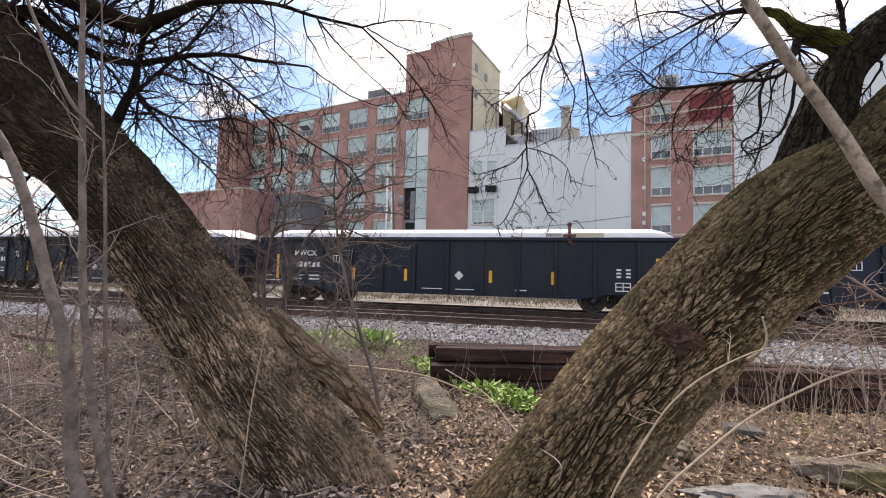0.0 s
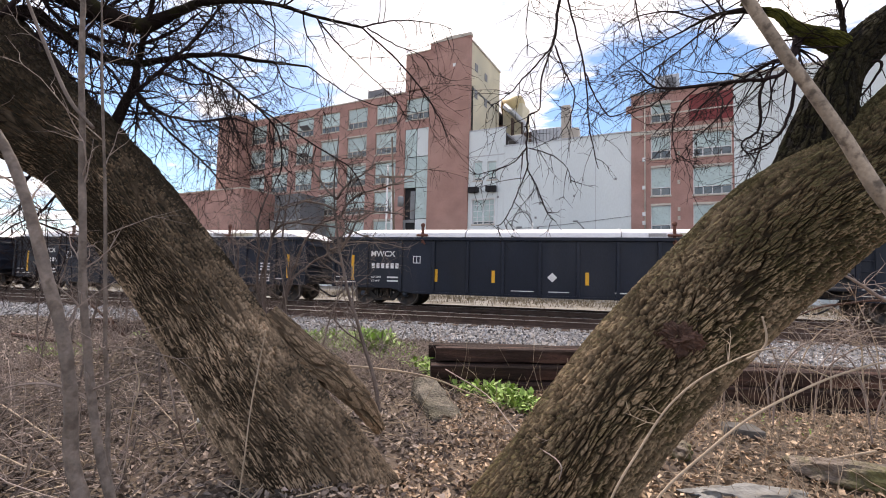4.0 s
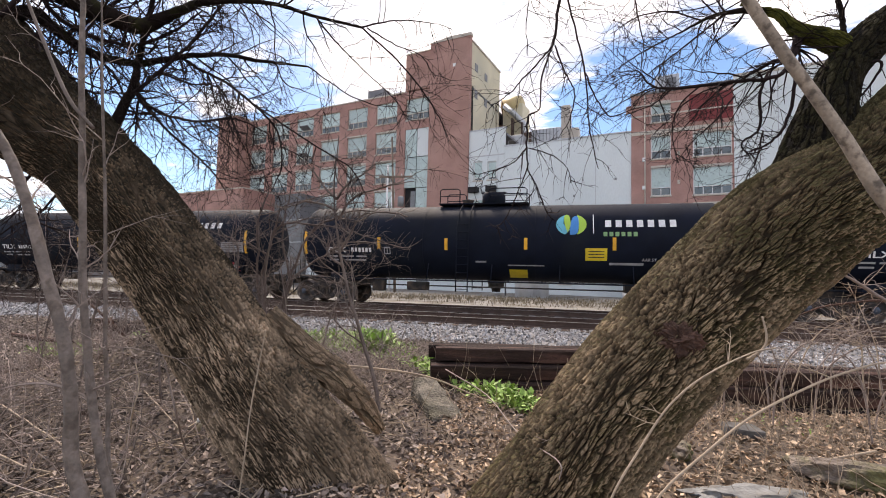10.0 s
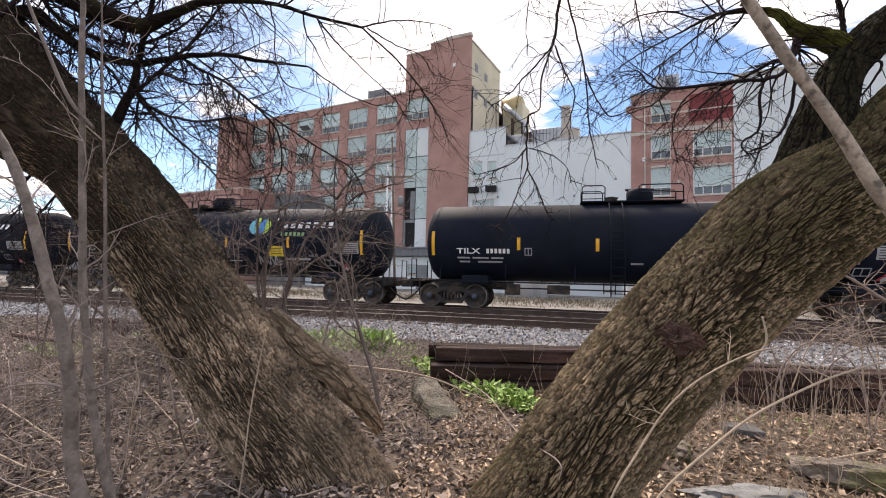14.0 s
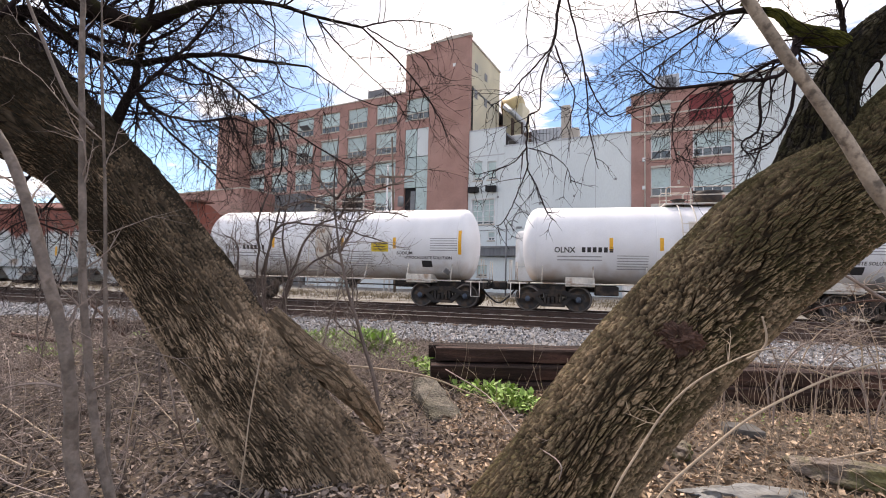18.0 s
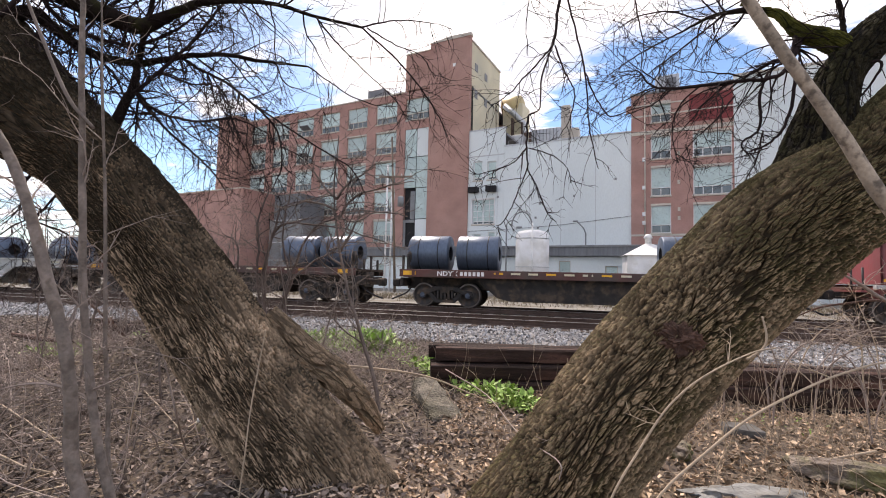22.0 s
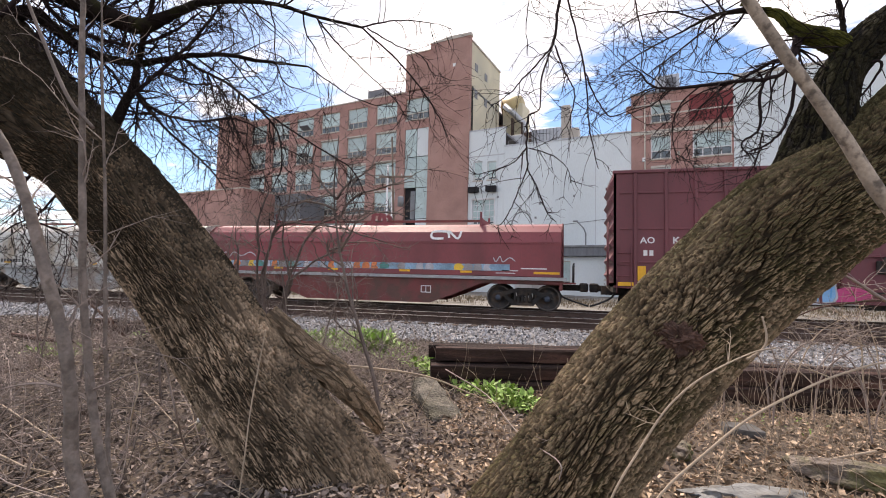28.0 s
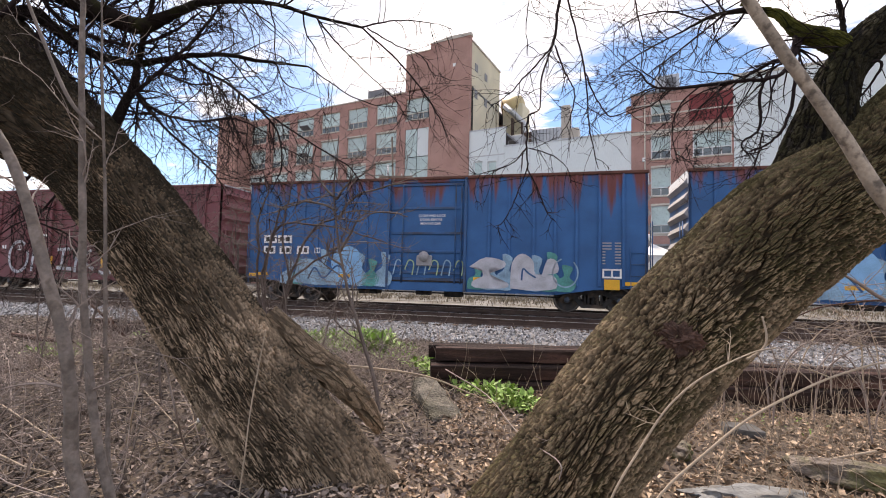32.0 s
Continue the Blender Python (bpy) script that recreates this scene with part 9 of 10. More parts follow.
def add_coil(x, z, r, length, label="dark blue-grey steel coil strapped on its wagon"):
    c = thing("steel_coil", label, "steel coil", group="steel coils")
    part("winding", coil_mesh(r, length), COIL_STEEL, c)
    bore = Shape()
    n = 28
    vs = [(e * length / 2 * 0.995, r * 0.42 * math.cos(2 * math.pi * k / n), r * 0.42 * math.sin(2 * math.pi * k / n)) for e in (-1, 1) for k in range(n)]
    bore.add(vs, [(k, n + k, n + (k + 1) % n, (k + 1) % n) for k in range(n)], True)
    part("bore", bore, COIL_DARK, c)
    for a in (-0.25, 0.25):
        part("strap", Shape().turned([(0, r + 0.006), (0.04, r + 0.006)], (a * length, 0, 0), (1, 0, 0), 40), COIL_DARK, c)
    return c


def make_grey_flat():
    car = thing("coil_flat_car", "grey low-sided wagon loaded with steel coils", "freight wagon")
    h = 6.7
    out = [(-h, 1.55), (-h, 1.18), (-3.6, 1.18), (-2.5, 0.55), (-1.9, 0.20), (1.9, 0.20), (2.5, 0.55), (3.6, 1.18), (h, 1.18), (h, 1.55)]
    sh = Shape()
    for s in (-1, 1):
        y0, y1 = sorted((s * 1.36, s * 1.42))
        sh.prism(out, y0, y1)
    sh.box(-h, h, -1.36, 1.36, 1.18, 1.30)
    part("side_frame", sh, FLAT_GREY, car)
    for s in (-1, 1):
        part("top_rail", Shape().box(-h, h, min(s * 1.36, s * 1.47), max(s * 1.36, s * 1.47), 1.50, 1.57, 0.01), FLAT_GREY, car)
        part("mid_rail", Shape().box(-h, h, min(s * 1.40, s * 1.48), max(s * 1.40, s * 1.48), 1.14, 1.21, 0.01), FLAT_GREY, car)
    for k in range(7):
        x = -5.4 + k * 1.8
        part("cradle", Shape().prism([(x - 0.8, 1.30), (x + 0.8, 1.30), (x + 0.8, 1.36), (x - 0.8, 1.36)], -1.2, 1.2), TIE_WOOD, car)
    for s in (-1, 1):
        for y in (-1.3, 1.3):
            part("end_railing", Shape().tube([(s * (h - 0.1), y, 1.55), (s * (h - 0.1), y, 2.15), (s * (h - 0.7), y, 2.15), (s * (h - 0.7), y, 1.55)], 0.025, 6), FLAT_GREY, car)
    add_trucks(car, (-4.98, 4.98))
    add_couplers(car, h, 0.78)
    pl = flat(-1.425)
    part("number_plate", Shape().patch(-5.32, -3.25, 1.26, 1.49, pl), MARK_BLACK, car)
    sign(car, "CIGX", -5.28, -4.5, 1.30, 1.46, MARK_WHITE, flat(-1.43))
    letters(car, flat(-1.43), -4.2, -3.3, 1.29, 1.46, 6, MARK_WHITE)
    bars(car, pl, [(-3.0, -2.6, 1.38, 1.42), (-3.0, -2.6, 1.28, 1.32), (-2.4, -2.0, 1.38, 1.42)], MARK_BLACK, nb=1)
    for x in (-6.3, -1.8, 0.0, 2.0, 4.2, 6.2):
        part("reflective_stripe", Shape().patch(x - 0.22, x + 0.22, 1.38, 1.45, pl), CREAM, car)
    frame_box(car, pl, 2.3, 2.8, 0.66, 0.92, MARK_WHITE, 0.03)
    for k, pts in enumerate(([(-2.15, 1.02), (-1.95, 0.40), (-1.70, 1.02)], [(-1.10, 1.0), (-1.50, 0.98), (-1.45, 0.45), (-1.02, 0.42)], [(-1.48, 0.72), (-1.12, 0.74)], [(-0.85, 0.40), (-0.85, 1.02), (-0.42, 1.02)], [(-0.82, 0.72), (-0.48, 0.74)],
                             [(-0.20, 0.36), (-0.14, 1.04)], [(0.32, 1.02), (-0.10, 0.68), (0.38, 0.34)])):
        stroke(car, flat(-1.424 - 0.0006 * k), pts, 0.20, SPRAY_ROSE if k in (1, 3) else SPRAY_CHALK, "spray_paint", 2, "faded chalky sprayed shape")
    return car


def make_brown_flat():
    car = thing("coil_flat_car", "dark brown flat wagon carrying steel coils", "freight wagon", group="brown flat wagons")
    h = 6.8
    out = [(-h, 1.40), (-h, 1.12), (-3.9, 1.08), (-3.1, 0.42), (-2.6, 0.30), (2.6, 0.30), (3.1, 0.42), (3.9, 1.08), (h, 1.12), (h, 1.40)]
    sh = Shape()
    for s in (-1, 1):
        y0, y1 = sorted((s * 0.95, s * 1.02))
        sh.prism(out, y0, y1)
    part("fish_belly_sill", sh, STEEL_DARK, car)
    part("deck", Shape().box(-h, h, -1.40, 1.40, 1.30, 1.40, 0.01), TIE_WOOD, car)
    part("centre_sill", Shape().box(-h, h, -0.45, 0.45, 0.66, 1.29, 0.02), STEEL_DARK, car)
    for s in (-1, 1):
        for k in range(4):
            x = s * (h - 0.06 - 0.02 * k)
            part("end_stake", Shape().box(x - 0.04, x + 0.04, -1.25 + 0.75 * k, -1.17 + 0.75 * k, 1.40, 1.95 - 0.12 * (k % 2)), STEEL_DARK, car)
    for s in (-1, 1):
        part("side_rail", Shape().box(-h, h, min(s * 1.40, s * 1.46), max(s * 1.40, s * 1.46), 1.13, 1.42, 0.01), FLAT_BROWN, car, "brown side rail")
    add_trucks(car, (-5.1, 5.3))
    add_couplers(car, h, 0.73)
    pl = flat(-1.465)
    sign(car, "NDYX", -5.3, -4.5, 1.19, 1.37, MARK_WHITE, pl)
    letters(car, pl, -4.45, -3.5, 1.18, 1.38, 6, MARK_WHITE)
    for k in range(13):
        x = -3.0 + k * 0.62
        part("reflective_stripe", Shape().patch(x - 0.17, x + 0.17, 1.28, 1.35, pl), CREAM if k % 3 else YELLOW, car)
    for x in (-6.4, 6.3):
        part("reflective_stripe", Shape().patch(x - 0.25, x + 0.25, 1.2, 1.36, pl), YELLOW, car)
    for k in range(9):
        part("stake_pocket", Shape().box(-h + 0.5 + k * 1.6, -h + 0.62 + k * 1.6, -1.49, -1.46, 1.14, 1.36), FLAT_BROWN, car)
    for s in (-1, 1):
        part("hand_brake", Shape().box(min(s * (h - 0.3), s * (h - 0.2)), max(s * (h - 0.3), s * (h - 0.2)), -1.2, -1.1, 1.4, 2.0).turned([(0, 0.22), (0.04, 0.22)], (s * (h - 0.25), -1.1, 1.9), (1, 0, 0), 14), STEEL_DARK, car)
    return car


# -- hooded coil cars --
def make_hood_car(hood_mat, sill_mat, label, variant):
    car = thing("hooded_coil_car", label, "freight wagon", group="hooded coil wagons")
    h = 7.45
    out = [(-h, 1.22), (-h, 0.98), (-4.6, 0.98), (-3.6, 0.55), (-2.6, 0.18), (2.6, 0.18), (3.6, 0.55), (4.6, 0.98), (h, 0.98), (h, 1.22)]
    sh = Shape()
    for s in (-1, 1):
        y0, y1 = sorted((s * 1.30, s * 1.38))
        sh.prism(out, y0, y1)
    sh.box(-h, h, -1.30, 1.30, 0.95, 1.15)
    part("fish_belly_sill", sh, sill_mat, car)
    for s in (-1, 1):
        part("side_walkway", Shape().box(-h - 0.15, h + 0.15, min(s * 1.34, s * 1.52), max(s * 1.34, s * 1.52), 1.10, 1.22, 0.01), MARK_GREY if hood_mat is OXIDE else sill_mat, car, "pale scuffed walkway edge")
    prof = [(-1.45, 1.24), (-1.45, 2.40), (-1.42, 2.50), (-1.30, 2.85), (-1.0, 3.10), (-0.5, 3.22), (0, 3.25), (0.5, 3.22), (1.0, 3.10), (1.30, 2.85), (1.42, 2.50), (1.45, 2.40), (1.45, 1.24)]
    n = len(prof)
    hood = Shape()
    L = h - 0.02
    vs = [(x, y, z) for x in (-L, -L / 3, L / 3, L) for y, z in prof]
    hood.add(vs, [(i * n + k, (i + 1) * n + k, (i + 1) * n + k + 1, i * n + k + 1) for i in range(3) for k in range(n - 1)], False)
    hood.add(vs[:n], [tuple(range(n))[::-1]])
    hood.add(vs[3 * n:], [tuple(range(n))])
    hd = part("hood", hood, hood_mat, car)
    for s in (-1, 1):
        part("hood_seam", Shape().box(-L, L, min(s * 1.45, s * 1.475), max(s * 1.45, s * 1.475), 2.42, 2.48), hood_mat, hd)
        part("hood_skirt", Shape().box(-L, L, min(s * 1.45, s * 1.47), max(s * 1.45, s * 1.47), 1.24, 1.32), hood_mat, hd)
        for e in (-1, 1):
            part("end_ring", Shape().tube([(e * L, y * 1.01, z * 1.002) for y, z in prof], 0.035, 5), hood_mat, hd)
    for x in (-4.43, 4.43):
        part("lifting_guide", Shape().box(x - 0.04, x + 0.04, -0.9, 0.9, 3.08, 3.42).box(x - 0.035, x + 0.035, -0.98, -0.90, 2.95, 3.66).box(x - 0.035, x + 0.035, 0.90, 0.98, 2.95, 3.66), hood_mat, hd)
    part("top_rail", Shape().box(-4.4, 4.4, -0.05, 0.05, 3.38, 3.47), OXIDE_LOW, hd)
    lf = Shape()
    for y in (-0.35, 0.30):
        lf.prism([(-0.85, 3.22), (-0.35, 3.40), (-0.30, 3.70), (-0.17, 3.74), (-0.17, 3.36), (0.17, 3.36), (0.17, 3.74), (0.30, 3.70), (0.35, 3.40), (0.85, 3.22)], y, y + 0.06)
        lf.box(-0.17, 0.17, y, y + 0.06, 3.64, 3.74)
    part("lifting_bracket", lf, hood_mat, hd)
    add_trucks(car, (-6.03, 6.03))
    add_couplers(car, h, 0.9, 0.88, sill_mat)
    for s in (-1, 1):
        part("end_platform", Shape().box(min(s * h, s * (h + 0.45)), max(s * h, s * (h + 0.45)), -1.35, 1.35, 1.0, 1.06), sill_mat, car)
        for y in (-1.3, -0.7, 0.7, 1.3):
            part("railing_post", Shape().tube([(s * (h + 0.38), y, 1.05), (s * (h + 0.38), y, 1.75)], 0.03, 6), MARK_BLACK, car)
    pl = flat(-1.456)
    arch = lambda a, b: (a, -1.425 + (b - 2.5) * 0.36, b)
    frame_box(car, flat(-1.385), 2.25, 2.65, 0.55, 0.82, MARK_WHITE, 0.03)
    for x in (-7.0, -3.9, -1.4, 1.6, 4.0, 6.9):
        part("reflective_stripe", Shape().patch(x - (0.45 if abs(x) > 6 else 0.22), x + (0.45 if abs(x) > 6 else 0.22), 1.33, 1.41, pl), YELLOW, car)
    bars(car, pl, [(5.1, 5.9, 1.42, 1.45), (5.1, 5.8, 1.33, 1.36), (-3.4, -2.9, 1.42, 1.45), (-3.4, -2.8, 1.34, 1.37), (-2.7, -2.4, 1.42, 1.45), (6.0, 6.9, 1.50, 1.54)], MARK_WHITE, nb=1)
    if hood_mat is OXIDE and variant != "C4":
        sign(car, "GTW", -6.17, -5.45, 1.35, 1.55, MARK_WHITE, pl)
        letters(car, pl, -5.35, -4.32, 1.33, 1.57, 6, MARK_WHITE)
    if variant == "C1":
        letters(car, lambda a, b: (a, arch(a, b)[1] - 0.03, b), -5.8, -4.52, 2.62, 2.74, 9, MARK_WHITE, 0.3)
    if variant == "C2":
        letters(car, lambda a, b: (a, arch(a, b)[1] - 0.03, b), 3.5, 5.2, 2.60, 2.74, 9, MARK_WHITE, 0.3)
        part("reflective_stripe", Shape().patch(-7.2, -6.5, 2.2, 2.3, pl), YELLOW, car)
        scrawl(car, pl, -7.2, -6.1, 1.8, 2.15, 0.04, SPRAY_WHITE, 4)
        for k, x in enumerate((-3.5, 0.3)):
            scrawl(car, flat(-1.386), x, x + 1.7, 0.56, 0.94, 0.04, END_GREY, k)
    if variant in ("C1", "C4"):
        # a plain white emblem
        em = lambda a, b: (a, arch(a, b)[1] - 0.035, b)
        x = 3.0 if variant == "C1" else 2.6
        stroke(car, em, [(x + 0.50, 2.60), (x + 0.14, 2.60), (x + 0.02, 2.67), (x + 0.02, 2.80), (x + 0.14, 2.87), (x + 0.55, 2.87), (x + 0.66, 2.82), (x + 0.72, 2.62)], 0.085, MARK_WHITE, "emblem", 3, "thick white ribbon emblem")
        stroke(car, em, [(x + 0.60, 2.86), (x + 0.72, 2.86), (x + 0.98, 2.62), (x + 1.10, 2.64), (x + 1.16, 2.88)], 0.085, MARK_WHITE, "emblem", 2)
    if variant == "C1":
        stroke(car, pl, [(0.95, 1.85), (1.05, 1.6), (1.2, 1.85), (1.1, 1.6), (1.4, 1.7), (1.5, 1.9), (1.55, 1.6), (1.8, 2.0)], 0.04, SPRAY_WHITE)
        stroke(car, pl, [(3.1, 1.8), (2.95, 1.65), (3.2, 1.6), (3.3, 1.8), (3.4, 1.6), (3.55, 1.85), (3.7, 1.6), (3.9, 1.9), (4.0, 1.65), (4.3, 1.8)], 0.05, SPRAY_WHITE)
    if variant == "C3":
        scrawl(car, pl, -5.6, -4.0, 1.8, 2.2, 0.045, MARK_BLACK, 7)
        letters(car, pl, -4.4, -2.6, 1.34, 1.56, 9, MARK_BLACK)
        for x in (-6.8, -5.2, 1.0, 4.4):
            part("rust_patch", Shape().patch(x, x + 0.2, 2.1, 2.4, pl), RUST_DARK, car)
        rnd = random.Random(19)
        for k in range(26):
            x, w = rnd.uniform(-7.2, 7.2), rnd.uniform(0.02, 0.07)
            top = rnd.uniform(2.2, 2.4)
            drip = top - rnd.uniform(0.15, 0.75)
            part("rust_run", Shape().add([pl(x, top), pl(x + w * 0.3, drip), pl(x + w * 0.7, drip), pl(x + w, top)], [(0, 1, 2, 3)]), RUST_DARK, car)
    if variant == "C4":
        # a long spray-painted band low on the hood
        cols = [SPRAY_WHITE, SPRAY_FADED, END_GREY, SPRAY_ORANGE, SPRAY_WHITE, SPRAY_FADED, SPRAY_TEAL, SPRAY_YELLOW, SPRAY_FADED, SPRAY_WHITE]
        part("spray_paint", Shape().patch(-7.3, 5.6, 1.42, 1.66, pl), SPRAY_FADED, car, "long pale spray-painted band")
        rnd = random.Random(5)
        for k in range(34):
            x = -7.2 + k * 0.37
            blob(car, flat(-1.459), [(x, 1.43), (x + 0.3, 1.43), (x + rnd.uniform(0.2, 0.42), 1.55), (x + 0.26, 1.66), (x + 0.05, 1.64)], rnd.choice(cols), "spray_paint", 3)
        stroke(car, pl, [(-6.9, 1.95), (-6.7, 1.8), (-6.5, 2.0), (-6.3, 1.8), (-6.1, 2.0), (-5.7, 1.85), (-5.3, 2.0), (-5.0, 1.85)], 0.04, SPRAY_WHITE)
        stroke(car, pl, [(5.0, 1.9), (5.1, 1.75), (5.25, 1.95), (5.35, 1.75), (5.6, 1.9), (5.8, 1.78)], 0.035, SPRAY_WHITE)
    return car


# -- box cars --
def make_boxcar(side_mat, plain_mat, label, group, variant):
    car = thing("box_car", label, "freight wagon", group=group)
    h = 7.78
    top, low = 4.88, 0.82
    door = (-1.82, 1.86) if variant[0] == "R" else (-1.50, 1.50)
    belly = 0.62
    left = [(-h, top), (-h, low + 0.12), (-6.0, low), (-4.8, belly), (door[0], belly), (door[0], top)]
    rightp = [(door[1], top), (door[1], belly), (4.8, belly), (6.0, low), (h, low + 0.12), (h, top)]
    for s in (-1, 1):
        y0, y1 = sorted((s * 1.50, s * 1.45))
        part("side_wall", Shape().prism(left, y0, y1), side_mat, car)
        part("side_wall", Shape().prism(rightp, y0, y1), side_mat, car)
        part("door_header", Shape().box(door[0], door[1], y0, y1, top - 0.14, top), side_mat, car)
        part("door_sill", Shape().box(door[0], door[1], y0, y1, belly, 0.92), side_mat, car)
    for s in (-1, 1):
        a, b = sorted((s * 1.36, s * 1.43))
        d = part("sliding_door", Shape().box(door[0], door[1], a, b, 0.92, top - 0.14), side_mat, car, "wide ribbed plug door")
        if s == -1:
            for z in (1.0, 2.05, 2.90, 3.65) if variant[0] == "R" else (1.0, 1.25, 1.5, 2.05, 2.75, 3.70, 4.6):
                part("door_rib", Shape().box(door[0] + 0.08, door[1] - 0.08, -1.49, -1.43, z, z + 0.09, 0.01), plain_mat, d)
            for x in (door[0] + 0.55, 1.13, door[1] - 0.15):
                part("lock_rod", Shape().tube([(x, -1.50, 0.9), (x, -1.50, top - 0.2)], 0.028, 6), plain_mat, d)
            part("door_gear", Shape().box(-0.35, 0.25, -1.56, -1.43, 1.55, 1.95, 0.03).turned([(0, 0.2), (0.05, 0.2)], (-0.05, -1.56, 1.9), (0, -1, 0), 14), STEEL_DARK if variant[0] == "R" else END_GREY, d)
            for x in (door[0] - 0.02, door[1] + 0.02):
                part("door_post", Shape().box(x - 0.05, x + 0.05, -1.58, -1.50, belly, top, 0.01), plain_mat, car)
    part("side_sill", Shape().box(-h, h, -1.47, 1.47, 0.95, 1.10), STEEL_DARK, car)
    part("centre_sill", Shape().box(-h - 0.3, h + 0.3, -0.3, 0.3, 0.65, 0.95), STEEL_DARK, car)
    for s in (-1, 1):
        part("roof_rail", Shape().box(-h - 0.04, h + 0.04, min(s * 1.44, s * 1.56), max(s * 1.44, s * 1.56), top - 0.05, top + 0.06, 0.015), plain_mat if variant[0] == "R" else RUST_DARK, car)
    rf = Shape().prism([(0, 0)] * 0 or [(-h, top + 0.02), (h, top + 0.02), (h, top + 0.06), (-h, top + 0.06)], -1.45, 1.45)
    part("roof", rf, GALV, car)
    posts = ([-7.1, -6.14, -5.24, -4.36, -3.47, -2.65] + [2.6, 3.5, 4.43, 5.33, 6.19, 6.97]) if variant[0] == "R" else ([-7.0, -6.1, -5.19, -4.56, -3.87, -3.13, -2.43] + [2.4, 3.13, 4.0, 4.75, 5.47, 6.23, 7.0])
    for x in posts:
        z0 = 0.95 if abs(x) > 5.2 else 0.68
        part("side_post", Shape().box(x - 0.05, x + 0.05, -1.56, -1.50, z0, top - 0.05, 0.012), side_mat, car)
    if variant[0] == "R":
        xs = [-h + 0.1] + posts[:6] + [door[0] - 0.1]
        xs2 = [door[1] + 0.1] + posts[6:] + [h - 0.1]
        for row in (xs, xs2):
            for i in range(len(row) - 1):
                for z in (1.78, 2.90, 4.13):
                    part("panel_rib", Shape().box(row[i] + 0.10, row[i + 1] - 0.10, -1.535, -1.50, z, z + 0.06, 0.01), side_mat, car)
    for s in (-1, 1):
        a, b = sorted((s * (h - 0.08), s * h))
        part("end_wall", Shape().box(a, b, -1.5, 1.5, 1.0, top), plain_mat, car)
        for k in range(7):
            z = 1.25 + k * 0.52
            m = Shape()
            m.add([(s * h, -1.42, z), (s * h, 1.42, z), (s * (h + 0.12), 1.36, z + 0.14), (s * (h + 0.12), -1.36, z + 0.14), (s * h, 1.42, z + 0.34), (s * h, -1.42, z + 0.34)],
                  [(0, 1, 2, 3), (3, 2, 4, 5), (0, 3, 5), (1, 4, 2)])
            part("end_corrugation", m, END_GREY if variant[0] == "B" else plain_mat, car)
        if variant[0] == "B":
            part("end_panel", Shape().box(min(s * h, s * (h + 0.03)), max(s * h, s * (h + 0.03)), -1.48, 1.48, 4.45, top), MARK_WHITE, car, "pale top end panel")
        part("end_ladder", ladder(s * (h - 0.55), s * (h - 0.10), -1.56, 0.75, 2.3, 4), plain_mat, car)
        part("end_ladder", Shape().tube([(s * (h + 0.16), -1.35, 1.0), (s * (h + 0.16), -1.35, 3.2)], 0.02, 6).tube([(s * (h + 0.16), -0.95, 1.0), (s * (h + 0.16), -0.95, 3.2)], 0.02, 6), plain_mat, car)
    under = Shape().box(-3.0, -2.2, -0.9, -0.3, 0.42, 0.65, 0.03).box(0.6, 1.3, -1.0, -0.6, 0.40, 0.62, 0.03).box(-0.5, 0.1, -1.1, -0.8, 0.45, 0.62, 0.03).tube([(-5, -0.9, 0.55), (5, -0.9, 0.52)], 0.03, 6)
    part("brake_gear", under, STEEL_DARK, car)
    add_trucks(car, (-6.05, 6.05))
    add_couplers(car, h, 0.70, 0.88, STEEL_DARK)
    pl, hi, hi2 = flat(-1.503), flat(-1.562), flat(-1.566)
    for x in (-6.9, -1.65, 1.45, 4.55, 6.75):
        if variant[0] == "R":
            part("reflective_stripe", Shape().patch(x - 0.13 if abs(x) > 6.5 else x - 0.06, x + 0.13 if abs(x) > 6.5 else x + 0.06, 1.18, 1.68, hi), YELLOW, car)
    for x in (-7.4, 7.3):
        part("reflective_stripe", Shape().patch(x - 0.25, x + 0.25, 1.0, 1.13, hi), YELLOW, car)
    if variant[0] == "B":
        bars(car, hi, [(6.32, 6.62 if k < 3 else 6.42, 2.42 - k * 0.1, 2.46 - k * 0.1) for k in range(8)] + [(6.72, 6.92, 2.42 - k * 0.1, 2.46 - k * 0.1) for k in range(8)], MARK_GREY, nb=1)
    else:
        bars(car, pl, [(4.6, 4.75, 2.3 - k * 0.1, 2.35 - k * 0.1) for k in range(6)] + [(5.0, 5.15, 2.3 - k * 0.1, 2.35 - k * 0.1) for k in range(6)] + [(5.6, 6.1, 2.3 - k * 0.1, 2.35 - k * 0.1) for k in range(5)] + [(-6.3, -5.9, 1.62, 1.67), (-6.3, -5.9, 1.5, 1.55)], MARK_GREY, nb=1)
    words(car, "CLOSE AND LOCK", 0.15 if variant[0] == "R" else -0.35, 3.98 if variant[0] == "R" else 3.42, 0.13, MARK_WHITE, flat(-1.437))
    words(car, "DOOR BEFORE", 0.22 if variant[0] == "R" else -0.28, 3.82 if variant[0] == "R" else 3.27, 0.13, MARK_WHITE, flat(-1.437))
    words(car, "MOVING CAR", 0.24 if variant[0] == "R" else -0.26, 3.66 if variant[0] == "R" else 3.12, 0.13, MARK_WHITE, flat(-1.437))
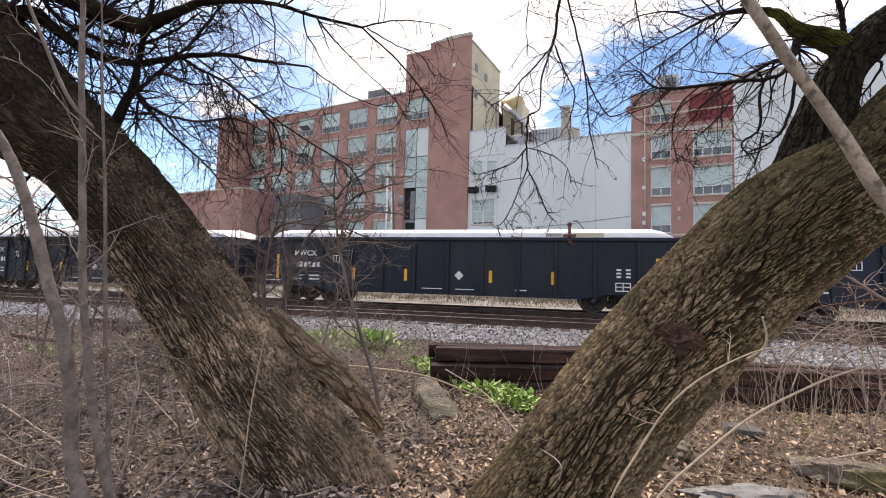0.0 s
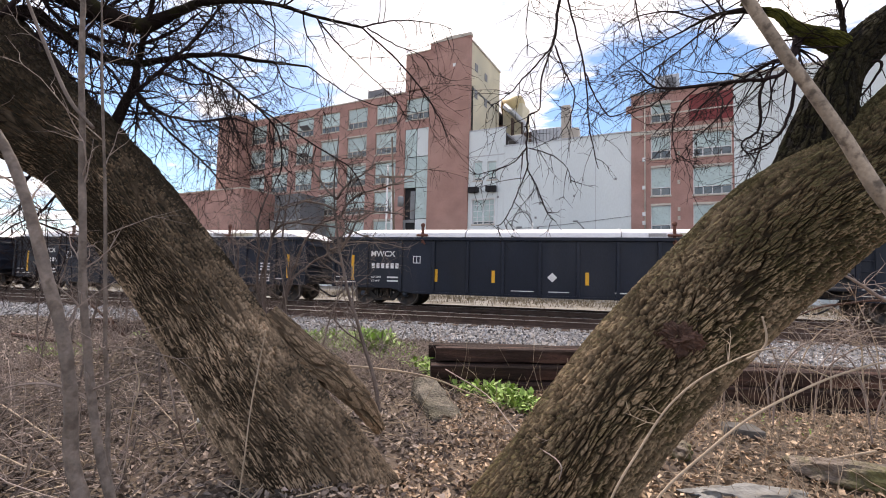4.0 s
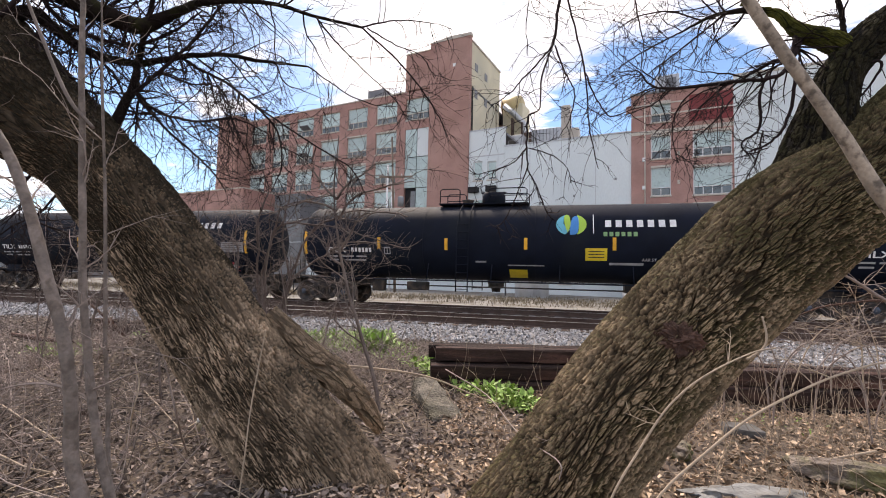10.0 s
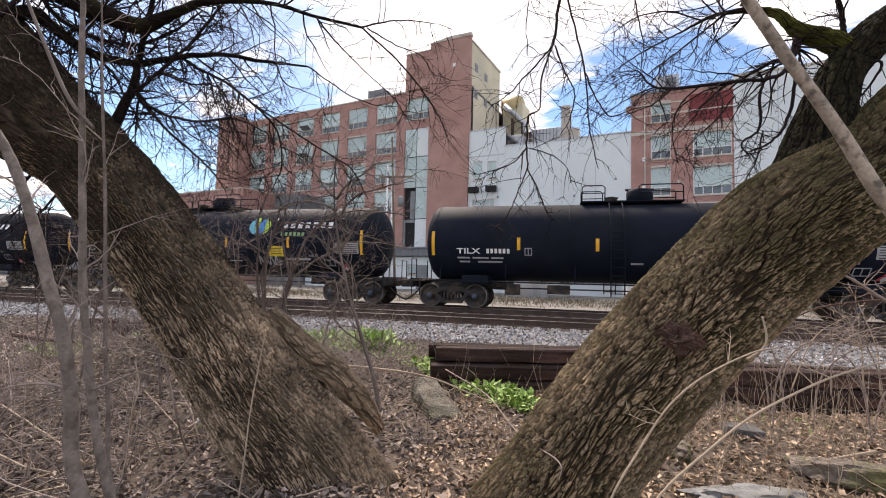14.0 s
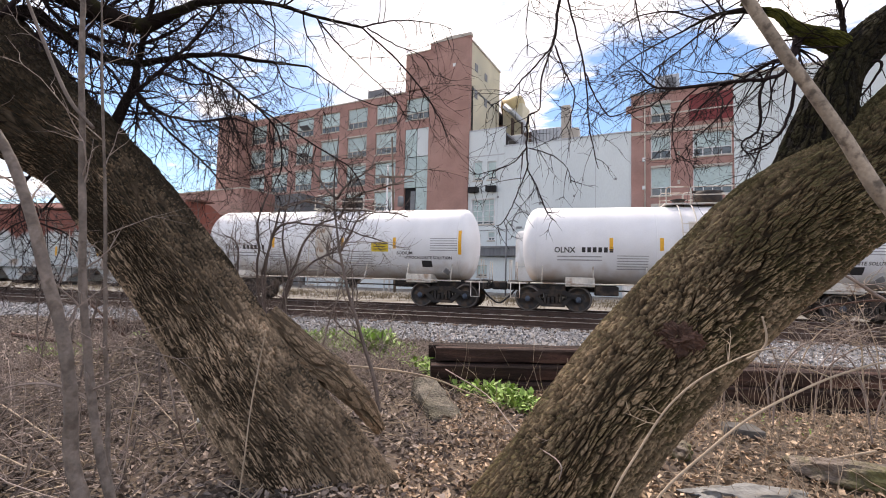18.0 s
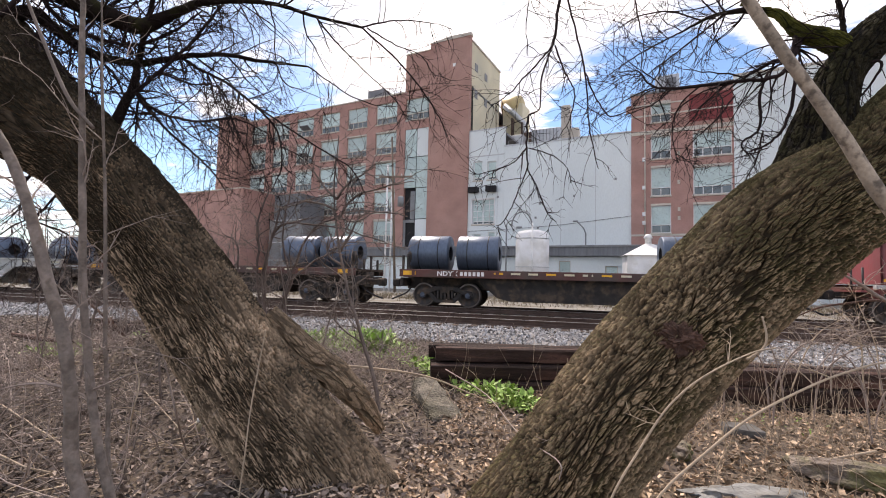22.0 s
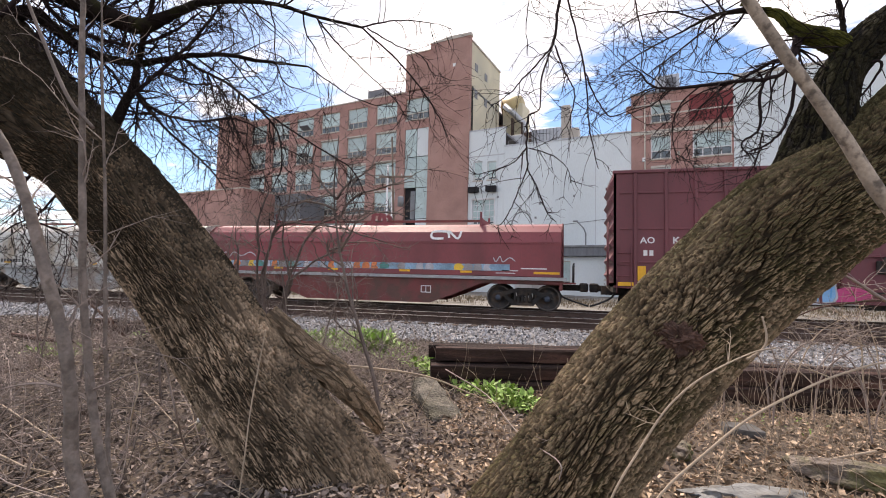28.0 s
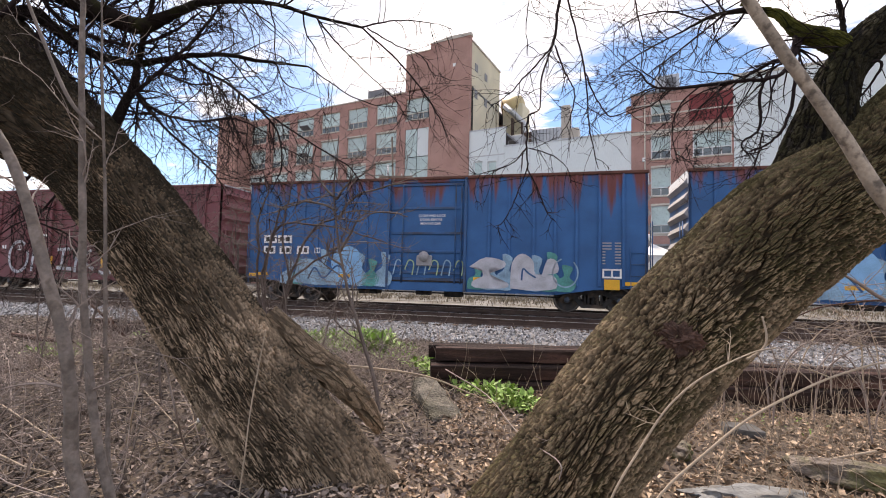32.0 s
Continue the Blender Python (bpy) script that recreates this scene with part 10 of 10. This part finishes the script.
    if variant[0] == "R":
        sign(car, "AO", -6.95, -6.48, 2.44, 2.66, MARK_WHITE, pl)
        sign(car, "K", -5.93, -5.70, 2.44, 2.66, MARK_WHITE, pl)
        for z, segs in ((2.0, [(-6.87, -6.5, 2), (-5.95, -5.55, 2), (-5.08, -4.75, 2)]),):
            for a, b, n in segs:
                letters(car, pl, a, b, z, z + 0.24, n, MARK_WHITE)
        frame_box(car, pl, -4.0, -3.75, 1.98, 2.22, MARK_WHITE, 0.03)
        part("notice", Shape().patch(-2.45, -2.1, 2.6, 2.75, pl), MARK_WHITE, car)
        part("notice", Shape().patch(0.1, 0.35, 1.85, 2.02, flat(-1.437)), MARK_WHITE, car)
        part("notice", Shape().patch(0.75, 0.92, 2.1, 2.25, flat(-1.437)), SPRAY_ORANGE, car)
    else:
        for z, segs in ((2.42, [(-6.95, -6.45, 2), (-6.3, -5.75, 2)]), (1.98, [(-6.95, -6.5, 2), (-6.2, -5.75, 2), (-5.4, -4.95, 2)])):
            for a, b, n in segs:
                part("number_plate", Shape().patch(a - 0.05, b + 0.05, z - 0.04, z + 0.28, flat(-1.564)), MARK_WHITE, car)
                letters(car, hi2, a, b, z, z + 0.24, n, MARK_BLACK)
        frame_box(car, hi, -4.65, -4.4, 1.98, 2.2, MARK_WHITE, 0.03)
        part("sign_plate", Shape().patch(6.38, 6.88, 0.85, 1.20, hi), YELLOW, car)
        frame_box(car, hi2, 6.32, 6.94, 1.24, 1.56, MARK_WHITE, 0.06)
        for x in (-7.0, -3.3, 2.1, 4.3):
            part("reflective_stripe", Shape().patch(x - 0.25, x + 0.25, 1.05, 1.17, hi2), YELLOW, car)
    rnd = random.Random(variant)
    if variant == "R1":
        blob(car, hi, [(-5.8, 0.72), (-5.45, 1.7), (-5.0, 1.2), (-2.0, 1.0), (-1.0, 1.15), (-0.5, 0.85), (-1.4, 0.68), (-3.5, 0.68)], SPRAY_PINK, "spray_paint", 4, "pink spray-painted backdrop")
        # pale blue outlined block shapes
        x = -5.5
        for k, w in enumerate((0.75, 0.72, 0.78, 0.72, 0.85)):
            o = [(x, 0.72), (x + w, 0.70 + 0.03 * (k % 2)), (x + w + 0.05, 1.2), (x + w - 0.03, 1.80), (x + 0.1, 1.86), (x - 0.08, 1.75), (x + 0.02, 1.3)]
            blob(car, flat(-1.566), [(a + (0.05 if a > x + w / 2 else -0.05), b + (0.05 if b > 1.25 else -0.03)) for a, b in o], SPRAY_WHITE, "spray_paint", 3)
            blob(car, flat(-1.570), o, SPRAY_BLUE, "spray_paint", 3)
            blob(car, flat(-1.574), [(x + 0.30, 0.98), (x + 0.42, 1.0), (x + 0.44, 1.52), (x + 0.28, 1.56)], LOGO_BLUE if k % 2 else SPRAY_SKY, "spray_paint", 3)
            stroke(car, flat(-1.5755), [(x + 0.02, 1.78), (x + 0.3, 1.72), (x + w - 0.08, 1.76), (x + w - 0.02, 1.3), (x + w - 0.06, 0.8)], 0.045, LOGO_BLUE if k % 2 else SPRAY_SKY, n=3)
            stroke(car, flat(-1.5765), [(x + 0.5, 1.68), (x + 0.55, 1.35), (x + 0.40 + 0.2 * (k % 2), 0.82)], 0.06, SPRAY_WHITE if k % 3 else SPRAY_SKY, n=3)
            stroke(car, flat(-1.575), [(x + 0.12, 0.85), (x + 0.15, 1.3), (x + 0.08, 1.7)], 0.05, SPRAY_WHITE)
            x += w + 0.04
        blob(car, flat(-1.49), [(0.1, 1.35), (0.5, 1.2), (0.95, 1.4), (0.9, 1.75), (0.55, 1.95), (0.3, 1.8), (0.05, 1.6)], SPRAY_SKY, "spray_paint", 3)
        stroke(car, flat(-1.494), [(0.2, 1.5), (0.4, 1.65), (0.45, 1.4), (0.6, 1.7), (0.7, 1.45), (0.85, 1.7)], 0.05, MARK_BLACK)
        # a blue flame border over yellow and orange shapes
        for k in range(14):
            x, top = 1.45 + k * 0.34, 2.28 + rnd.uniform(-0.1, 0.16)
            blob(car, flat(-1.5600 - 0.0012 * (k % 2)), [(x - 0.16, 1.55), (x + 0.28, 1.55), (x + 0.24, 1.9), (x + 0.10, 2.08), (x + 0.20, top), (x + 0.02, 2.12), (x - 0.14, 1.85)], SPRAY_SKY if k % 3 else SPRAY_BLUE, "spray_paint", 3)
        blob(car, flat(-1.5630), [(0.35, 0.78), (1.2, 1.05), (1.5, 1.7), (1.75, 1.2), (1.5, 0.8)], SPRAY_SKY, "spray_paint", 3)
        blob(car, flat(-1.566), [(0.9, 0.72), (1.6, 1.2), (2.0, 1.75), (5.9, 1.85), (6.5, 1.2), (6.9, 0.85), (4.0, 0.7)], SPRAY_PURPLE, "spray_paint", 3)
        # overlapping sharp-edged shapes that run from yellow through orange to magenta
        tints = (SPRAY_YELLOW, SPRAY_YELLOW, SPRAY_ORANGE, SPRAY_YELLOW, SPRAY_ORANGE, SPRAY_PINK, SPRAY_ORANGE, SPRAY_YELLOW, SPRAY_ORANGE, SPRAY_PINK, SPRAY_ORANGE, SPRAY_YELLOW)
        for k in range(26):
            x = 1.35 + 5.0 * k / 25 + rnd.uniform(-0.12, 0.12)
            z = rnd.uniform(0.95, 1.55)
            lean, tall, w = rnd.uniform(-0.35, 0.35), rnd.uniform(0.28, 0.48), rnd.uniform(0.16, 0.30)
            hook = rnd.choice((-1, 1))
            o = [(x - w - lean * 0.4, z - tall), (x + w - lean * 0.4, z - tall + 0.06), (x + w * 0.5, z), (x + w + lean, z + tall * 0.8), (x + hook * (w + 0.2) + lean, z + tall + 0.08), (x - w * 0.6 + lean, z + tall), (x - w * 0.8, z + 0.05)]
            o = [(a, min(max(b, 0.74), 1.98)) for a, b in o]
            cx, cz = sum(a for a, b in o) / 7, sum(b for a, b in o) / 7
            o.sort(key=lambda q: math.atan2(q[1] - cz, q[0] - cx))
            blob(car, flat(-1.568 - 0.0004 * k), o, SPRAY_PURPLE if k % 6 == 4 else tints[(k * 5 + k // 4) % 12], "spray_paint", 2)
            if k % 2:
                stroke(car, flat(-1.5795 - 0.0003 * k), [o[0], o[2], o[3]], 0.035, SPRAY_PURPLE if k % 4 == 1 else SPRAY_YELLOW, n=2)
        for k in range(9):
            x = 0.75 + 0.27 * k
            stroke(car, flat(-1.5650 - 0.0003 * k), [(x, 0.80 + 0.05 * (k % 3)), (x + 0.35, 1.0 + 0.09 * (k % 4)), (x + 0.55, 1.35 + 0.05 * (k % 3))], 0.12, (SPRAY_SKY, LOGO_BLUE, SPRAY_PINK)[k % 3], n=2)
        stroke(car, flat(-1.562), [(6.8, 1.9), (7.0, 2.1), (7.0, 1.8), (7.3, 2.1), (7.35, 1.8), (7.6, 2.05)], 0.035, SPRAY_WHITE)
    if variant == "R2":
        p = flat(-1.566)
        w = 0.155
        ring = [(-3.8 + 0.62 * math.cos(a), 1.65 + 0.74 * math.sin(a)) for a in [0.9 + 2 * math.pi * k / 12 for k in range(12)]]
        stroke(car, p, ring, w, SPRAY_WHITE, label="large white sprayed scrawl")
        for k, pts in enumerate(([(-2.9, 0.95), (-2.85, 1.6), (-2.75, 2.2)], [(-2.72, 2.15), (-2.45, 1.5), (-2.1, 0.95)], [(-2.1, 0.92), (-2.0, 1.5), (-1.95, 2.1)],
                                 [(3.4, 1.4), (3.5, 1.8), (3.65, 2.1)], [(3.65, 2.1), (3.8, 1.8), (3.95, 1.5)], [(3.95, 1.5), (4.1, 1.85), (4.3, 2.1)], [(4.3, 2.1), (4.42, 1.8), (4.5, 1.5)])):
            stroke(car, flat(-1.5665 - 0.0005 * (k % 4)), pts, w, SPRAY_WHITE, n=3)
        for pts in ([(-1.3, 2.0), (-0.4, 2.05)], [(-1.3, 1.15), (-0.3, 1.1)], [(-1.0, 1.15), (-0.9, 2.0)], [(-0.15, 0.95), (-0.05, 2.1)],
                    [(-0.1, 1.5), (0.35, 1.7), (0.8, 2.0)], [(0.1, 1.5), (0.6, 1.3), (1.0, 1.1)]):
            stroke(car, p, pts, w, SPRAY_WHITE, n=2)
        stroke(car, p, [(2.2, 1.95), (1.6, 2.0), (1.45, 1.75), (2.0, 1.5), (2.2, 1.2), (1.8, 0.92), (1.3, 1.0)], w, SPRAY_WHITE)
        stroke(car, p, [(2.45, 1.95), (3.4, 2.1)], w, SPRAY_WHITE, n=2)
        stroke(car, p, [(2.95, 2.0), (3.0, 1.35)], w, SPRAY_WHITE, n=2)
        stroke(car, p, [(5.4, 2.05), (4.8, 1.95), (4.9, 1.65), (5.6, 1.6), (6.1, 1.35), (6.0, 0.85), (5.4, 0.8), (4.9, 1.1)], w, SPRAY_WHITE)
    if variant in ("B1", "B2"):
        p = flat(-1.562)
        # washed-out old paint over the lower side
        for k in range(26):
            x = -6.6 + k * 0.52
            if -1.6 < x < 1.2 or x > 5.0 or rnd.random() < 0.25:
                continue
            tip = rnd.uniform(0.85, 1.45)
            blob(car, p, [(x - 0.1, 0.75), (x + 0.45, 0.74), (x + 0.62, 0.74 + tip * 0.3), (x + 0.40, 0.74 + tip * 0.55), (x + 0.52, 0.74 + tip * 0.9), (x + 0.15, 0.74 + tip), (x + 0.22, 0.74 + tip * 0.6), (x - 0.05, 0.74 + tip * 0.4)], rnd.choice((SPRAY_FADED, SPRAY_FADED, SPRAY_TEAL)) if x < 4.6 else SPRAY_TEAL, "spray_paint", 3)
        ring = [(5.1 + 0.42 * math.cos(a), 1.4 + 0.5 * math.sin(a)) for a in [1.9 + 2 * math.pi * k / 12 for k in range(11)]]
        stroke(car, flat(-1.567), ring, 0.05, SPRAY_FADED)
        blob(car, flat(-1.565), [(-3.5, 0.75), (-2.7, 0.85), (-2.55, 1.5), (-2.8, 2.15), (-3.5, 2.25), (-3.9, 1.6)], SPRAY_BLUE, "spray_paint", 3)
        blob(car, flat(-1.565), [(-5.5, 0.8), (-4.2, 0.75), (-4.0, 1.4), (-4.8, 1.75), (-5.4, 1.6)], SPRAY_FADED, "spray_paint", 3)
        for o in ([(1.7, 1.55), (2.3, 1.9), (3.0, 1.75), (2.9, 1.5), (2.45, 1.55), (2.6, 1.1), (3.1, 1.0), (3.0, 0.8), (1.9, 0.8), (1.85, 1.05), (2.2, 1.2), (2.1, 1.5)],
                  [(3.2, 0.8), (3.25, 1.7), (3.6, 2.05), (4.0, 1.8), (4.1, 1.3), (4.7, 1.3), (4.8, 0.85), (4.0, 0.75)],
                  [(4.3, 1.3), (4.5, 1.85), (4.8, 1.8), (4.85, 1.4)]):
            blob(car, flat(-1.567), [(a * 1.0, b) for a, b in o], SPRAY_WHITE, "spray_paint", 3)
        stroke(car, flat(-1.572), [(3.6, 1.1), (3.65, 1.5), (3.85, 1.35), (4.1, 1.2)], 0.06, BOX_BLUE_PLAIN)
        stroke(car, flat(-1.572), [(-4.9, 0.95), (-4.6, 1.4), (-4.2, 1.0), (-3.6, 1.5), (-3.1, 1.0)], 0.07, BOX_BLUE_PLAIN)
        for k in range(6):
            x = -1.3 + k * 0.48
            stroke(car, flat(-1.498), [(x, 1.2 + 0.2 * (k % 2)), (x + 0.15, 1.75), (x + 0.35, 1.65), (x + 0.3, 1.2)], 0.05, SPRAY_GREEN if k % 2 else SPRAY_FADED)
    return car


CARS = []    # (car, place of its middle at 0 s)


def put(car, mid):
    car.matrix_basis = pose(mid, TRACK_Y, 0)
    CARS.append((car, mid))
    return car


def make_train():
    g = put(make_gondola(), 13.02)
    for mid in (-38.9, -21.6, -4.27, 30.37, 47.66, 65.05):
        CARS.append((copy_thing(g, pose(mid, TRACK_Y, 0)), mid))
    plain, side = make_black_tank()
    for mid in (118.77, 136.68, 172.75):
        CARS.append((copy_thing(plain, pose(mid, TRACK_Y, 0)), mid))
    t1 = copy_thing(plain, pose(82.72, TRACK_Y, 0))
    tagged(t1, "black tank wagon with white sprayed outlines on its side")
    CARS.append((t1, 82.72))
    t5 = copy_thing(plain, pose(154.68, TRACK_Y, 0))
    tagged(t5, "black tank wagon with small pale scrawls low down")
    CARS.append((t5, 154.68))
    put(plain, 100.78)
    tagged(plain, "black tank wagon with a pale green sprayed tag")
    # sprayed outlines on the first
    x = -3.55
    for k, w in enumerate((0.5, 0.42, 0.45, 0.4, 0.52)):
        stroke(t1, side, [(x, 1.25), (x - 0.03, 2.2 - 0.12 * k), (x + w * 0.6, 2.25 - 0.13 * k), (x + w, 1.95 - 0.1 * k), (x + w * 0.7, 1.75 - 0.08 * k), (x + w, 1.5 - 0.05 * k), (x + w * 0.6, 1.2), (x, 1.25)], 0.045, SPRAY_WHITE)
        x += w - 0.01
    stroke(t1, side, [(-0.6, 2.9), (-0.1, 2.85), (-0.15, 2.5), (-0.05, 2.35), (0.1, 2.75), (0.45, 2.7), (0.6, 2.3), (0.5, 1.95), (0.2, 1.8), (-0.15, 2.0), (-0.1, 2.3), (-0.6, 2.45), (-0.2, 2.6), (-0.6, 2.9)], 0.045, SPRAY_WHITE)
    for a, b, n in ((1.6, 2.1, 4), (1.65, 1.75, 4)):
        x = a
        for k in range(n):
            stroke(plain, side, [(x, b), (x + 0.08, b + 0.22), (x + 0.16, b + 0.02), (x + 0.2, b + 0.2)], 0.04, SPRAY_GREEN)
            x += 0.27
    stroke(plain, side, [(1.5, 1.7), (1.45, 2.4), (2.1, 2.55), (2.75, 2.4), (2.7, 1.7), (2.0, 1.6)], 0.03, SPRAY_TEAL)
    for k in range(3):
        stroke(plain, side, [(2.9 + 0.15 * k, 1.9), (3.0 + 0.15 * k, 2.1), (3.05 + 0.15 * k, 1.9)], 0.03, SPRAY_WHITE)
    for k in range(4):
        stroke(t5, side, [(2.75 + 0.25 * k, 1.5), (2.85 + 0.25 * k, 1.85), (2.95 + 0.25 * k, 1.5), (3.05 + 0.25 * k, 1.7)], 0.04, SPRAY_WHITE)
    put(make_hopper(), 192.2)
    put(make_white_tank(True)[0], 209.2)
    put(make_white_tank(False)[0], 222.98)
    put(make_grey_flat(), 237.25)
    b = put(make_brown_flat(), 252.35)
    b2 = copy_thing(b, pose(267.8, TRACK_Y, 0))
    CARS.append((b2, 267.8))
    first = None
    loads = [(237.25, 1.36, 0.70, 1.60, (-5.1, 0.4, 5.4)), (252.35, 1.40, 0.70, 1.55, (-5.75, -3.25, 3.7, 5.55)), (267.8, 1.40, 0.705, 1.60, (-5.95, -3.97, 3.46, 5.46))]
    for mid, deck, r, length, places in loads:
        for x in places:
            if (r, length) != first:
                c = add_coil(0, 0, r, length)
                first = (r, length)
                base = c
                c.matrix_basis = pose(mid + x, TRACK_Y, deck + r)
            else:
                c = copy_thing(base, pose(mid + x, TRACK_Y, deck + r))
            CARS.append((c, mid + x))
    put(make_hood_car(OXIDE, OXIDE_LOW, "oxide-red hooded coil wagon with a white emblem", "C1"), 283.73)
    put(make_hood_car(OXIDE, OXIDE_LOW, "faded oxide-red hooded coil wagon with chalky scrawls", "C2"), 300.47)
    put(make_hood_car(SILVER_HOOD, FLAT_GREY, "weathered silver-grey hooded coil wagon", "C3"), 317.1)
    put(make_hood_car(OXIDE, OXIDE_LOW, "oxide-red hooded coil wagon with a sprayed colour band", "C4"), 332.47)
    put(make_boxcar(BOX_MAROON, BOX_MAROON, "dark maroon box wagon with bright sprayed murals", "maroon box wagons", "R1"), 349.38)
    put(make_boxcar(BOX_MAROON, BOX_MAROON, "dark maroon box wagon with a huge white scrawl", "maroon box wagons", "R2"), 366.46)
    bl = put(make_boxcar(BOX_BLUE, BOX_BLUE_PLAIN, "blue box wagon rusting at its eaves with faded spray paint", "blue box wagons", "B1"), 383.49)
    m = copy_thing(bl, pose(400.3, TRACK_Y, 0))
    CARS.append((m, 400.3))


make_train()
# ---- what moves ----
def motions():
    for car, mid in CARS:
        z = car.matrix_basis.translation.z
        walk(car, [(t, pose(mid - SPEED * t, TRACK_Y, z)) for t in (0.0, 8.0, 16.0, 24.0, 32.0)])
        # the wheels roll while they are anywhere near the camera
        for wheel in [o for o in car.children_recursive if "axle_x" in o]:
            place = mid + wheel["axle_x"]
            first = max(0, math.ceil((place - 16) / SPEED * FPS))
            last = min(32 * FPS, math.floor((place + 36) / SPEED * FPS))
            if last - first < 2:
                continue
            a = wheel.matrix_basis.translation.x
            rows = [(k / FPS, pose(a, 0, 0.457, 0, -math.degrees(SPEED * k / FPS / 0.457) % 360, 0)) for k in range(first, last + 1)]
            if first > 0:
                rows.insert(0, (0.0, rows[0][1]))
            if last < 32 * FPS:
                rows.append((32.0, rows[-1][1]))
            walk(wheel, rows)


motions()
